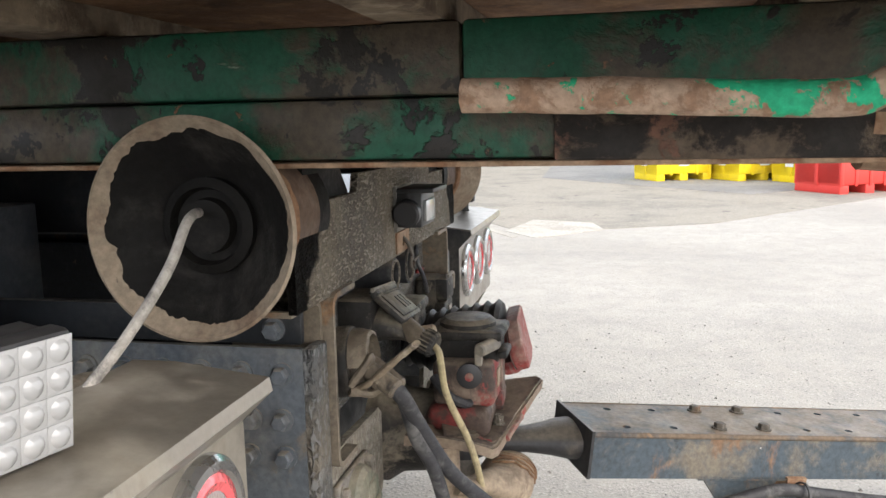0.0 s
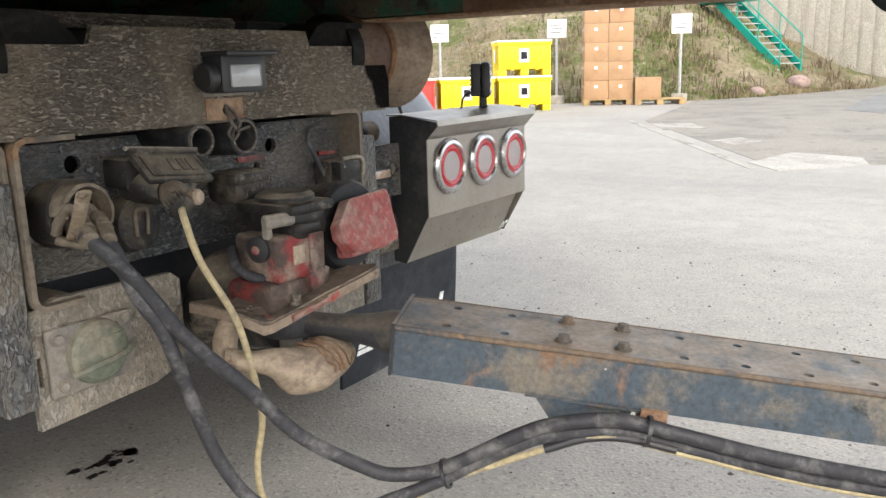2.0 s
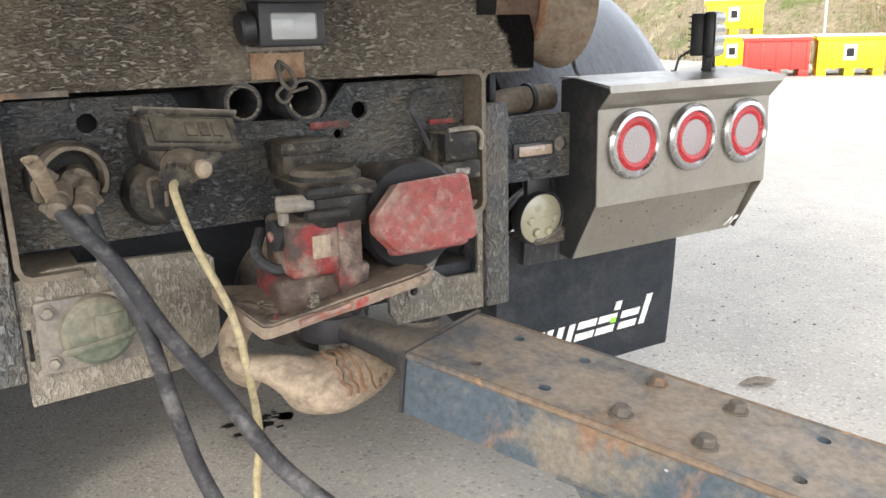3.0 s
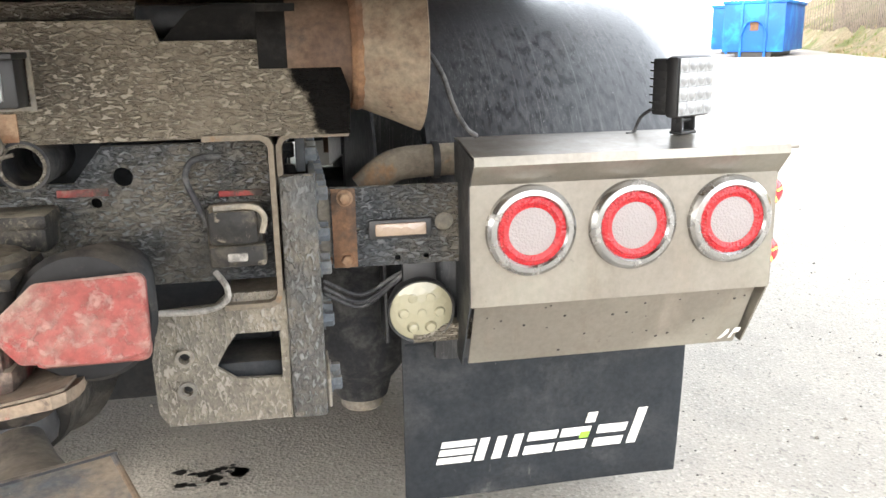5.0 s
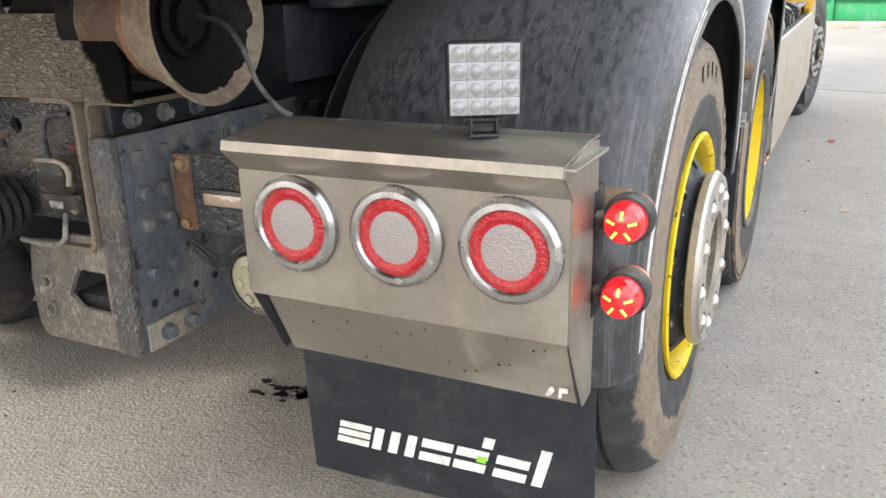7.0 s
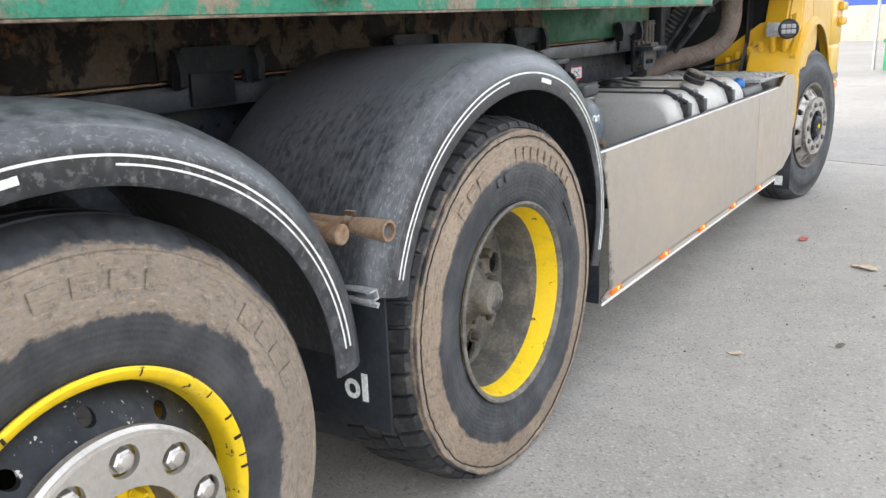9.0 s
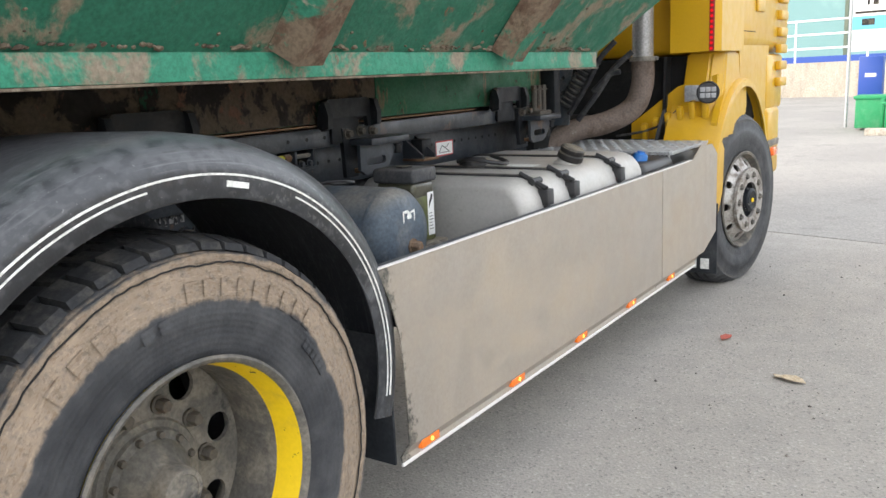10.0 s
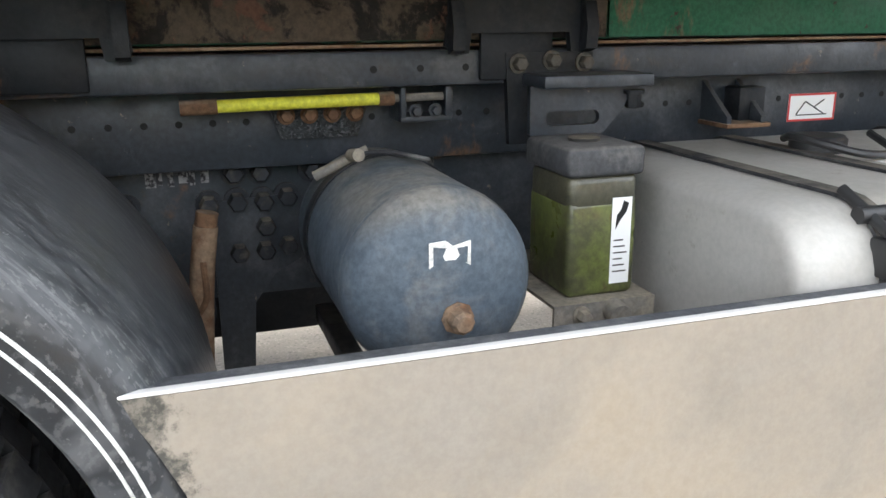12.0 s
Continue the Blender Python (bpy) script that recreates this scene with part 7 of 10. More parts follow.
rough_plate = [(-0.396, 0.733), (0.396, 0.733), (0.396, 0.955), (0.150, 0.955), (0.105, 0.900), (-0.120, 0.900), (-0.15, 0.955), (-0.396, 0.955)]
bm = plate(rough_plate, "xz", -0.072, -0.060, [circle(0.177, 0.907, 0.0155), circle(-0.277, 0.917, 0.0155), circle(0.134, 0.868, 0.009, 14)])
coupling_plate = part("coupling_plate", bm, steel_wrinkled, lorry, "wrinkled dark steel plate with round holes")
for s in (1, -1):
    bm = strip([(s * 0.305, 0.967), (s * 0.388, 0.967), (s * 0.399, 0.962), (s * 0.404, 0.952), (s * 0.404, 0.722), (s * 0.399, 0.710), (s * 0.388, 0.704), (s * 0.318, 0.704)], "xz", 0.0085, -0.132, 0.03)
    part("channel", bm, channel_dusty, lorry, "bent steel channel with a rusty edge")
    bm = strip([(s * 0.523, 0.966), (s * 0.432, 0.966), (s * 0.421, 0.961), (s * 0.4155, 0.950), (s * 0.4155, 0.90)], "xz", 0.0085, -0.116, 0.03)
    part("channel", bm, channel_dusty, lorry)
    # upright angle bar and its bolted side plate
    low = 0.508 if s > 0 else 0.550
    bm = box(*sorted((s * 0.412, s * 0.468)), -0.124, -0.104, low - 0.005, 0.906, 0.006)
    part("angle_bar", bm, steel_bar, lorry, "upright steel bar with wrinkled grey coating")
    outer = [(-0.106, low), (0.20, low), (0.24, 0.60), (0.42, 0.66), (0.42, 0.905), (-0.106, 0.905)]
    window = [slot(0.06, 0.775, 0.075, 0.13)]
    side = part("side_plate", plate(outer, "yz", s * 0.458, s * 0.468, window), steel_blue, lorry, "black bolted side plate")
    a, b = sorted((s * 0.468, s * 0.476))
    part("rust_strip", roughen(box(a, b, -0.104, 0.20 if s < 0 else 0.03, low, low + 0.054, 0.004), 0.001, 0.03), rust_brown if s < 0 else steel_grey, side, "rusty lower strip" if s < 0 else "dusty lower strip")
    part("upper_channel", box(*sorted((s * 0.440, s * 0.455)), -0.10, 0.42, 0.907, 0.962, 0.003), steel_black, side)
    bolt = None
    spots = [(-0.075 + 0.062 * k, 0.868) for k in range(8)] + [(-0.072, 0.80), (-0.025, 0.80), (-0.075, 0.745), (-0.02, 0.745), (-0.075, 0.655), (-0.02, 0.655), (0.045, 0.655), (0.12, 0.70), (0.14, 0.80), (-0.06, low + 0.027), (0.0, low + 0.027), *(((0.06, low + 0.027), (0.12, low + 0.027)) if s < 0 else ()), (-0.06, 0.93), (0.02, 0.93), (0.1, 0.93)]
    for k, (y, z) in enumerate(spots):
        x = 0.476 if z < low + 0.05 else (0.455 if z > 0.91 else 0.468)
        m = Matrix.Translation((s * x, y, z)) @ (Matrix.Rotation(math.pi, 4, "Z") if s < 0 else Matrix())
        if bolt is None:
            b2 = bmesh.new()
            hexnut((0, 0, 0), (1, 0, 0), 0.0125, 0.016, b2)
            bolt = part("plate_bolt", b2, steel_blue, side, "dusty bolt", m)
        else:
            again(bolt, side, m)
    for k in range(4):
        part("bolt_hole", cyl((s * 0.4681, -0.075 + 0.055 * k, 0.595), (s * 0.4690, -0.075 + 0.055 * k, 0.595), 0.008, seg=14), dark_void, side)
    bm = box(*sorted((s * 0.468, s * 0.505)), 0.02, 0.10, 0.72, 0.845, 0.008)
    part("arm_socket", bm, rust_brown, side, "rusty arm socket")

    # arm that carries the lamp housing
    bm = plate([(0.492, 0.723), (0.725, 0.723), (0.725, 0.862), (0.492, 0.864)] if s > 0 else [(-0.725, 0.723), (-0.492, 0.723), (-0.492, 0.864), (-0.725, 0.862)], "xz", -0.010, -0.002, [circle(s * 0.605, 0.735, 0.0055, 12), circle(s * 0.655, 0.736, 0.0055, 12), circle(s * 0.688, 0.795, 0.017, 18), slot(s * 0.535, 0.79, 0.012, 0.006, 4)])
    arm = part("lamp_arm", bm, steel_wrinkled, lorry, "dark bracket plate with rust along one edge")
    a, b = sorted((s * 0.494, s * 0.535))
    part("rust_edge", roughen(box(a, b, -0.0125, -0.010, 0.724, 0.862, 0.001), 0.0006, 0.02), rust_brown, arm, "rusted edge")
    for z in (0.738, 0.846):
        part("arm_bolt", hexnut((s * 0.517, -0.0125, z), (0, -1, 0), 0.0105, 0.010), rust_light, arm, "rusty bolt")
    lamp = part("amber_strip_lamp", box(*sorted((s * 0.555, s * 0.665)), -0.020, -0.010, 0.772, 0.806, 0.004), lamp_black, arm, "small strip lamp in a dark frame")
    part("strip_lens", box(*sorted((s * 0.566, s * 0.654)), -0.025, -0.0202, 0.778, 0.800, 0.003), amber_off, lamp, "pale amber lens")
    part("arm_tube", box(*sorted((s * 0.47, s * 0.74)), 0.0, 0.045, 0.74, 0.845, 0.006), steel_grey, arm)
    # round fog lamp under it
    c = Vector((s * 0.645, 0.02, 0.632))
    bm = lathe([(0.0, 0.05), (0.035, 0.045), (0.055, 0.02), (0.060, 0.0), (0.062, -0.018), (0.060, -0.022), (0.057, -0.020)], c, (0, 1, 0.1), 40)
    box(c.x - 0.03, c.x + 0.03, 0.012, 0.03, 0.680, 0.722, 0.003, bm)
    fog = part("rear_fog_lamp", bm, lamp_black, lorry, "round black reversing lamp with cream glass")
    part("lamp_glass", lathe([(0.0575, -0.016), (0.04, -0.024), (0.015, -0.027), (0.0, -0.028)], c, (0, 1, 0.1), 40), fog_lens, fog, "cream lamp glass")
    for k in range(7):
        t = 2 * math.pi * k / 6
        rr = 0.032 if k < 6 else 0.0
        part("led_cell", lathe([(0.0115, -0.022), (0.008, -0.0285), (0.0, -0.0305)], c + Vector((rr * math.cos(t), 0, rr * math.sin(t))), (0, 1, 0.1), 14), fog_lens, fog)
    part("flap_bracket", strip([(0.035, 0.60), (0.005, 0.60), (0.005, 0.572), (0.145, 0.568)], "yz", 0.004, s * 0.63, s * 0.74), steel_dusty, lorry, "pale folded flap bracket")
    # lamp cable out of the hollow roller
    line = [(0.60, -0.03, 1.10), (0.655, -0.03, 1.088), (0.685, -0.025, 1.05), (0.705, -0.02, 0.995), (0.73, -0.005, 0.955), (0.75, 0.005, 0.94)]
    bm = sweep(line, 0.0045, 10) if s > 0 else sweep([(s * 0.545, -0.028, 1.10), (s * 0.60, -0.035, 1.112), (s * 0.645, -0.042, 1.104), (s * 0.69, -0.040, 1.055), (s * 0.76, -0.028, 0.995), (s * 0.815, -0.010, 0.95), (s * 0.835, 0.0, 0.938)], 0.0062 if s < 0 else 0.0045, 10)
    part("lamp_cable", bm, cable_white if s < 0 else cable_black, lorry, "dirty white cable conduit hanging from the roller" if s < 0 else "thin black lamp cable")
    # suspension bellows behind
    bm = lathe([(0.0, 0.30), (0.06, 0.30), (0.07, 0.34), (0.115, 0.40), (0.125, 0.48), (0.118, 0.56), (0.125, 0.62), (0.12, 0.72), (0.09, 0.76), (0.0, 0.76)], (s * 0.56, 0.42, 0), (0, 0, 1), 36)
    part("air_bellows", bm, rubber, lorry, "black rubber suspension bellows")
    bm = cyl((s * 0.56, 0.42, 0.27), (s * 0.56, 0.42, 0.305), 0.05, seg=20, bevel=0.005)
    part("bellows_foot", bm, steel_grey, lorry)
    part("stub_pipe", sweep([(s * 0.560, 0.12, 0.835), (s * 0.595, 0.12, 0.866), (s * 0.64, 0.12, 0.882), (s * 0.76, 0.12, 0.886)], 0.030, 18), channel_dusty, lorry, "dusty pipe behind the bracket")
    part("pipe_clip", lathe([(0.031, -0.006), (0.035, -0.006), (0.035, 0.006), (0.031, 0.006)], (s * 0.695, 0.12, 0.885), (1, 0, 0), 20, None, True), lamp_black, lorry)
    for k, sag in enumerate((0.030, 0.044, 0.052)):
        part("arm_wire", sweep([(s * 0.475, 0.03, 0.690 - 0.012 * k), (s * 0.54, 0.03, 0.690 - sag), (s * 0.60, 0.03, 0.708 - sag * 0.6), (s * 0.66, 0.028, 0.722)], 0.0035, 8), cable_black, lorry, "thin black lamp wire")
    part("brake_cylinder", cyl((s * 0.62, 0.55, 0.42), (s * 0.62, 0.80, 0.45), 0.06, seg=24, bevel=0.01), steel_black, lorry)

# marks on the flaps: plain sheared shapes
def sheared(outline, x, z, w, h, y, lean=0.28, holes=()):
    put = lambda p: (x + p[0] * w + lean * p[1] * h, z + p[1] * h)  # noqa: E731
    return plate([put(p) for p in outline], "xz", y, y + 0.0016, [[put(p) for p in hole] for hole in holes])


BAR = [(0, 0), (1, 0), (1, 1), (0, 1)]
for s in (1, -1):
    base = 0.690 if s > 0 else -1.165
    yf = {0: 0.156}
    marks = ((BAR, 0.0, 0.074, 0.014, ()), (BAR, 0.005, 0.074, 0.014, 0.019), (BAR, 0.010, 0.074, 0.014, 0.038), (BAR, 0.082, 0.020, 0.052, ()), (BAR, 0.119, 0.020, 0.052, ()), (BAR, 0.156, 0.020, 0.052, ()), (BAR, 0.188, 0.066, 0.020, ()), (BAR, 0.197, 0.066, 0.020, 0.032), (BAR, 0.262, 0.066, 0.020, ()), (BAR, 0.271, 0.066, 0.020, 0.032), (BAR, 0.327, 0.022, 0.024, 0.061), (BAR, 0.345, 0.066, 0.020, ()), (BAR, 0.354, 0.066, 0.020, 0.032), (BAR, 0.424, 0.021, 0.085, ()))
    for shape, dx, w, h, holes in marks:
        rise = holes if isinstance(holes, float) else 0.0
        bm = sheared(shape, base + dx, 0.236 + rise, w, h, 0.1445, 0.28, () if isinstance(holes, float) else holes)
        for v in bm.verts:
            t = (0.56 - v.co.z) / 0.382
            v.co.y += 0.02 * t * t + 0.006 * math.sin(v.co.x * 7) * t
        part("white_mark", bm, white_print, flap[s], "plain white printed shape")
    bm = sheared(BAR, base + 0.314, 0.262, 0.020, 0.014, 0.1440, 0.28)
    for v in bm.verts:
        t = (0.56 - v.co.z) / 0.382
        v.co.y += 0.02 * t * t + 0.006 * math.sin(v.co.x * 7) * t - 0.0012
    part("lime_mark", bm, lime_print, flap[s], "small lime green square")
    part("edge_rib", box(*sorted((s * 0.630, s * 1.23)), 0.1455, 0.148, 0.508, 0.513, 0.001), flap_black, flap[s])
    # maker's mark on the housing: two small white strokes
    if s > 0:
        bm = plate([(1.205, 0.543), (1.212, 0.543), (1.222, 0.556), (1.222, 0.566), (1.217, 0.566)], "xz", -0.0325, -0.0315)
        merge(bm, plate([(1.226, 0.543), (1.231, 0.543), (1.234, 0.556), (1.243, 0.557), (1.245, 0.567), (1.232, 0.568)], "xz", -0.0325, -0.0315))
        for v in bm.verts:
            v.co.y += -(v.co.z - 0.543) * 0.56 + 0.0
        part("makers_mark", bm, white_print, housing[s], "small white mark")
        random.seed(3)
        for k in range(26):
            x, z = random.uniform(0.74, 1.24), random.uniform(0.545, 0.655)
            y = -0.0235 - (z - 0.530) * 0.559
            part("dirt_spot", lathe([(0.0, 0.001), (random.uniform(0.0012, 0.003), 0.0)], (x, y, z), (0, -0.87, -0.5), 8), dark_void, housing[s])


def work_lamp(s, x, y, yaw, z=0.935, lean=0):
    """A square lamp with sixteen cells on a small foot."""
    foot_m = Matrix.Translation((x, y, z)) @ Matrix.Rotation(radians(yaw), 4, "Z")
    m = foot_m @ Matrix.Translation((0, 0, 0.024)) @ Matrix.Rotation(radians(lean), 4, "X") @ Matrix.Translation((0, 0, -0.024))
    bm = box(-0.052, 0.052, -0.014, 0.012, 0.030, 0.134, 0.008, None, m)
    box(-0.046, 0.046, 0.012, 0.042, 0.034, 0.130, 0.004, bm, m)
    lamp = part("work_lamp", bm, lamp_black, lorry, "square black work lamp with clear cells")
    for k in range(7):
        part("cooling_fin", box(-0.047, 0.047, 0.014, 0.046, 0.040 + 0.0135 * k, 0.043 + 0.0135 * k, 0, None, m), lamp_black, lamp)
    cell = None
    for i in range(4):
        for j in range(4):
            px, pz = -0.036 + 0.024 * i, 0.046 + 0.024 * j
            q = m @ Matrix.Translation((px, -0.0145, pz))
            if cell is None:
                b2 = box(-0.0119, 0.0119, -0.0015, 0.0, -0.0119, 0.0119, 0.0006)
                lathe([(0.0095, 0.0015), (0.006, 0.0045), (0.0, 0.0055)], (0, 0, 0), (0, -1, 0), 12, b2)
                cell = part("led_cell", b2, led_clear, lamp, "clear lamp cell", q)
            else:
                again(cell, lamp, q)
    bm = box(-0.022, 0.022, -0.006, 0.02, 0.0, 0.006, 0.002, None, foot_m)
    for dx in (-0.02, 0.016):
        box(dx, dx + 0.004, -0.004, 0.018, 0.004, 0.040, 0.001, bm, foot_m)
    cyl(m @ Vector((-0.026, 0.007, 0.024)), m @ Vector((0.026, 0.007, 0.024)), 0.005, seg=10, bm=bm)
    part("lamp_foot", bm, lamp_black, lamp)
    a = m @ Vector((-0.02, 0.04, 0.05))
    part("lamp_lead", sweep([a, a + Vector((-0.03 * s, 0.012, -0.02)), a + Vector((-0.045 * s, 0.01, -0.047)), a + Vector((-0.06 * s, 0.006, -0.05))], 0.003, 8), cable_black, lamp)


work_lamp(1, 1.113, -0.045, 29)
work_lamp(-1, -1.005, -0.080, -14, 0.928, 6)

# double-faced lamps on rubber arms
for s in (1, -1):
    for z in (0.816, 0.702):
        c = Vector((s * 1.305, 0.035, z))
        bm = lathe([(0.026, -0.020), (0.035, -0.018), (0.037, -0.008), (0.037, 0.008), (0.035, 0.018), (0.026, 0.020)], c, (0, 1, 0), 36, None, True)
        sweep([(s * 1.256, 0.012, z - 0.004), (s * 1.275, 0.03, z - 0.003), c - Vector((s * 0.02, 0, 0))], 0.014, 12, bm)
        lampb = part("side_lamp", bm, rubber, lorry, "rubber-armed side lamp, red behind and orange in front")
        part("red_glass", lathe([(0.031, -0.016), (0.030, -0.030), (0.026, -0.044), (0.016, -0.050), (0.0, -0.052)], c, (0, 1, 0), 32), red_dome, lampb, "red domed glass")
        part("orange_glass", lathe([(0.029, 0.016), (0.029, 0.040), (0.023, 0.052), (0.0, 0.056)], c, (0, 1, 0), 32), amber_dome, lampb, "orange domed glass")
        for k in range(5):
            t = 2 * math.pi * k / 5 + 0.3
            q = c + Vector((0.010 * math.cos(t), -0.0515, 0.010 * math.sin(t)))
            part("filament", cyl(q, q + Vector((0.012 * math.cos(t), 0.004, 0.012 * math.sin(t))), 0.0022, seg=6), glow_dot, lampb)
    part("lamp_bracket", box(*sorted((s * 1.245, s * 1.262)), 0.0, 0.06, 0.66, 0.86, 0.004), steel_black, lorry)

# lower plates
steel_crackle = weathered("dusty_crackled_steel", (0.135, 0.122, 0.10), [((0.21, 0.185, 0.145), 6.0, 0.42, 0.65), ((0.05, 0.05, 0.05), 6.0, 0.64, 0.72)], (0.6, 0.85), bump=0.3, relief=(140.0, (1.1, 1.0, 0.6), 0.6), dust=(DUST, 0.7))
bm = plate([(0.20, 0.53), (0.215, 0.505), (0.41, 0.503), (0.411, 0.722), (0.32, 0.722), (0.30, 0.705), (0.215, 0.70), (0.198, 0.62)], "xz", -0.114, -0.104, [circle(0.247, 0.622, 0.0085, 12), circle(0.249, 0.567, 0.0085, 12), [(0.295, 0.60), (0.325, 0.578), (0.41 - 0.012, 0.575), (0.41 - 0.012, 0.655), (0.33, 0.655), (0.312, 0.63)]])
part("lower_bracket", bm, steel_crackle, lorry, "dusty steel bracket with an opening")
for z in (0.622, 0.567):
    part("bracket_boss", pipe((0.248, -0.114, z), (0.248, -0.122, z), 0.0145, 0.009, 18), steel_grey, lorry)
part("bracket_inside", box(0.285, 0.40, -0.095, 0.02, 0.565, 0.60, 0.01), steel_black, lorry)
bm = plate([(-0.411, 0.503), (-0.19, 0.512), (-0.135, 0.53), (-0.118, 0.56), (-0.118, 0.69), (-0.135, 0.705), (-0.30, 0.712), (-0.36, 0.712), (-0.411, 0.70)], "xz", -0.112, -0.098, [[(-0.405, 0.575), (-0.398, 0.575), (-0.398, 0.625), (-0.405, 0.625)]])
lowl = part("lower_bracket", bm, steel_crackle, lorry, "dusty grey bracket under the air connections")
part("valve_plate", box(-0.392, -0.235, -0.124, -0.113, 0.553, 0.667, 0.004), steel_grey, lowl, "small steel plate")
bm = lathe([(0.055, 0.0), (0.053, 0.012), (0.045, 0.020), (0.02, 0.023), (0.0, 0.023)], (-0.308, -0.124, 0.612), (0, -1, 0), 36)
sweep([(-0.36, -0.136, 0.585), (-0.34, -0.15, 0.592), (-0.28, -0.152, 0.600), (-0.25, -0.138, 0.606)], 0.006, 8, bm)
box(-0.315, -0.265, -0.150, -0.138, 0.600, 0.640, 0.006, bm)
part("green_cover", bm, weathered("grey_green_cover", (0.10, 0.115, 0.085), [((0.17, 0.16, 0.12), 12.0, 0.42, 0.65)], (0.5, 0.8), dust=(DUST, 0.6)), lowl, "grey-green round drain cover")
for x, z in ((-0.375, 0.57), (-0.375, 0.65), (-0.252, 0.655)):
    part("cover_bolt", hexnut((x, -0.124, z), (0, -1, 0), 0.009, 0.009), steel_grey, lowl)

# number-plate lamp with its shackle
dim_window = lens("dull_lamp_window", (0.33, 0.34, 0.335), 0.0, rough=0.3, facets=40.0)
bm = box(-0.034, 0.076, -0.178, -0.126, 1.022, 1.092, 0.006)
cyl((-0.058, -0.152, 1.050), (-0.034, -0.152, 1.052), 0.026, seg=24, bm=bm, bevel=0.004)
box(-0.040, 0.082, -0.202, -0.130, 1.088, 1.097, 0.003, bm)
lic = part("plate_lamp", bm, lamp_black, lorry, "black number-plate lamp on the cross beam")
part("lamp_glass", box(-0.016, 0.058, -0.1815, -0.1785, 1.032, 1.072, 0.004), dim_window, lic, "clear lamp window")
part("bracket_frame", plate([(-0.042, 1.016), (0.084, 1.016), (0.084, 1.100), (-0.042, 1.100)], "xz", -0.131, -0.1255, [[(-0.036, 1.022), (0.078, 1.022), (0.078, 1.094), (-0.036, 1.094)]]), steel_grey, lic)
part("rust_tab", plate([(-0.035, 0.972), (0.055, 0.972), (0.055, 1.012), (-0.035, 1.012)], "xz", -0.129, -0.1255, [circle(0.012, 0.99, 0.009, 14)]), rust_light, lorry, "rusty tab with a hole")
bm = sweep([(0.012, -0.127, 0.999), (0.006, -0.140, 0.985), (0.010, -0.145, 0.965), (0.024, -0.142, 0.955), (0.034, -0.140, 0.965), (0.026, -0.135, 0.985), (0.014, -0.128, 0.998)], 0.0035, 8)
sweep([(0.012, -0.144, 0.962), (-0.002, -0.146, 0.948), (0.008, -0.148, 0.935), (0.024, -0.146, 0.946)], 0.003, 8, bm)
sweep([(0.02, -0.146, 0.950), (0.05, -0.148, 0.957)], 0.003, 8, bm, 2)
part("shackle", bm, nut_dark, lorry, "small steel shackle and chain")
for x, r in ((-0.052, 0.031), (0.054, 0.037)):
    ob = part("pipe_stub", pipe((x, 0.02, 0.937), (x, -0.128, 0.937), r, r * 0.76, 32), rubber, lorry, "short dark pipe end")
    part("pipe_lip", pipe((x, -0.128, 0.937), (x, -0.131, 0.937), r * 0.88, r * 0.76, 32), steel_dusty, ob)

claw_tan = weathered("dusty_brown_casting", (0.125, 0.102, 0.076), [((0.20, 0.168, 0.125), 14.0, 0.46, 0.62), ((0.035, 0.03, 0.026), 11.0, 0.56, 0.68)], (0.5, 0.85), bump=0.5, bump_scale=60.0)
lever_tan = weathered("scraped_tan_lever", (0.21, 0.165, 0.115), [((0.31, 0.26, 0.20), 18.0, 0.50, 0.64), ((0.06, 0.05, 0.042), 14.0, 0.58, 0.68)], (0.5, 0.8), bump=0.3)
# electric socket box with its lid, and the plug of the yellow cable
sock = part("trailer_socket", box(-0.222, -0.105, -0.132, -0.056, 0.868, 0.922, 0.010), connector_grey, lorry, "dusty black trailer socket with a hinged lid")
tilt = Matrix.Translation((-0.145, -0.157, 0.905)) @ Matrix.Rotation(radians(8), 4, "Y") @ Matrix.Rotation(radians(40), 4, "X") @ Matrix.Rotation(radians(3), 4, "Z")
bm = box(-0.072, 0.072, -0.038, 0.036, -0.010, 0.002, 0.005, None, tilt)
box(-0.074, 0.074, 0.026, 0.040, -0.006, 0.007, 0.004, bm, tilt)
box(-0.060, 0.058, -0.030, 0.022, 0.000, 0.005, 0.004, bm, tilt)
lid = part("socket_lid", bm, connector_grey, sock, "black hinged lid")
for k in range(3):
    part("raised_mark", box(-0.010 + 0.020 * k, 0.004 + 0.020 * k, -0.018, 0.010, 0.0045, 0.0068, 0.0, None, tilt), cast_black, lid)
part("hinge_pin", cyl(tilt @ Vector((-0.078, 0.037, 0.004)), tilt @ Vector((0.078, 0.037, 0.004)), 0.004, seg=10), steel_grey, lid)


def cast_run(run, around=20):
    """A cast body of oval sections (centre, half width, half height) lined up towards the viewer's side."""
    b = bmesh.new()
    rings = [[b.verts.new(Vector(c) + Vector((w * math.cos(t), 0.28 * h * math.sin(t), h * math.sin(t)))) for t in (2 * math.pi * k / around for k in range(around))] for c, w, h in run]
    for p, q in zip(rings, rings[1:]):
        for k in range(around):
            b.faces.new((p[k], p[(k + 1) % around], q[(k + 1) % around], q[k]))
    b.faces.new(rings[0][::-1])
    b.faces.new(rings[-1])
    return roughen(b, 0.002, 0.02)


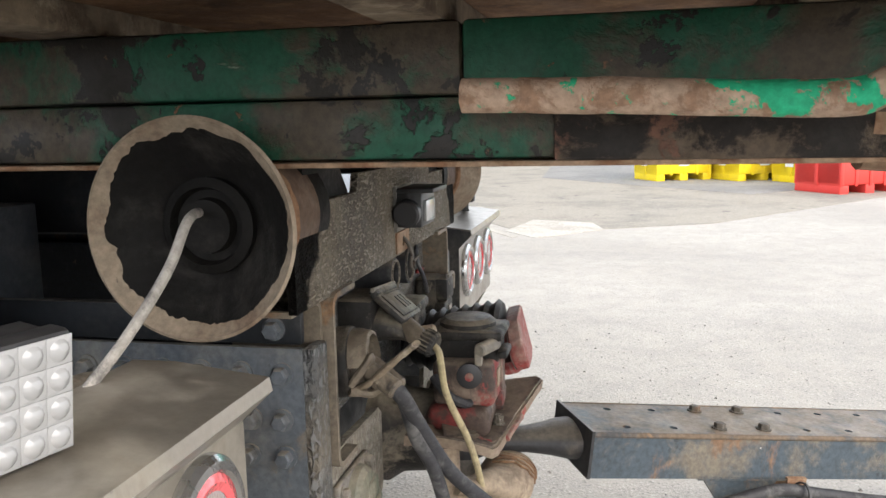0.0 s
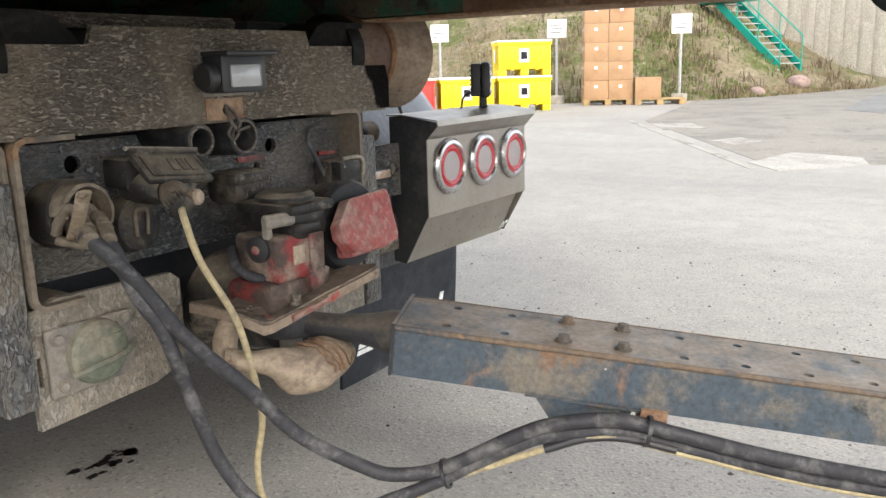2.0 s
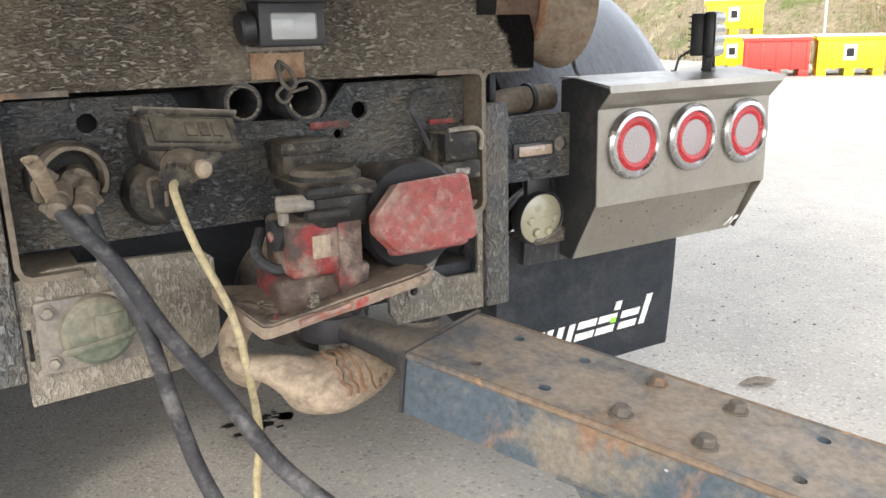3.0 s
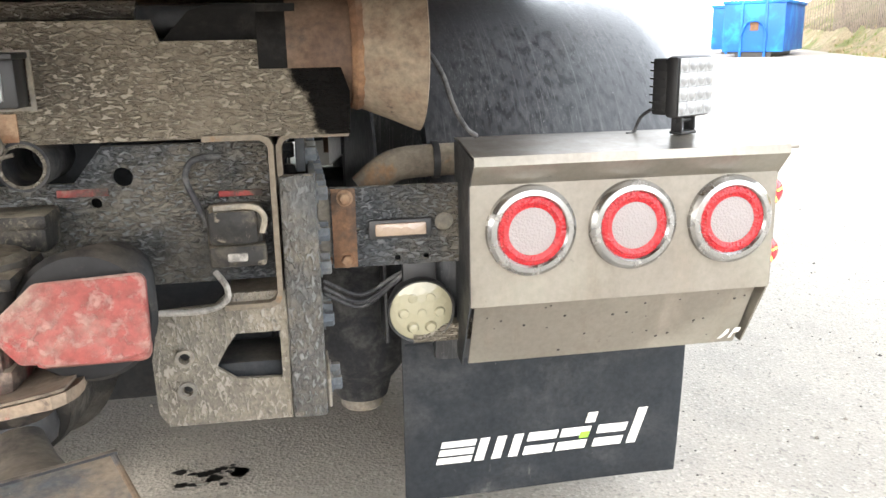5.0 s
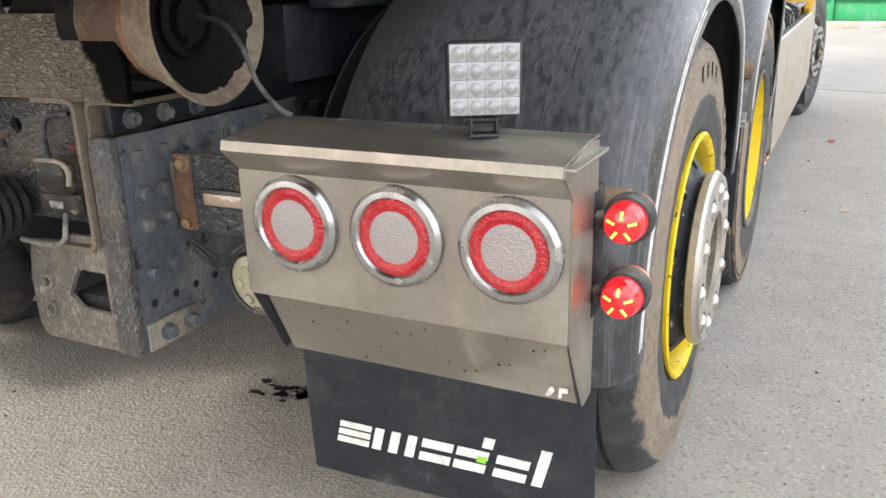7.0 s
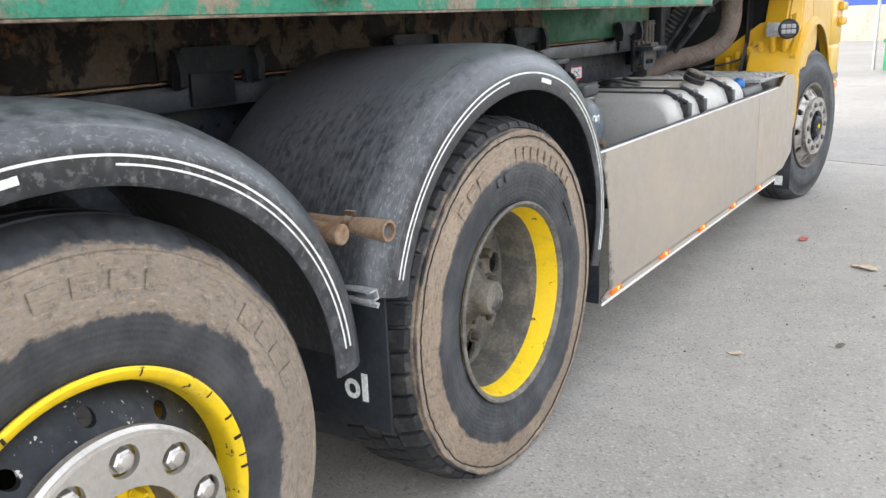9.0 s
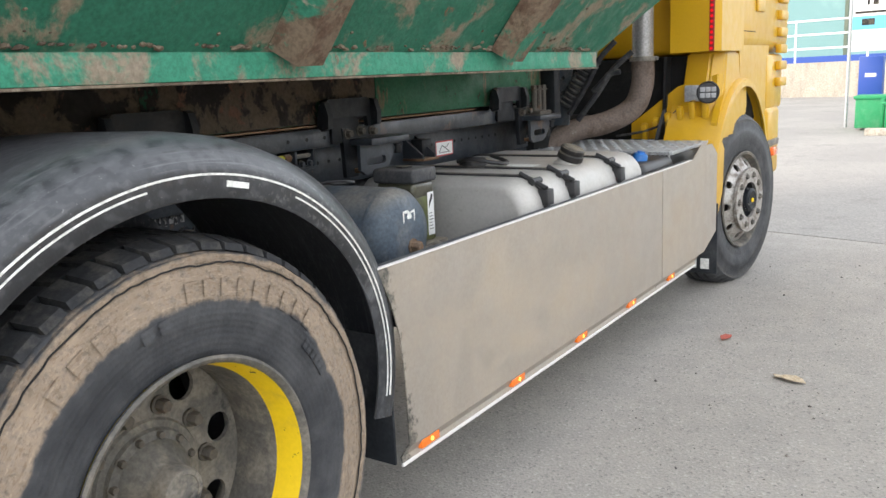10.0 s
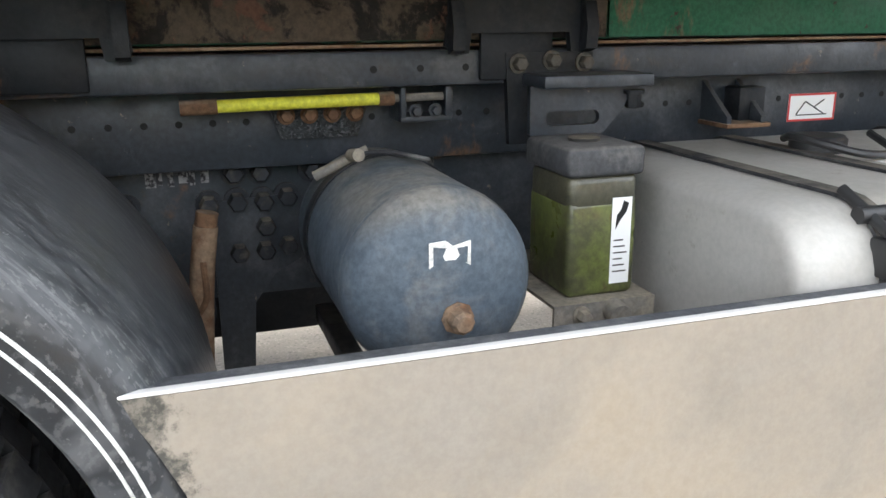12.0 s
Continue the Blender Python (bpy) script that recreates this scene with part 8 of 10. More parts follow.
part("socket_throat", cast_run([((-0.160, -0.095, 0.868), 0.058, 0.034), ((-0.158, -0.140, 0.872), 0.058, 0.030), ((-0.156, -0.165, 0.868), 0.052, 0.026), ((-0.160, -0.180, 0.862), 0.040, 0.024)]), connector_grey, sock, "dusty cast throat of the socket")
part("cable_plug", cast_run([((-0.163, -0.176, 0.862), 0.030, 0.025), ((-0.172, -0.192, 0.857), 0.031, 0.026), ((-0.180, -0.206, 0.852), 0.026, 0.024), ((-0.188, -0.218, 0.848), 0.020, 0.020)]), claw_tan, sock, "grey cable plug")
nut_axis = Vector((-0.30, -0.90, -0.32))
bm = lathe([(0.0, 0.0), (0.020, 0.0), (0.0215, 0.003), (0.0215, 0.020), (0.017, 0.025), (0.0, 0.025)], (-0.187, -0.213, 0.849), nut_axis, 72)
for v in bm.verts:
    off = v.co - Vector((-0.187, -0.213, 0.849))
    off -= nut_axis.normalized() * off.dot(nut_axis.normalized())
    if off.length > 0.019:
        turn = math.atan2(off.z, off.x)
        v.co += off.normalized() * 0.0016 * math.copysign(1.0, math.sin(turn * 18))
part("gland_nut", bm, connector_grey, sock, "ribbed cable gland nut")
part("lens_cap", lathe([(0.0, 0.012), (0.010, 0.011), (0.014, 0.006), (0.014, -0.02), (0.0, -0.02)], (-0.150, -0.216, 0.853), (0.2, -0.95, 0.15), 20), jaw_tan, sock, "small tan screw cap")

# small dusty boxes on the plate
bm = box(-0.005, 0.082, -0.155, -0.074, 0.812, 0.868, 0.012)
box(-0.008, 0.085, -0.160, -0.078, 0.848, 0.872, 0.008, bm)
part("junction_box", bm, connector_grey, lorry, "dusty junction box")
part("red_tape", box(0.08, 0.155, -0.0765, -0.0725, 0.880, 0.892, 0.001), red_grimy, lorry, "red paint mark")
bm = box(0.300, 0.385, -0.125, -0.074, 0.775, 0.862, 0.01)
box(0.305, 0.378, -0.152, -0.120, 0.808, 0.862, 0.008, bm)
box(0.302, 0.388, -0.146, -0.118, 0.772, 0.806, 0.006, bm)
socket = part("electric_socket", bm, connector_grey, lorry, "dusty square socket with a sprung lid")
part("lid_spring", sweep([(0.315, -0.150, 0.866), (0.37, -0.150, 0.866), (0.388, -0.148, 0.85), (0.384, -0.148, 0.825)], 0.0045, 8), steel_grey, socket)
part("white_tag", box(0.330, 0.360, -0.149, -0.1465, 0.782, 0.795, 0.003), cable_white, socket, "small white tag")
part("tape_mark", box(0.318, 0.385, -0.080, -0.0722, 0.870, 0.880, 0.002), red_grimy, socket)
part("loop_wire", sweep([(0.325, -0.076, 0.935), (0.285, -0.084, 0.930), (0.272, -0.09, 0.905), (0.285, -0.10, 0.87), (0.302, -0.105, 0.83)], 0.005, 8), cable_black, lorry, "black looped wire")
part("loop_wire", sweep([(0.20, -0.12, 0.700), (0.28, -0.125, 0.700), (0.318, -0.125, 0.712), (0.322, -0.12, 0.735), (0.305, -0.10, 0.755)], 0.005, 8), cable_white, lorry, "pale wire under the socket")

# air connections
AIR = Vector((-0.320, -0.085, 0.842))
FACE = Vector((0.06, -1.0, 0.10))
air = part("air_coupling", lathe([(0.0, 0.030), (0.040, 0.030), (0.044, 0.046), (0.048, 0.050), (0.054, 0.048), (0.056, 0.040), (0.056, -0.012), (0.0, -0.012)], AIR, FACE, 40), cast_black, lorry, "dusty trailer air coupling with a flat lever")
# half-round hood over the claw
bm = lathe([(0.041, 0.036), (0.050, 0.036), (0.051, 0.060), (0.046, 0.078), (0.040, 0.080), (0.041, 0.060)], AIR, FACE, 40, None, True)
bmesh.ops.bisect_plane(bm, geom=bm.verts[:] + bm.edges[:] + bm.faces[:], plane_co=AIR + Vector((0, 0, -0.006)), plane_no=(0.25, 0, 1), clear_inner=True)
bmesh.ops.holes_fill(bm, edges=[e for e in bm.edges if e.is_boundary])
part("claw_hood", roughen(bm, 0.0015, 0.012), claw_tan, air, "worn half-round hood")
bm = lathe([(0.0, 0.030), (0.028, 0.030), (0.030, 0.052), (0.024, 0.066), (0.012, 0.072), (0.0, 0.072)], AIR + Vector((0.004, 0, -0.010)), FACE, 24)
sweep([(-0.362, -0.140, 0.822), (-0.364, -0.158, 0.845), (-0.354, -0.168, 0.862), (-0.342, -0.165, 0.852)], 0.009, 10, bm, 8, 0.7)
sweep([(-0.358, -0.135, 0.810), (-0.337, -0.165, 0.802), (-0.312, -0.172, 0.810), (-0.287, -0.160, 0.816)], 0.010, 10, bm, 8, 0.7)
part("claw", roughen(bm, 0.0015, 0.012), claw_tan, air, "worn metal claw")
bm = sweep([(-0.338, -0.130, 0.803), (-0.345, -0.160, 0.818), (-0.356, -0.195, 0.848), (-0.367, -0.226, 0.876), (-0.376, -0.248, 0.894)], 0.0115, 12, None, 8, 0.45)
part("lever", roughen(bm, 0.0012, 0.012), lever_tan, air, "flat tan metal lever")
bm = lathe([(0.0, 0.0), (0.048, 0.0), (0.050, 0.02), (0.044, 0.045), (0.030, 0.052), (0.0, 0.055)], (-0.196, -0.072, 0.803), (0.05, -1, 0.05), 30)
second = part("air_coupling", bm, connector_grey, lorry, "closed second air coupling with a wire clip")
part("wire_clip", sweep([(-0.208, -0.128, 0.788), (-0.210, -0.131, 0.828), (-0.198, -0.132, 0.834), (-0.186, -0.131, 0.828), (-0.186, -0.128, 0.788)], 0.003, 8), claw_tan, second, "thin tan wire clip")
for p, q in (((-0.332, -0.158, 0.838), (-0.350, -0.208, 0.812)), ((-0.296, -0.150, 0.838), (-0.318, -0.205, 0.806))):
    p, q = Vector(p), Vector(q)
    bm = cyl(p, q, 0.0155, seg=18, bevel=0.003)
    cyl(p.lerp(q, 0.35), p.lerp(q, 0.55), 0.0185, seg=6, bm=bm, bevel=0.002)
    part("hose_fitting", bm, claw_tan, lorry, "grey-brown hose fitting")

# ---- drawbar coupling ----
body = part("coupling_body", lathe([(0.0, 0.0), (0.105, 0.0), (0.105, 0.03), (0.085, 0.06), (0.078, 0.14), (0.072, 0.17), (0.0, 0.17)], (0.03, -0.06, 0.605), (0, -1, 0), 40), cast_black, lorry, "dusty cast coupling body")
bm = box(-0.025, 0.075, -0.318, -0.185, 0.752, 0.828, 0.022, seg=3)
lathe([(0.0, 0.0), (0.055, 0.0), (0.055, 0.012), (0.045, 0.02), (0.0, 0.022)], (0.028, -0.25, 0.822), (0, 0, 1), 32, bm)
box(-0.034, 0.082, -0.326, -0.180, 0.806, 0.826, 0.008, bm)
box(-0.040, 0.030, -0.336, -0.316, 0.776, 0.792, 0.006, bm)
part("coupling_head", bm, cast_black, lorry, "dusty grey coupling housing")
bm = box(-0.060, 0.058, -0.314, -0.195, 0.686, 0.772, 0.014, seg=3)
box(0.010, 0.064, -0.321, -0.22, 0.664, 0.700, 0.008, bm)
box(0.014, 0.054, -0.319, -0.30, 0.655, 0.768, 0.004, bm)
roughen(bm, 0.002, 0.02)
part("coupling_foot", roughen(box(-0.078, 0.060, -0.306, -0.185, 0.628, 0.690, 0.016, seg=3), 0.003, 0.03), red_soiled, lorry, "soiled foot of the coupling, red under dirt")
red = part("red_housing", bm, red_grimy, lorry, "worn red coupling housing")
part("red_button", lathe([(0.024, 0.0), (0.024, 0.010), (0.014, 0.013), (0.0, 0.013)], (-0.059, -0.268, 0.750), (-1, -0.1, 0), 24), lamp_black, red)
part("button_dot", lathe([(0.008, 0.012), (0.008, 0.016), (0.0, 0.017)], (-0.059, -0.268, 0.750), (-1, -0.1, 0), 14), red_edge_paint, red, "red indicator pin")
part("yellow_label", box(-0.026, 0.002, -0.3165, -0.314, 0.718, 0.752, 0.0), jaw_tan, red, "faded yellow label")
bm = cyl((-0.068, -0.288, 0.800), (-0.018, -0.312, 0.803), 0.013, seg=14, bevel=0.003)
box(-0.064, -0.050, -0.292, -0.278, 0.768, 0.800, 0.003, bm)
part("lever_knob", bm, steel_grey, red)
bellows_black = weathered("greasy_black_bellows", (0.010, 0.010, 0.011), [((0.05, 0.045, 0.038), 14.0, 0.54, 0.70)], (0.45, 0.7), dust=((0.14, 0.12, 0.095), 0.5))
mauve_dust = weathered("mauve_dust_over_red", (0.23, 0.165, 0.145), [((0.17, 0.115, 0.10), 8.0, 0.42, 0.66), ((0.30, 0.235, 0.205), 14.0, 0.56, 0.70)], (0.75, 0.95), bump=0.3)
# ribbed bellows with the red hand shield
bm = bmesh.new()
prof = [(0.0, 0.0)]
for k in range(9):
    prof += [(0.050 + 0.0040 * k, 0.006 + 0.0238 * k), (0.058 + 0.0042 * k, 0.015 + 0.0238 * k), (0.051 + 0.0042 * k, 0.0238 + 0.0238 * k)]
prof += [(0.0, 0.222)]
lathe(prof, (0.155, -0.085, 0.757), (0.0, -1, 0.0), 40, bm)
part("bellows", bm, bellows_black, lorry, "ribbed black rubber bellows")
m = Matrix.Translation((0.160, -0.338, 0.768)) @ Matrix.Rotation(radians(-14), 4, "X") @ Matrix.Rotation(radians(4), 4, "Z")
bm = plate([(-0.098, 0.007), (-0.052, 0.050), (0.072, 0.056), (0.080, 0.048), (0.082, -0.042), (0.074, -0.050), (0.02, -0.056), (-0.072, -0.050), (-0.10, -0.018)], "xz", -0.010, 0.018)
bm.transform(m)
bmesh.ops.bevel(bm, geom=bm.edges[:], offset=0.003, segments=1, affect="EDGES")
box(-0.06, 0.080, 0.010, 0.050, -0.060, -0.03, 0.01, bm, m)
box(-0.02, 0.03, 0.01, 0.06, -0.02, 0.02, 0.006, bm, m)
shield = part("red_shield", bm, red_paint, lorry, "thick red shield with flaking paint")
bm = plate([(-0.092, 0.006), (-0.050, 0.046), (0.070, 0.052), (0.077, 0.046), (0.079, -0.040), (0.072, -0.047), (0.02, -0.052), (-0.070, -0.047), (-0.094, -0.017)], "xz", 0.0185, 0.0205)
bm.transform(m)
part("dusty_back", bm, mauve_dust, shield, "mauve dust on the back of the shield")
# jaw: upper wing, side web, lower spoon
jaw_red = weathered("dusty_jaw_with_red_paint", (0.20, 0.155, 0.115), [((0.30, 0.045, 0.04), 7.0, 0.56, 0.62), ((0.07, 0.055, 0.045), 9.0, 0.58, 0.68)], (0.6, 0.85), bump=0.3, dust=((0.26, 0.215, 0.16), 0.7))
def wing(points, thick, lift):
    bm = plate([(x, y) for x, y in points], "xy", 0.0, thick)
    bmesh.ops.subdivide_edges(bm, edges=[e for e in bm.edges if e.calc_length() > 0.05], cuts=2)
    for v in bm.verts:
        v.co.z += lift(v.co.x, v.co.y)
    return bm


def wing_rise(x, y):
    return 0.205 * max(x + 0.095, 0) + 0.20 * max(-y - 0.32, 0) + 0.9 * max(-x - 0.112, 0)


bm = wing([(-0.140, -0.16), (-0.141, -0.237), (-0.130, -0.285), (-0.113, -0.318), (-0.100, -0.326), (0.0, -0.350), (0.126, -0.386), (0.141, -0.374), (0.146, -0.31), (0.13, -0.15)], 0.016, lambda x, y: 0.612 + wing_rise(x, y))
wing_soil = weathered("brown_dust_over_red", (0.165, 0.130, 0.098), [((0.22, 0.060, 0.052), 9.0, 0.57, 0.66), ((0.06, 0.049, 0.040), 10.0, 0.48, 0.64), ((0.24, 0.20, 0.155), 7.0, 0.56, 0.7)], (0.65, 0.9), bump=0.6, bump_scale=60.0)
jaw = part("upper_jaw", roughen(bm, 0.0025, 0.02), jaw_red, lorry, "worn upper coupling wing, red paint under dust")
bm = wing([(-0.139, -0.162), (-0.140, -0.236), (-0.128, -0.284), (-0.111, -0.315), (-0.098, -0.322), (0.0, -0.346), (0.124, -0.382), (0.139, -0.372), (0.13, -0.152)], 0.004, lambda x, y: 0.6295 + wing_rise(x, y))
part("wing_dust", roughen(bm, 0.0015, 0.02), wing_soil, jaw, "caked dust on the wing")
bm = sweep([(x, y, 0.621 + wing_rise(x, y)) for x, y in ((-0.062, -0.3365), (-0.035, -0.3430), (-0.010, -0.3490), (0.012, -0.3550))], 0.0065, 8, None, 4)
part("red_edge", roughen(bm, 0.002, 0.010), red_edge_paint, jaw, "scraped red edge")
bm = sweep([(x, y, 0.6325 + wing_rise(x, y)) for x, y in ((-0.094, -0.316), (-0.082, -0.296), (-0.068, -0.272), (-0.058, -0.256))], 0.006, 8, None, 4, 0.4)
part("red_fold", roughen(bm, 0.002, 0.010), red_edge_paint, jaw, "red paint along the fold")
for x, y in ((-0.095, -0.262), (-0.03, -0.318)):
    part("jaw_bolt", hexnut((x, y, 0.6335 + wing_rise(x, y)), (0, 0, 1), 0.009, 0.016), steel_dusty, jaw)
def blended(points, seg=20, rough=0.0):
    """A soft cast form: (centre, half width across, half height) along a line."""
    bm = bmesh.new()
    line = smooth_line([p[0] for p in points], 6)
    sizes = smooth_line([(p[1], p[2], 0) for p in points], 6)
    rings = []
    for k, c in enumerate(line):
        d = (line[min(k + 1, len(line) - 1)] - line[max(k - 1, 0)]).normalized()
        side = d.cross(Vector((0, 0, 1))).normalized()
        up = side.cross(d)
        rings.append([bm.verts.new(c + side * math.cos(t) * sizes[k].x + up * math.sin(t) * sizes[k].y) for t in (2 * math.pi * j / seg for j in range(seg))])
    for p, q in zip(rings, rings[1:]):
        for j in range(seg):
            bm.faces.new((p[j], p[(j + 1) % seg], q[(j + 1) % seg], q[j]))
    bm.faces.new(rings[0][::-1])
    bm.faces.new(rings[-1])
    return roughen(bm, rough, 0.05) if rough else bm


bm = blended([((-0.150, -0.255, 0.572), 0.018, 0.016), ((-0.115, -0.290, 0.560), 0.030, 0.020), ((-0.080, -0.312, 0.545), 0.042, 0.030), ((-0.048, -0.322, 0.528), 0.052, 0.042), ((-0.004, -0.326, 0.524), 0.056, 0.044), ((0.045, -0.326, 0.530), 0.052, 0.036), ((0.082, -0.326, 0.536), 0.030, 0.020)], 28, 0.006)
lower_jaw = part("lower_jaw", bm, jaw_tan, lorry, "bulging tan lower coupling jaw with dark stains", angle=60)
for k, (x, w) in enumerate(((-0.010, 0.0030), (0.004, 0.0022), (0.018, 0.0034), (0.032, 0.0018))):
    line = []
    for j in range(9):
        t = radians(-5 + 15 * j)
        wob = 0.010 * noise.noise(Vector((j * 0.7, k * 3.1, 0.0)))
        line.append((x + wob - 0.010 * math.sin(t), -0.326 - 0.0565 * math.cos(t), 0.5255 + 0.0435 * math.sin(t)))
    part("rust_run", sweep(line, w, 6), rust_brown, lower_jaw, "rust-brown run in the dust")
bm = sweep([(-0.115, -0.235, 0.620), (-0.135, -0.24, 0.59), (-0.130, -0.24, 0.545), (-0.10, -0.25, 0.525)], 0.022, 14)
part("jaw_web", bm, jaw_tan, lorry, "rounded side web of the jaw")
part("coupling_pin", cyl((0.03, -0.235, 0.50), (0.03, -0.235, 0.66), 0.024, seg=20), steel_grey, lorry)
bm = sweep([(-0.065, -0.20, 0.745), (-0.085, -0.235, 0.715), (-0.06, -0.265, 0.695), (-0.02, -0.255, 0.715)], 0.009, 10)
part("hose_loop", bm, cable_black, lorry, "black looped hose beside the coupling")

# ---- trailer drawbar and its cables ----
trailer = thing("trailer_drawbar", (0.5, -1.3, 0.3), "worn blue-grey trailer drawbar with rusty edges, hitched to the lorry", "trailer drawbar")
D = Vector((0.42, -0.90, -0.122)).normalized()
N = Vector((0.906, 0.423, 0.0)).normalized()
U = D.cross(N).normalized()
bar = Matrix(((N.x, D.x, U.x, 0.117), (N.y, D.y, U.y, -0.463), (N.z, D.z, U.z, 0.616), (0, 0, 0, 1)))
W, Hh, L = 0.094, 0.088, 2.35
holes = []
bolts = []
for k in range(21):
    for lat, a0 in ((-0.055, 0.078), (0.055, 0.084)):
        if k in (2, 3):
            bolts.append((lat, a0 + 0.104 * k))
        else:
            holes.append(circle(lat, a0 + 0.104 * k, 0.0085, 12))
bm = plate([(-W, -0.008), (W, -0.008), (W, L), (-W, L)], "xy", -0.008, 0.0, holes)
strip([(-W + 0.004, -0.0075), (-W + 0.004, -Hh), (W - 0.004, -Hh), (W - 0.004, -0.0075)], "xz", 0.008, -0.008, L, bm)
box(-W + 0.008, W - 0.008, -0.004, 0.006, -Hh + 0.004, -0.008, 0, bm)
bm.transform(bar)
beam_ob = part("beam", bm, drawbar_paint, trailer, "square drawbar with two rows of holes")
bm = bmesh.new()
for lat in (-W, W):
    cyl((lat * 0.985, -0.008, -0.004), (lat * 0.985, L, -0.004), 0.0055, seg=10, bm=bm)
bm.transform(bar)
part("rounded_edge", bm, drawbar_edge, beam_ob, "rusty rounded edge")
bm = plate([(-W - 0.004, -Hh - 0.004), (W + 0.004, -Hh - 0.004), (W + 0.004, 0.004), (-W - 0.004, 0.004)], "xz", -0.014, -0.008)
bm.transform(bar)
part("end_plate", bm, drawbar_dark, beam_ob, "dark end plate")
for lat, al in bolts:
    b2 = bmesh.new()
    hexnut((lat, al, 0.0), (0, 0, 1), 0.0115, 0.011, b2)
    b2.transform(bar)
    part("drawbar_bolt", b2, nut_dark, beam_ob, "grey hexagon bolt")
# neck and towing eye
eye_pt = Vector((0.03, -0.235, 0.585))
start = bar @ Vector((0, -0.012, -Hh / 2))
mid = (eye_pt + start) / 2
bm = bmesh.new()
line = [eye_pt + (start - eye_pt).normalized() * 0.03, mid, start]
rings = []
for q, (w, h) in ((0.05, (0.030, 0.024)), (0.3, (0.034, 0.022)), (0.55, (0.040, 0.024)), (0.75, (0.050, 0.030)), (0.9, (0.062, 0.038)), (1.0, (0.066, 0.040))):
    c = eye_pt.lerp(start, q)
    rings.append([bm.verts.new(c + N * math.cos(t) * w + Vector((0, 0, 1)) * math.sin(t) * h) for t in (2 * math.pi * j / 20 for j in range(20))])
for a, b in zip(rings, rings[1:]):
    for j in range(20):
        bm.faces.new((a[j], a[(j + 1) % 20], b[(j + 1) % 20], b[j]))
bm.faces.new(rings[0])
bm.faces.new(rings[-1][::-1])
neck = part("neck", bm, drawbar_dark, trailer, "greasy black drawbar neck")
part("towing_eye", lathe([(0.026, -0.02), (0.052, -0.02), (0.056, 0.0), (0.052, 0.02), (0.026, 0.02)], eye_pt, (0, 0, 1), 32, None, True), drawbar_dark, neck, "worn towing eye")
# brackets below
bm = plate([(0.24, -Hh), (0.42, -Hh), (0.40, -Hh - 0.07), (0.30, -Hh - 0.075)], "yz", -W + 0.01, -W + 0.018)
box(-W, -W + 0.07, 0.23, 0.43, -Hh - 0.008, -Hh, 0, bm)
bm.transform(bar)
part("gusset", bm, drawbar_paint, trailer, "welded gusset under the beam")
bm = strip([(-W + 0.02, -Hh + 0.004), (-W - 0.005, -Hh - 0.002), (-W - 0.007, -Hh - 0.055), (-W + 0.03, -Hh - 0.062), (-W + 0.06, -Hh - 0.03)], "xz", 0.005, 0.43, 0.475)
bm.transform(bar)
part("cable_clip", bm, rust_light, trailer, "rusty flat cable clip")
C1 = [(-0.345, -0.195, 0.820), (-0.330, -0.213, 0.793), (-0.283, -0.228, 0.728), (-0.238, -0.268, 0.635), (-0.179, -0.34, 0.54), (-0.13, -0.401, 0.452), (-0.065, -0.481, 0.387), (-0.029, -0.526, 0.366), (0.025, -0.591, 0.372), (0.082, -0.712, 0.440), (0.111, -0.772, 0.462), (0.152, -0.859, 0.472), (0.20, -0.95, 0.448), (0.26, -1.08, 0.415), (0.336, -1.247, 0.385), (0.45, -1.49, 0.35), (0.60, -1.82, 0.33)]
part("supply_cable", sweep(C1, 0.0128, 14), cable_black, trailer, "thick scuffed black cable")
C2 = [(-0.312, -0.190, 0.816), (-0.306, -0.208, 0.780), (-0.288, -0.222, 0.712), (-0.262, -0.245, 0.646), (-0.238, -0.272, 0.515), (-0.215, -0.298, 0.411), (-0.18, -0.34, 0.33), (-0.12, -0.42, 0.285), (-0.036, -0.517, 0.318), (0.02, -0.58, 0.345), (0.08, -0.70, 0.415), (0.111, -0.765, 0.440), (0.160, -0.86, 0.448), (0.21, -0.95, 0.422), (0.34, -1.22, 0.362), (0.58, -1.79, 0.31)]
part("supply_cable", sweep(C2, 0.0120, 14), cable_black, trailer, "second black cable")
C3 = [(-0.194, -0.232, 0.842), (-0.199, -0.243, 0.826), (-0.180, -0.250, 0.75), (-0.146, -0.283, 0.65), (-0.135, -0.303, 0.558), (-0.130, -0.314, 0.463), (-0.137, -0.30, 0.37), (-0.135, -0.32, 0.30), (-0.09, -0.41, 0.265), (-0.03, -0.50, 0.288), (0.01, -0.565, 0.330), (0.03, -0.60, 0.352), (0.074, -0.694, 0.391), (0.115, -0.781, 0.427), (0.15, -0.855, 0.442), (0.22, -0.98, 0.405), (0.35, -1.24, 0.345), (0.58, -1.78, 0.295)]
part("yellow_cable", sweep(C3, 0.0062, 10), cable_yellow, trailer, "thin dirty yellow cable")
for p, d in (((0.026, -0.595, 0.362), (0.4, -0.85, 0.3)), ((0.172, -0.905, 0.455), (0.42, -0.88, -0.2))):
    part("cable_tie", lathe([(0.024, -0.003), (0.027, -0.003), (0.027, 0.003), (0.024, 0.003)], p, d, 16, None, True), lamp_black, trailer)
sleeve = [(0.10, -0.75, 0.415), (0.13, -0.81, 0.437), (0.16, -0.87, 0.440), (0.20, -0.945, 0.420)]
part("taped_sleeve", sweep(sleeve, 0.0085, 10), lamp_black, trailer, "black taped sleeve")
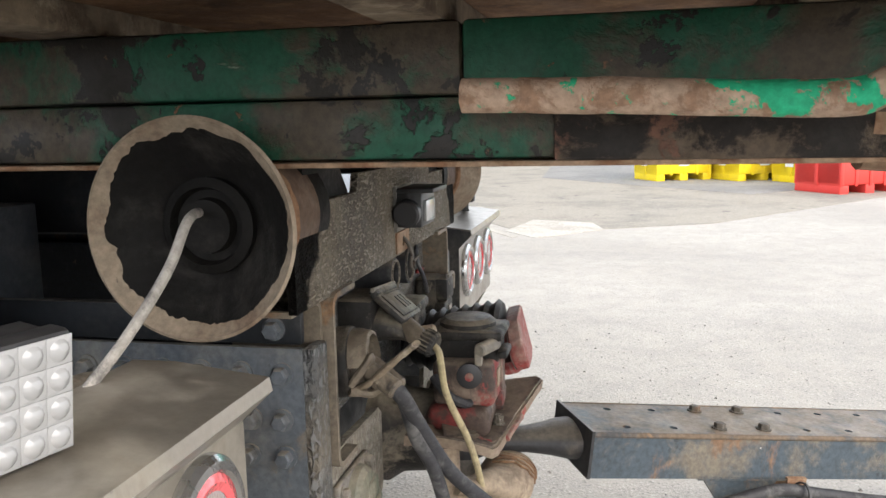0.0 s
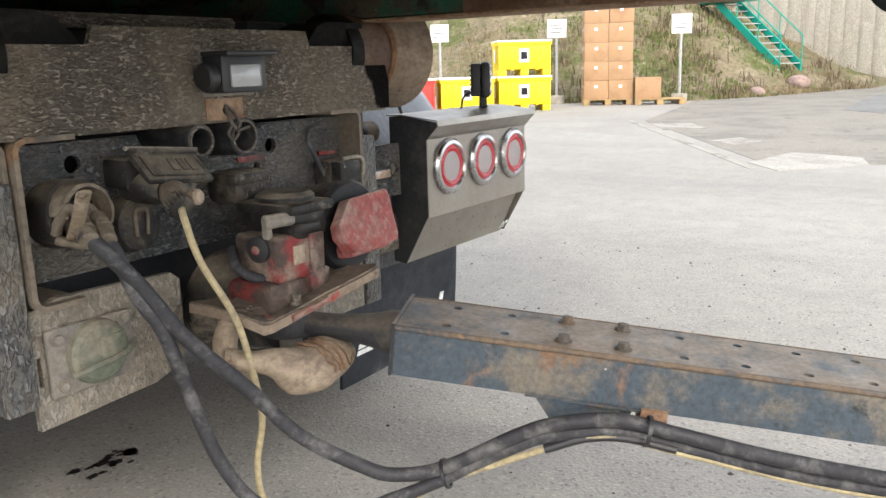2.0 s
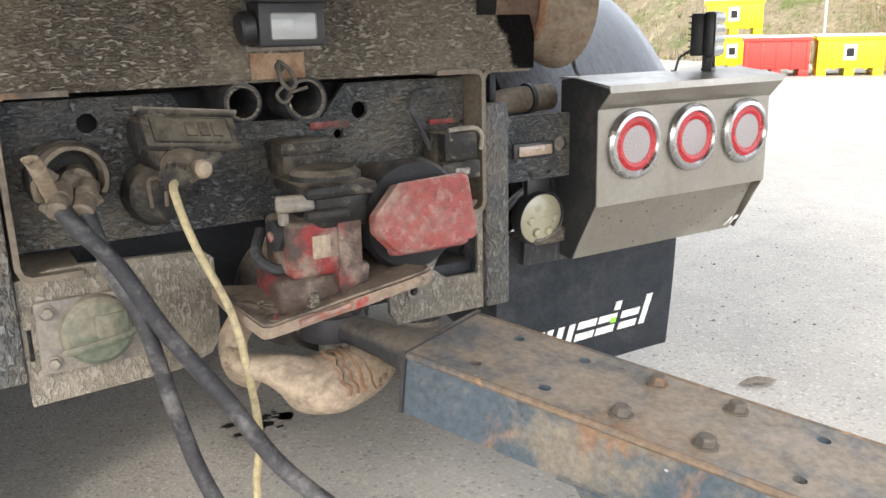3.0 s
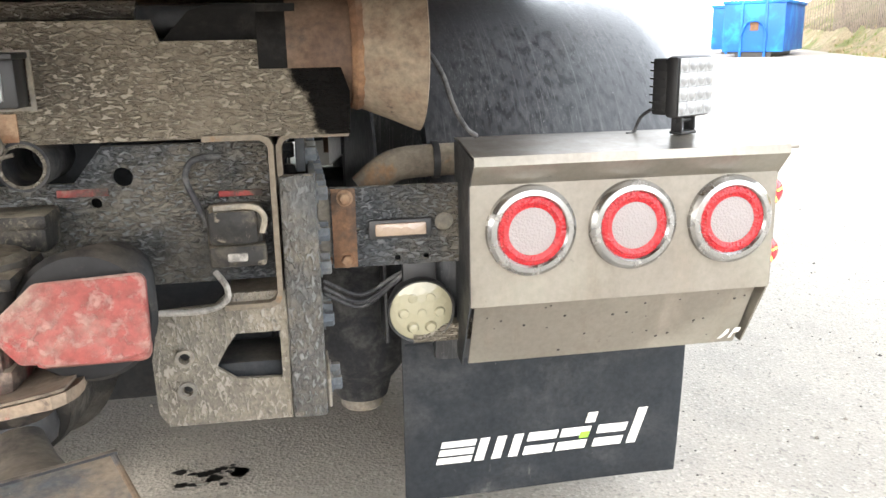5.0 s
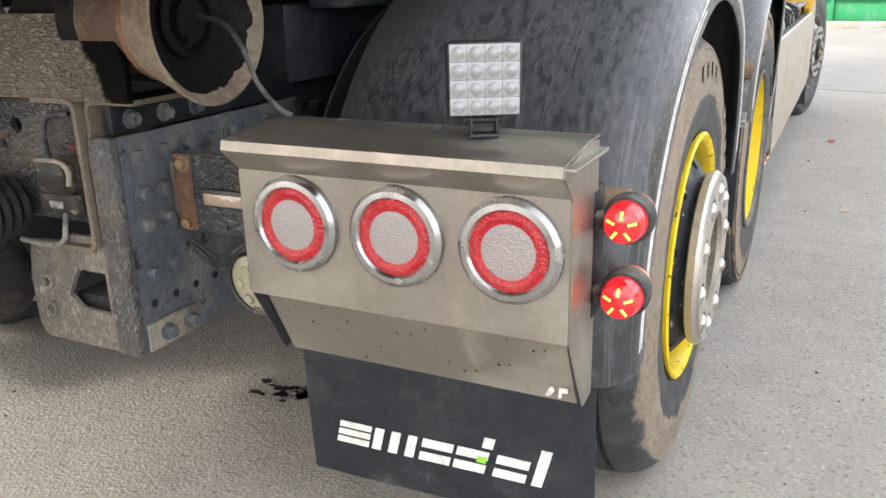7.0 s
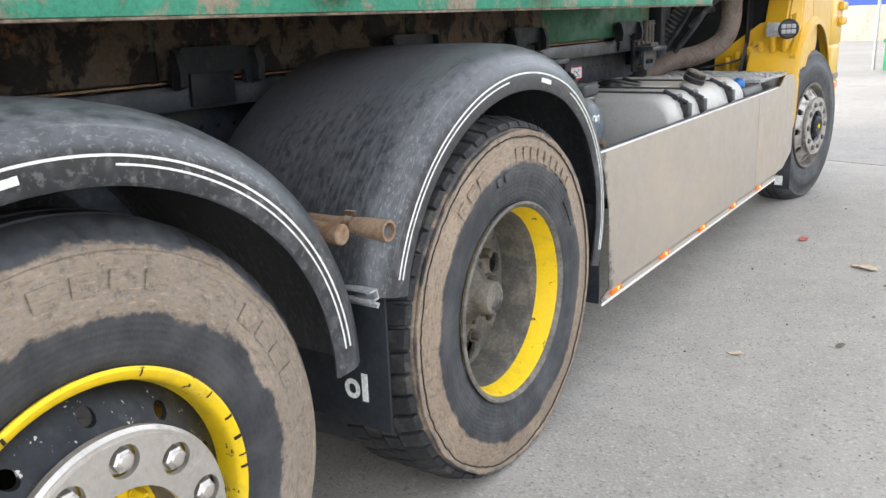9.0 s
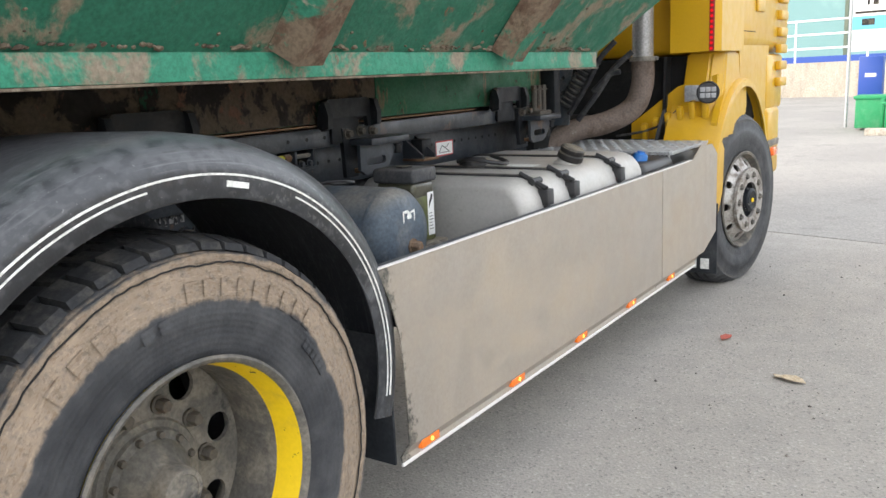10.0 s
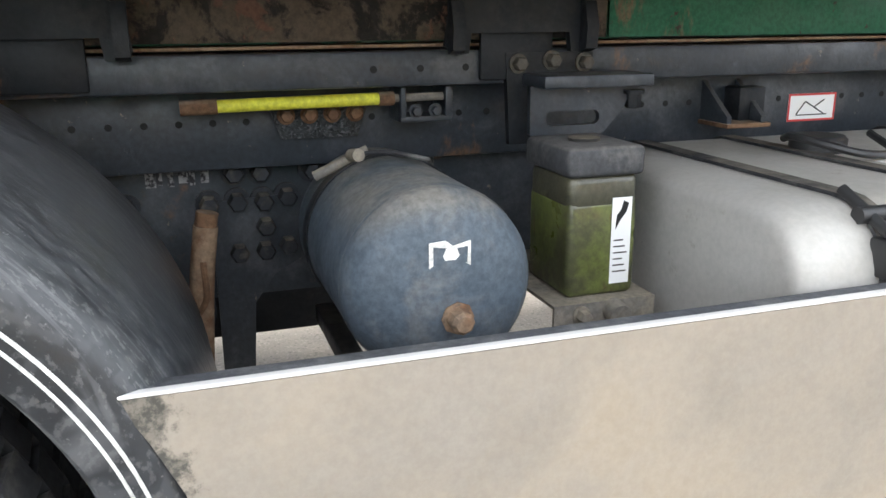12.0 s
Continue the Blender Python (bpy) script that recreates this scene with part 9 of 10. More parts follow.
# dangling brake wire at the side plate
part("bare_wire", sweep([(-0.60, -0.02, 0.755), (-0.58, -0.06, 0.715), (-0.555, -0.09, 0.675)], 0.0022, 6), steel_dusty, lorry, "stiff bare wire end")

# ---- spots and litter on the ground ----
def blot(name, cx, cy, spread, count, mat, label, category, seed):
    rng = random.Random(seed)
    bm = bmesh.new()
    for k in range(count):
        x, y, r = cx + rng.uniform(-1, 1) * spread, cy + rng.uniform(-0.6, 0.6) * spread, rng.uniform(0.004, 0.016)
        ring = [bm.verts.new((x + math.cos(t) * r * q * 1.5, y + math.sin(t) * r * q, 0.003)) for t, q in ((2 * math.pi * j / 14, rng.uniform(0.7, 1.25)) for j in range(14))]
        bm.faces.new(ring)
    return tagged(part(name, bm, mat, None), label, category, kind="stuff")


blot("oil_spot", 0.17, 0.64, 0.085, 20, wet_tar, "small black oil drips on the asphalt", "oil stain", 4)
random.seed(8)


def leaf_thing(name, x, y, size, mat, turn, label):
    pts = [(-1.0, 0.0), (-0.55, 0.35), (-0.1, 0.5), (0.35, 0.32), (0.6, 0.42), (1.0, 0.0), (0.4, -0.3), (-0.1, -0.42), (-0.6, -0.3)]
    bm = plate([(p * size, q * size) for p, q in pts], "xy", 0.0, 0.002)
    bmesh.ops.subdivide_edges(bm, edges=bm.edges[:], cuts=2)
    for v in bm.verts:
        v.co.z += 0.25 * abs(v.co.y) + 0.006 * noise.noise(v.co * 30) + 0.006
    bm.transform(Matrix.Rotation(radians(turn), 4, "Z"))
    return solid(name, bm, mat, label, "leaf", "fallen leaves", at=(x, y, 0.0))


leaf_thing("dry_leaf", 1.878, 4.697, 0.075, leaf_dry, 160, "curled pale dry leaf on the asphalt")
leaf_thing("dry_leaf", 1.50, 5.146, 0.055, leaf_red, 80, "small red-brown leaf on the asphalt")
leaf_thing("dry_leaf", 1.62, 3.28, 0.030, leaf_dry, 20, "small brown leaf on the asphalt")
leaf_thing("dry_leaf", 1.95, 3.55, 0.026, bark_grey, 50, "small dark leaf on the asphalt")
leaf_thing("dry_leaf", 1.50, 0.05, 0.06, bark_grey, 155, "crumpled dark scrap on the asphalt")
rng = random.Random(21)
bm = bmesh.new()
for k in range(2600):
    u = rng.random()
    x, y = (rng.uniform(1.3, 3.6), rng.uniform(-1.5, 7.0)) if u < 0.6 else (rng.uniform(-1.5, 3.5), rng.uniform(-3.0, 1.5))
    r = rng.uniform(0.0015, 0.0045) if rng.random() < 0.93 else rng.uniform(0.005, 0.009)
    vs = [bm.verts.new((x + math.cos(t) * r * rng.uniform(0.7, 1.3), y + math.sin(t) * r * rng.uniform(0.7, 1.3), 0.0005)) for t in (0, 1.3, 2.6, 3.9, 5.2)]
    top = bm.verts.new((x, y, r * 0.9))
    for j in range(5):
        bm.faces.new((vs[j], vs[(j + 1) % 5], top))
grit_mat = weathered("loose_grit", (0.22, 0.20, 0.175), [((0.07, 0.065, 0.06), 3.0, 0.5, 0.52), ((0.38, 0.36, 0.33), 5.0, 0.62, 0.64)], (0.8, 1.0))
tagged(part("loose_grit", bm, grit_mat, None), "scattered grit and small stones on the asphalt", "grit", kind="stuff")

# pale patches and the older surface beyond
worn_patch = weathered("worn_concrete_patch", (0.36, 0.335, 0.29), [((0.24, 0.22, 0.19), 1.6, 0.45, 0.62)], (0.85, 0.95), bump=0.3, bump_scale=30.0)
def flat(name, pts, z, mat, label):
    bm = plate(pts, "xy", 0.0, z)
    return solid(name, bm, mat, label, "pavement", kind="structure")


flat("pavement_patch", [(7.2, 0.35), (7.75, 0.75), (8.9, 0.55), (8.6, -0.2), (7.95, -0.35)], 0.006, pale_patch, "pale concrete patch let into the asphalt")
flat("pavement_patch", [(9.55, 1.35), (10.05, 1.82), (10.6, 1.55), (10.15, 1.15)], 0.006, worn_patch, "pale concrete patch let into the asphalt")
flat("pavement_patch", [(11.6, 2.95), (12.9, 3.65), (13.1, 3.0), (12.1, 2.45)], 0.006, worn_patch, "pale concrete patch let into the asphalt")
flat("pavement_strip", [(7.3, 0.55), (13.5, 4.2), (13.44, 4.28), (7.25, 0.62)], 0.005, worn_patch, "pale joint line in the asphalt")
old_asphalt = weathered("brownish_old_asphalt", (0.27, 0.245, 0.205), [((0.20, 0.185, 0.16), 0.8, 0.42, 0.66), ((0.15, 0.14, 0.125), 3.0, 0.58, 0.7)], (0.9, 0.98), bump=0.4, bump_scale=40.0)
flat("pavement_old", [(7.6, 0.5), (13.5, 3.95), (20.5, 5.2), (33.5, 1.2), (30.0, -9.0), (14.0, -6.0), (8.6, -1.6)], 0.004, old_asphalt, "older brownish asphalt with worn edges")
front_asphalt = weathered("grey_front_asphalt", (0.265, 0.252, 0.232), [((0.31, 0.294, 0.268), 0.6, 0.40, 0.66), ((0.21, 0.20, 0.185), 2.5, 0.56, 0.72)], (0.9, 0.98), bump=0.4, bump_scale=60.0)
dark_asphalt = weathered("grey_old_asphalt", (0.19, 0.184, 0.176), [((0.235, 0.224, 0.21), 0.7, 0.42, 0.66), ((0.14, 0.135, 0.13), 3.0, 0.60, 0.7)], (0.9, 0.98), bump=0.4, bump_scale=40.0)
flat("pavement_dark", [(17.0, 1.2), (22.0, 1.4), (33.0, 0.6), (30.0, -8.5), (15.5, -5.5), (12.5, -2.6)], 0.008, dark_asphalt, "greyer strip of asphalt in front of the gate")

# Added sheet: slightly darker colour offsets the brighter light on far ground.
flat("pavement_front", [(-14.0, 9.5), (-1.5, 8.6), (2.5, 7.6), (6.0, 8.2), (12.0, 12.0), (16.5, 20.0), (19.0, 30.0), (3.5, 33.2), (-14.0, 36.7)], 0.004, front_asphalt, "asphalt in front of the lorry, toned down against bright light")

# ---- bank ----
FOOT = [(34.0, 1.6), (29.0, 2.2), (24.0, 3.8), (20.9, 5.2), (19.6, 8.0), (18.8, 11.0), (19.0, 15.0), (20.0, 20.0), (22.0, 26.0), (25.0, 33.0), (29.0, 42.0), (34.0, 56.0)]


def foot_at(u):
    k = min(int(u), len(FOOT) - 2)
    return Vector(FOOT[k]).lerp(Vector(FOOT[k + 1]), u - k)


def bank_point(u, w):
    p = foot_at(u)
    q = foot_at(min(u + 0.05, len(FOOT) - 1)) - foot_at(max(u - 0.05, 0))
    out = Vector((q.y, -q.x)).normalized()
    if out.x < 0.2 and u < 3:
        out = (out + Vector((0.6, 0.0))).normalized()
    out = Vector((1.0, 0.55)).normalized().lerp(out, 0.15).normalized()
    d = w * 22.0
    h = 0.50 * d * min(1.0, 0.25 + d / 3.0) * (0.35 + 0.65 * min(1.0, max(0.0, (u - 0.4) / 2.0)))
    h = min(h, 8.0 + 0.08 * d)
    n = noise.fractal(Vector((p.x + out.x * d, p.y + out.y * d, 0)) * 0.35, 1.0, 2.0, 4)
    return Vector((p.x + out.x * d, p.y + out.y * d, max(0.0, h + n * 0.35 * min(1, d)) - (0.05 if w == 0 else 0)))


bm = bmesh.new()
nu, nw = 150, 70
grid = [[bm.verts.new(bank_point((len(FOOT) - 1) * i / nu, (j / nw) ** 1.4)) for j in range(nw + 1)] for i in range(nu + 1)]
for i in range(nu):
    for j in range(nw):
        bm.faces.new((grid[i][j], grid[i + 1][j], grid[i + 1][j + 1], grid[i][j + 1]))
solid("bank", bm, bank_soil, "grassy bank with dry brown stalks and bare soil", "bank", kind="structure", angle=80)

rng = random.Random(33)
for name, mat_col, count, height, seed in (("dry_grass", (0.27, 0.215, 0.125), 4200, 0.16, 1), ("green_grass", (0.13, 0.16, 0.045), 3600, 0.13, 2), ("brush", (0.16, 0.12, 0.08), 500, 0.40, 3)):
    rng = random.Random(seed)
    bm = bmesh.new()
    for k in range(count):
        u = rng.uniform(0.5, 9.5) if rng.random() < 0.3 else rng.uniform(1.0, 5.2)
        w = rng.random() ** 1.6 * 0.6
        p = bank_point(u, w)
        if noise.noise(Vector((p.x, p.y, seed * 7.0)) * 0.4) < -0.05:
            continue
        for b in range(5):
            a = rng.uniform(0, 6.28)
            lean = Vector((math.cos(a), math.sin(a), 0)) * rng.uniform(0.1, 0.6) * height
            wdt = Vector((-math.sin(a), math.cos(a), 0)) * 0.018
            base = p + Vector((rng.uniform(-0.2, 0.2), rng.uniform(-0.2, 0.2), -0.03))
            tip = base + lean + Vector((0, 0, height * rng.uniform(0.6, 1.2)))
            mid = base.lerp(tip, 0.55) + Vector((0, 0, 0.03))
            v = [bm.verts.new(q) for q in (base - wdt, base + wdt, mid + wdt * 0.7, mid - wdt * 0.7, tip)]
            bm.faces.new(v[:4])
            bm.faces.new((v[3], v[2], v[4]))
    tagged(part(name, bm, weathered(name + "_blades", mat_col, [(tuple(c * 0.6 for c in mat_col), 0.9, 0.45, 0.65)], (0.85, 1.0), bump=0.0), None), name.replace("_", " ") + " tufts on the bank", "grass", kind="stuff")
for x, y, z, r, k in ((25.9, 3.75, 0.30, 0.34, 1), (23.3, 4.35, 0.10, 0.26, 2), (26.6, 4.6, 0.62, 0.17, 3)):
    bm = bmesh.new()
    bmesh.ops.create_icosphere(bm, subdivisions=3, radius=r)
    for v in bm.verts:
        v.co *= 1 + 0.28 * noise.noise(v.co * 3.0 + Vector((k * 5, 0, 0)))
        v.co.z *= 0.62
        v.co.x *= 1.2
    solid("boulder", bm, boulder, "pinkish broken rock lying at the foot of the bank", "rock", "rocks on the bank", at=(x, y, z), angle=30)

# ---- crates, pallets and posts ----
def crate(x, y, turn, z, mat, label, panel, lid=True, size=(1.2, 1.0, 0.76)):
    at = Matrix.Translation((x, y, z)) @ Matrix.Rotation(radians(turn), 4, "Z")
    w, d, h = size[0] / 2, size[1] / 2, size[2]
    th = thing("pallet_box", (x, y, z), label, "crate", "plastic pallet boxes")
    th.rotation_euler = (0, 0, radians(turn))
    PLACED[th] = at
    bm = box(-w, w, -d, d, 0.14, h, 0.03)
    for k in range(5):
        px = -w + 0.03 + (2 * w - 0.06) * k / 4
        part("rib", box(px - 0.03, px + 0.03, -d - 0.018, d + 0.018, 0.12, h - 0.03, 0.008), mat, th, "", at)
    for sx in (-1, 1):
        part("rib", box(*sorted((sx * (w - 0.01), sx * (w + 0.018))), -0.04, 0.04, 0.12, h - 0.03, 0.006), mat, th, "", at)
    part("rim", box(-w - 0.03, w + 0.03, -d - 0.03, d + 0.03, h - 0.08, h - 0.005, 0.012), mat, th, "", at)
    part("box_body", bm, mat, th, "", at)
    for px in (-w + 0.09, 0.0, w - 0.09):
        part("runner", box(px - 0.09, px + 0.09, -d, d, 0.0, 0.142, 0.01), mat, th, "", at)
    if lid:
        bm = roughen(box(-w - 0.035, w + 0.035, -d - 0.035, d + 0.035, h - 0.004, h + 0.035, 0.01), 0.006, 0.12, x)
        part("cover", bm, crate_lid, th, "white folded liner over the rim", at)
    if panel:
        part("notice", box(-0.13, 0.10, -d - 0.024, -d - 0.0185, 0.30, 0.60, 0.004), white_sheet, th, "white notice", at)
        part("notice_mark", box(-0.085, 0.055, -d - 0.0265, -d - 0.0242, 0.37, 0.53, 0.004), dark_void, th, "dark sign", at)
        part("notice", box(-w - 0.024, -w - 0.0185, -0.10, 0.12, 0.30, 0.60, 0.004), white_sheet, th, "", at)
    return th


YEL, REDL = "yellow plastic pallet box with a white liner, on the asphalt", "red plastic pallet box with a white liner, on the asphalt"
crate(16.51, 8.08, -52, 0.0, crate_yellow, "yellow plastic pallet box carrying a second one", True)
crate(16.51, 8.08, -52, 0.80, crate_yellow, "yellow plastic pallet box stacked on another", True)
crate(15.41, 8.97, -50, 0.0, crate_yellow, YEL, True)
crate(14.45, 9.95, -48, 0.0, crate_red, REDL, False)
crate(15.43, 11.9, -46, 0.0, crate_yellow, "yellow plastic pallet box carrying a second one", True)
crate(15.43, 11.9, -46, 0.80, crate_yellow, "yellow plastic pallet box stacked on another", True)
crate(16.3, -1.55, -65, 0.0, crate_yellow, YEL, True)
crate(16.2, -3.05, -62, 0.0, crate_yellow, YEL, True)
crate(16.4, -2.25, -62, 0.80, crate_yellow, "yellow plastic pallet box stacked on others", True)
crate(15.4, -4.15, -60, 0.0, crate_yellow, YEL, True)
crate(13.2, -4.15, -60, 0.0, crate_red, REDL, False, size=(1.2, 1.0, 0.6))
crate(14.3, -5.3, -60, 0.0, crate_red, REDL, False, size=(1.2, 1.0, 0.6))


def pallet(x, y, turn):
    at = Matrix.Translation((x, y, 0)) @ Matrix.Rotation(radians(turn), 4, "Z")
    th = thing("wooden_pallet", (x, y, 0), "raw wooden pallet lying on the asphalt", "pallet", "wooden pallets")
    th.rotation_euler = (0, 0, radians(turn))
    PLACED[th] = at
    for k in range(5):
        part("deck_board", box(-0.6, 0.6, -0.4 + 0.165 * k, -0.28 + 0.165 * k, 0.122, 0.144, 0.003), pallet_wood, th, "", at)
    for k in range(3):
        part("runner", box(-0.6 + 0.525 * k, -0.45 + 0.525 * k, -0.4, 0.38, 0.0, 0.12, 0.004), pallet_wood, th, "", at)
    return at


at = pallet(19.0, 6.97, -62)
cb = thing("cardboard_stack", (19.0, 6.97, 0.145), "tall stack of brown cartons wrapped in film on a pallet", "carton stack")
cb.rotation_euler = (0, 0, radians(-62))
PLACED[cb] = at @ Matrix.Translation((0, 0, 0.145))
rng = random.Random(2)
for lv in range(5):
    for ix in range(2):
        for iy in range(2):
            x0, y0 = -0.6 + 0.6 * ix, -0.4 + 0.4 * iy
            b2 = box(x0 + 0.004, x0 + 0.596, y0 + 0.004, y0 + 0.396, 0.46 * lv + 0.002, 0.46 * lv + 0.458, 0.006)
            m = at @ Matrix.Translation((rng.uniform(-0.01, 0.01), rng.uniform(-0.01, 0.01), 0.145))
            ct = part("carton", b2, cardboard, cb, "", m)
            if iy == 0:
                part("paper_tag", box(x0 + 0.25, x0 + 0.33, y0 + 0.0005, y0 + 0.0035, 0.46 * lv + 0.28, 0.46 * lv + 0.35), white_sheet, ct, "", m)
            if ix == 0:
                part("paper_tag", box(x0 + 0.0005, x0 + 0.0035, y0 + 0.16, y0 + 0.23, 0.46 * lv + 0.28, 0.46 * lv + 0.35), white_sheet, ct, "", m)
at = pallet(19.33, 5.72, -66)
single = box(-0.60, 0.02, -0.3, 0.25, 0.146, 0.66, 0.008)
solid("carton_box", single, cardboard, "single brown carton standing on a pallet", "carton", at=at)


def post(x, y, h, label):
    th = thing("sign_post", (x, y, 0), label, "sign post", "posts along the bank")
    at = (x, y, 0)
    part("pole", cyl((0, 0, 0), (0, 0, h), 0.035, seg=14), galvanised, th, "", at)
    part("foot", box(-0.16, 0.16, -0.16, 0.16, 0.0, 0.22, 0.02), concrete, th, "concrete foot", at)
    m = Matrix.Translation(at) @ Matrix.Rotation(radians(-58), 4, "Z")
    part("panel", box(-0.25, 0.25, -0.045, -0.036, h - 0.05, h + 0.42, 0.004), white_sheet, th, "blank white panel", m)
    b2 = bmesh.new()
    for k in range(3):
        box(-0.18, 0.10 + 0.03 * k, -0.047, -0.0455, h + 0.08 + 0.09 * k, h + 0.10 + 0.09 * k, 0, b2)
    part("print", b2, connector_grey, th, "faint lines of print", m)


post(20.06, 5.45, 1.75, "white sign on a steel post with a concrete foot")
post(19.18, 8.45, 1.75, "white sign on a leaning steel post")
post(18.4, 11.6, 1.75, "white sign on a steel post")

# ---- steel stairs up the bank ----
st = thing("steel_stairs", (27.3, 4.4, 0.9), "turquoise steel stairs with open treads on the bank", "stairs")
a0, a1 = Vector((27.0, 4.2, 0.75)), Vector((28.4, 6.6, 2.9))
run = (a1 - a0)
sidev = Vector((0.84, -0.54, 0)) * 0.45
for s in (-1, 1):
    p, q = a0 + sidev * s, a1 + sidev * s
    b2 = bmesh.new()
    up = Vector((0, 0, 0.14))
    t = sidev.normalized() * 0.03
    vs = [b2.verts.new(c) for c in (p - up - t, p + up - t, q + up - t, q - up - t, p - up + t, p + up + t, q + up + t, q - up + t)]
    for f4 in ((0, 1, 2, 3), (7, 6, 5, 4), (0, 4, 5, 1), (1, 5, 6, 2), (2, 6, 7, 3), (3, 7, 4, 0)):
        b2.faces.new([vs[k] for k in f4])
    part("stringer", b2, gate_green, st, "turquoise stringer")
    b2 = cyl(p + Vector((0, 0, 0.95)), q + Vector((0, 0, 0.95)), 0.022, seg=10)
    for k in range(4):
        c = p.lerp(q, k / 3)
        cyl(c, c + Vector((0, 0, 0.95)), 0.018, seg=8, bm=b2)
    part("handrail", b2, gate_green, st, "")
for k in range(10):
    c = a0.lerp(a1, (k + 0.5) / 10)
    m = Matrix.Translation(c) @ Matrix.Rotation(math.atan2(sidev.y, sidev.x), 4, "Z")
    part("tread", box(-0.43, 0.43, -0.11, 0.11, -0.015, 0.015, 0, None, m), galvanised, st)
part("landing", box(-1.4, 0.5, -0.55, 0.55, -0.08, 0.0, 0.01, None, Matrix.Translation(a1 + Vector((0.0, 0.4, 0.05))) @ Matrix.Rotation(radians(57), 4, "Z")), gate_green, st)

# ---- wall and gate ----
def slab(p, q, h, thick, mat, name, label, category, z0=0.0, kind="structure"):
    p, q = Vector(p), Vector(q)
    m = Matrix.Translation((p.x, p.y, 0)) @ Matrix.Rotation(math.atan2(q.y - p.y, q.x - p.x), 4, "Z")
    return solid(name, box(0, (q - p).length, -thick / 2, thick / 2, z0, h), mat, label, category, kind=kind, at=m), m, (q - p).length


wall, m, n = slab((34.4, 1.95), (34.8, 14.0), 6.5, 0.4, concrete, "wall_concrete", "tall board-marked concrete wall with stains", "wall")
for k in range(24):
    x = 0.3 + 0.52 * k
    part("board_mark", box(x, x + 0.49, 0.2, 0.214, 0.1, 6.4, 0.004), concrete, wall, "", m)
clad, m, n = slab((34.15, 1.0), (34.4, 1.95), 5.5, 0.12, dull_cladding, "wall_cladding", "dull green corrugated sheet beside the gate", "wall")
for k in range(7):
    x = 0.02 + 0.14 * k
    part("corrugation", box(x, x + 0.07, 0.06, 0.10, 0.02, 5.45, 0.006), dull_cladding, clad, "", m)
for z in (1.4, 4.0):
    part("cross_rail", box(0, n, 0.10, 0.18, z, z + 0.14, 0.01), gate_green, clad, "turquoise rail", m)
gate, m, n = slab((31.2, -9.2), (34.15, 1.0), 5.5, 0.12, gate_green, "gate_steel", "large turquoise steel sliding gate", "gate")
for k in range(6):
    x = 0.0 + 1.8 * k
    part("gate_panel", box(x + 0.02, min(x + 1.77, n), 0.06, 0.075, 0.08, 5.42, 0.004), gate_green, gate, "", m)
    part("gate_rib", box(x + 0.0, x + 0.06, 0.075, 0.13, 0.05, 5.45, 0.006), gate_green, gate, "", m)

# ---- blue skips and the trees behind them ----
def skip(x, y, turn, w, d, h, mat, label):
    at = Matrix.Translation((x, y, 0)) @ Matrix.Rotation(radians(turn), 4, "Z")
    th = thing("steel_skip", (x, y, 0), label, "skip", "large steel skips")
    th.rotation_euler = (0, 0, radians(turn))
    PLACED[th] = at
    part("skip_body", box(0, w, 0, d, 0.22, h, 0.03), mat, th, "", at)
    for k in range(int(d / 0.55)):
        part("skip_rib", box(-0.07, 0.0, 0.2 + 0.55 * k, 0.30 + 0.55 * k, 0.25, h - 0.1, 0.01), mat, th, "", at)
    part("rim", box(-0.09, w + 0.09, -0.05, d + 0.05, h - 0.12, h + 0.02, 0.02), mat, th, "", at)
    for px in (w * 0.28, w * 0.68):
        part("post", box(px, px + 0.1, -0.1, 0.0, 0.0, h, 0.01), mat, th, "", at)
    part("hook_bar", sweep([(w * 0.30, -0.11, 0.9), (w * 0.40, -0.14, 1.45), (w * 0.62, -0.14, 1.45), (w * 0.72, -0.11, 0.9)], 0.05, 10), mat, th, "", at)
    part("rust_mark", box(w * 0.44, w * 0.58, -0.012, -0.003, 1.1, 1.55, 0.003), rust_brown, th, "rust-brown patch", at)
    part("skid", box(w * 0.2, w * 0.8, 0.1, d - 0.1, 0.0, 0.22), lamp_black, th, "", at)


skip(19.1, 33.2, -40, 2.5, 6.0, 2.35, skip_blue, "blue steel skip with rust marks, standing in the yard")
skip(21.4, 38.6, -40, 2.5, 6.0, 2.35, skip_blue, "blue steel skip farther back in the yard")


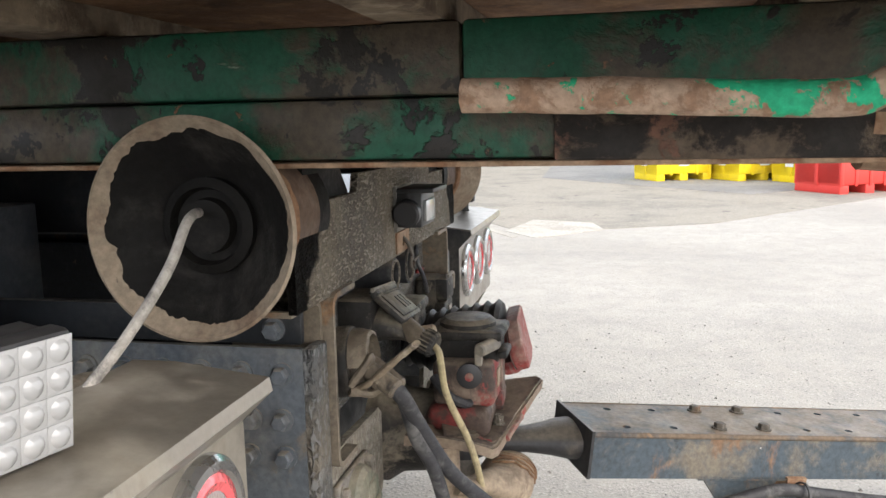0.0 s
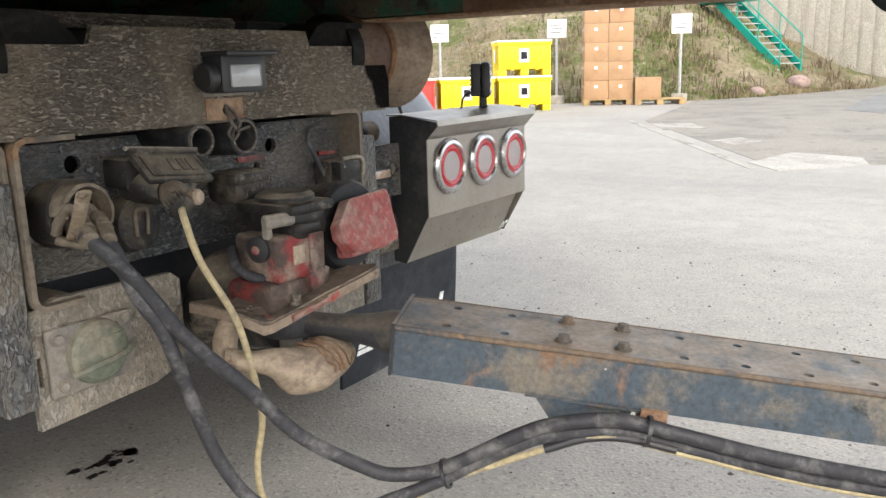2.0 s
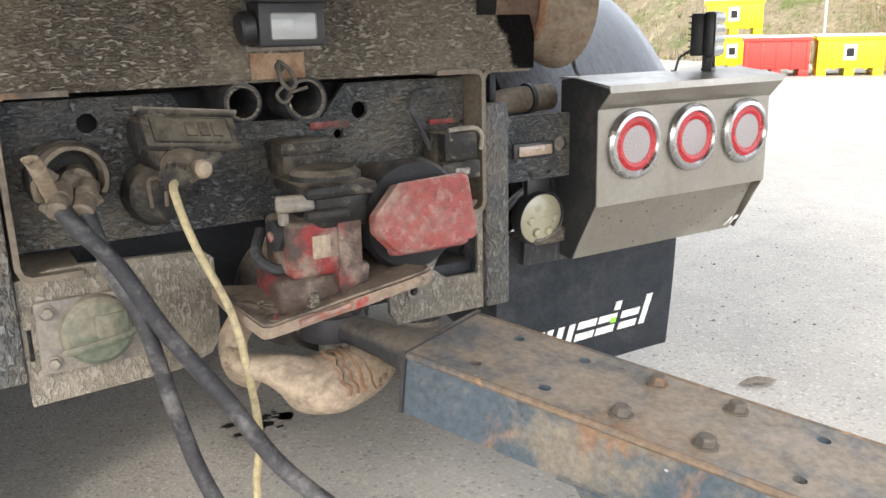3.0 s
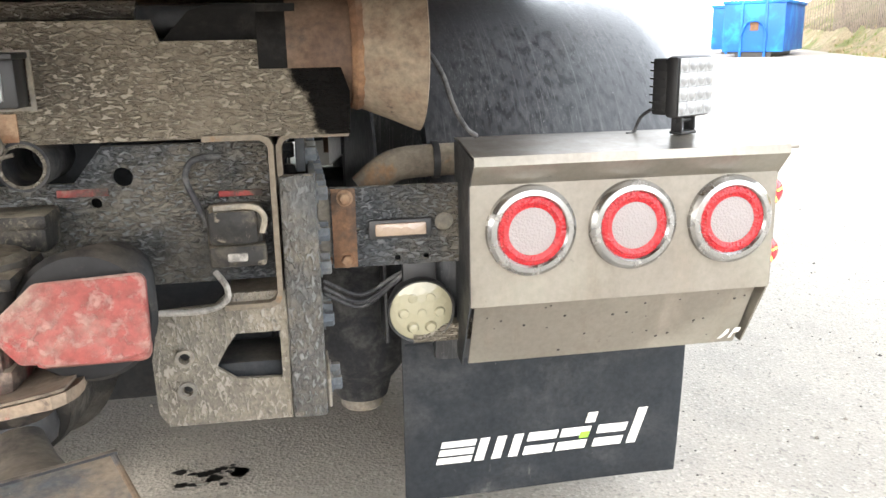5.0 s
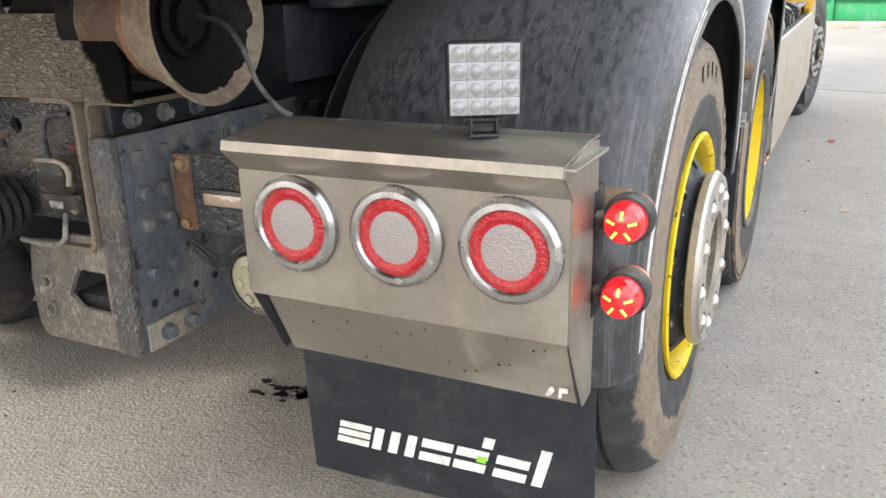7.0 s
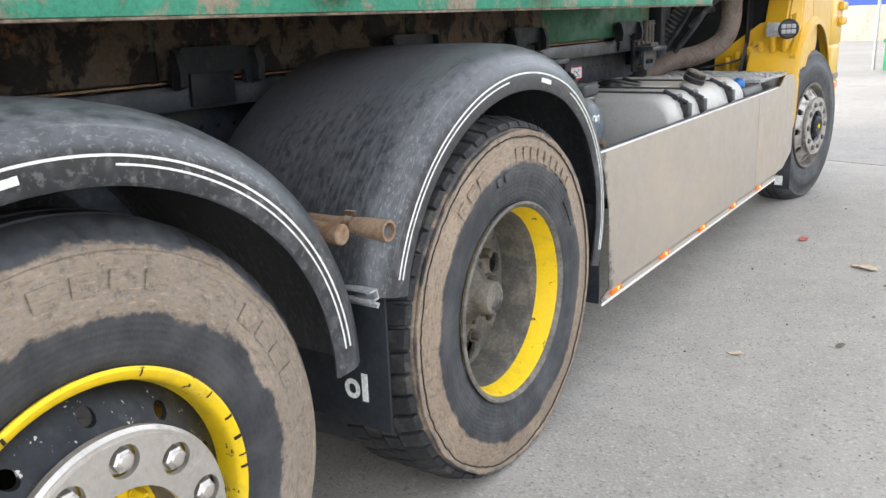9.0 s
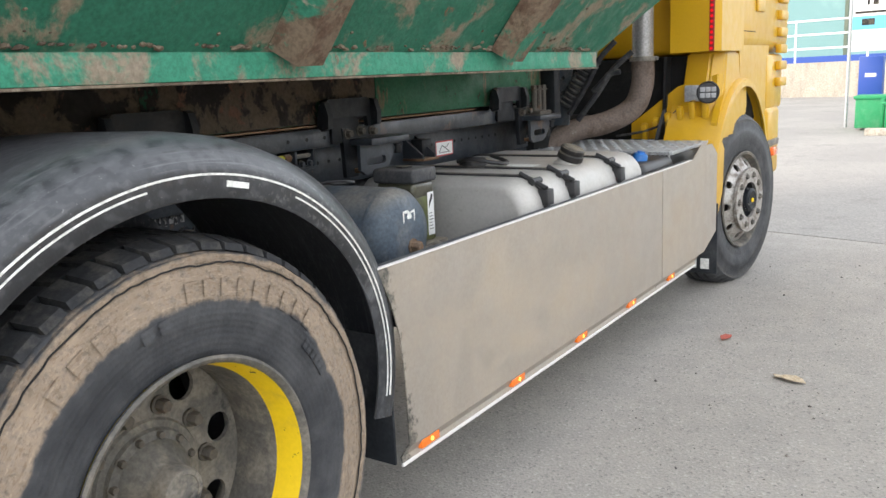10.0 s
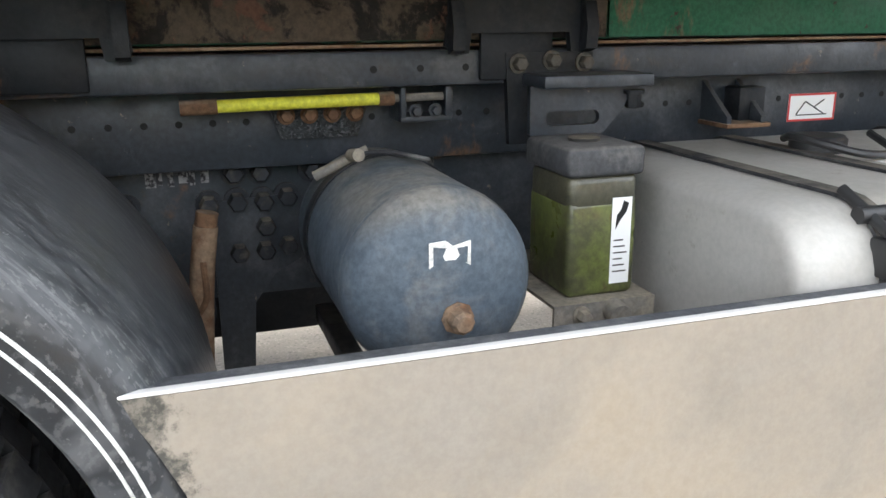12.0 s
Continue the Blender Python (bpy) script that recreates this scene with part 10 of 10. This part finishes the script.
def bare_tree(x, y, z, h, seed):
    rng = random.Random(seed)
    th = thing("bare_tree", (x, y, z), "leafless grey tree standing on the bank", "tree", "bare trees on the bank")
    b2 = sweep([(x, y, z - 0.2), (x + rng.uniform(-.2, .2), y + rng.uniform(-.2, .2), z + h * 0.4), (x + rng.uniform(-.5, .5), y + rng.uniform(-.5, .5), z + h)], 0.09, 8, None, 6)
    for k in range(16):
        t = rng.uniform(0.25, 0.95)
        a = rng.uniform(0, 6.28)
        p = Vector((x, y, z + h * t))
        L2 = h * (1.1 - t) * rng.uniform(0.25, 0.5)
        q = p + Vector((math.cos(a) * L2, math.sin(a) * L2, L2 * 0.8))
        sweep([p, p.lerp(q, 0.5) + Vector((0, 0, -0.1 * L2)), q], 0.025, 5, b2, 3)
    part("trunk", b2, bark_grey, th)
    b3 = bmesh.new()
    for k in range(420):
        t = rng.uniform(0.3, 1.05)
        a = rng.uniform(0, 6.28)
        rad = h * (1.2 - t) * rng.uniform(0.05, 0.5)
        c = Vector((x + math.cos(a) * rad, y + math.sin(a) * rad, z + h * t + rad * 0.5))
        dvec = Vector((rng.uniform(-1, 1), rng.uniform(-1, 1), rng.uniform(0.2, 1))).normalized() * rng.uniform(0.15, 0.5)
        wv = dvec.cross(Vector((0.3, 0.2, 1))).normalized() * 0.014
        v = [b3.verts.new(q) for q in (c - wv, c + wv, c + dvec)]
        b3.faces.new(v)
    part("twigs", b3, twig_leaf, th)


rng = random.Random(14)
for k in range(34):
    u = 5.5 + 5.0 * k / 34 + rng.uniform(-0.1, 0.1)
    w = rng.uniform(0.12, 0.75)
    p = bank_point(u, w)
    bare_tree(p.x, p.y, p.z, rng.uniform(5, 9), k)
for k in range(5):
    p = bank_point(3.2 + 0.5 * k, rng.uniform(0.55, 0.8))
    bare_tree(p.x, p.y, p.z, rng.uniform(3, 5), 60 + k)
fence = thing("board_fence", (24, 40, 0), "weathered board fence behind the skips", "fence")
for k in range(70):
    p = bank_point(8.0 + 2.8 * k / 70, 0.10)
    part("fence_board", box(-0.12, 0.12, -0.02, 0.02, 0, 1.9 + rng.uniform(-0.05, 0.05)), bark_grey, fence, "", Matrix.Translation(p) @ Matrix.Rotation(radians(60), 4, "Z"))

# ---- front of the yard ----
sk = thing("low_green_skip", (3.6, 18.2, 0), "low green steel flat skip with ribs", "skip")
part("skip_body", box(0.85, 8.5, 17.75, 20.2, 0.10, 0.50, 0.02), skip_green, sk)
part("skip_foot", box(0.95, 8.4, 17.85, 20.1, 0.0, 0.10), concrete, sk)
for k in range(7):
    part("skip_rib", box(1.0 + 1.15 * k, 1.1 + 1.15 * k, 17.68, 17.75, 0.10, 0.50, 0.01), skip_green, sk)
part("top_rim", box(0.8, 8.55, 17.66, 17.78, 0.50, 0.55, 0.01), skip_green, sk)
part("white_plate", box(3.35, 3.95, 17.735, 17.748, 0.18, 0.42, 0.004), white_sheet, sk, "blank white plate")
solid("kerb_stone", roughen(box(0.6, 9.0, 17.2, 17.45, 0.0, 0.12, 0.02), 0.01, 0.4), concrete, "pale kerb in front of the green skip", "kerb", kind="structure")
sg = thing("sign_board", (0.35, 19.2, 0), "white sign board in a galvanised frame", "sign")
for x in (0.02, 0.72):
    part("pole", cyl((x, 19.25, 0), (x, 19.25, 2.9), 0.03, seg=12), galvanised, sg)
part("board", box(0.06, 0.68, 19.22, 19.24, 1.45, 2.8, 0.004), white_sheet, sg, "white sign board")
part("blue_band", box(0.06, 0.68, 19.214, 19.2195, 1.85, 2.10, 0.0), plain("sky_blue_print", (0.12, 0.45, 0.62), 0.5), sg, "pale blue band")
for x0, x1, z0, z1 in ((0.30, 0.34, 2.30, 2.47), (0.40, 0.49, 2.30, 2.47), (0.10, 0.62, 2.15, 2.19), (0.22, 0.44, 1.93, 2.05)):
    part("printed_bar", box(x0, x1, 19.206, 19.2135, z0, z1), connector_grey, sg, "plain dark bar")
bb = thing("blue_cabinet", (0.35, 20.1, 0), "deep blue plastic cabinet beside the sign", "cabinet")
part("body", box(0.12, 0.55, 19.9, 20.3, 0.45, 1.35, 0.02), deep_blue, bb)
part("leg", box(0.2, 0.47, 20.0, 20.2, 0.0, 0.45), lamp_black, bb)
part("label_plate", box(0.24, 0.44, 19.893, 19.899, 0.95, 1.02), white_sheet, bb)
bn = thing("green_bin", (0.75, 18.7, 0), "green steel bin beside the sign frame", "bin")
part("body", box(0.30, 1.2, 18.3, 19.0, 0.05, 0.62, 0.02), skip_green, bn)
part("rim", box(0.27, 1.23, 18.27, 19.03, 0.58, 0.64, 0.01), skip_green, bn)
part("rib", box(0.72, 0.78, 18.26, 18.30, 0.05, 0.6, 0.004), skip_green, bn)
low, m, n = slab((-14.0, 37.0), (3.5, 33.5), 1.25, 0.35, concrete, "wall_low", "low stained concrete retaining wall", "wall")
hall, m2, n2 = slab((-16.0, 44.0), (12.0, 38.5), 9.0, 0.3, facade_teal, "wall_hall", "pale teal clad hall behind the yard", "building")
for k in range(9):
    part("cladding_seam", box(0.2 + 3.2 * k, 0.35 + 3.2 * k, -0.21, -0.15, 0.0, 9.0), dull_cladding, hall, "", m2)
part("blue_plinth", box(0, n2, -0.24, -0.15, 1.0, 1.5), deep_blue, hall, "dark blue plinth", m2)
rl = thing("guard_rail", (-3, 35.4, 1.25), "white tube guard rail on the low wall", "rail")
for z in (1.75, 2.25, 2.75):
    part("rail_tube", cyl((-14.0, 37.0, z), (3.5, 33.5, z), 0.035, seg=10), white_sheet, rl)
for k in range(8):
    p = Vector((-14.0, 37.0, 1.2)).lerp(Vector((3.5, 33.5, 1.2)), k / 7)
    part("rail_post", cyl(p, p + Vector((0, 0, 1.6)), 0.035, seg=10), white_sheet, rl)
bo = thing("bollard", (11.0, 25.5, 0), "yellow bollard with red bands", "bollard")
part("post", cyl((11.0, 25.5, 0), (11.0, 25.5, 1.0), 0.10, seg=16, bevel=0.02), crate_yellow, bo)
for z in (0.25, 0.55, 0.85):
    part("red_band", lathe([(0.101, -0.06), (0.104, -0.06), (0.104, 0.06), (0.101, 0.06)], (11.0, 25.5, z), (0, 0, 1), 16), crate_red, bo)
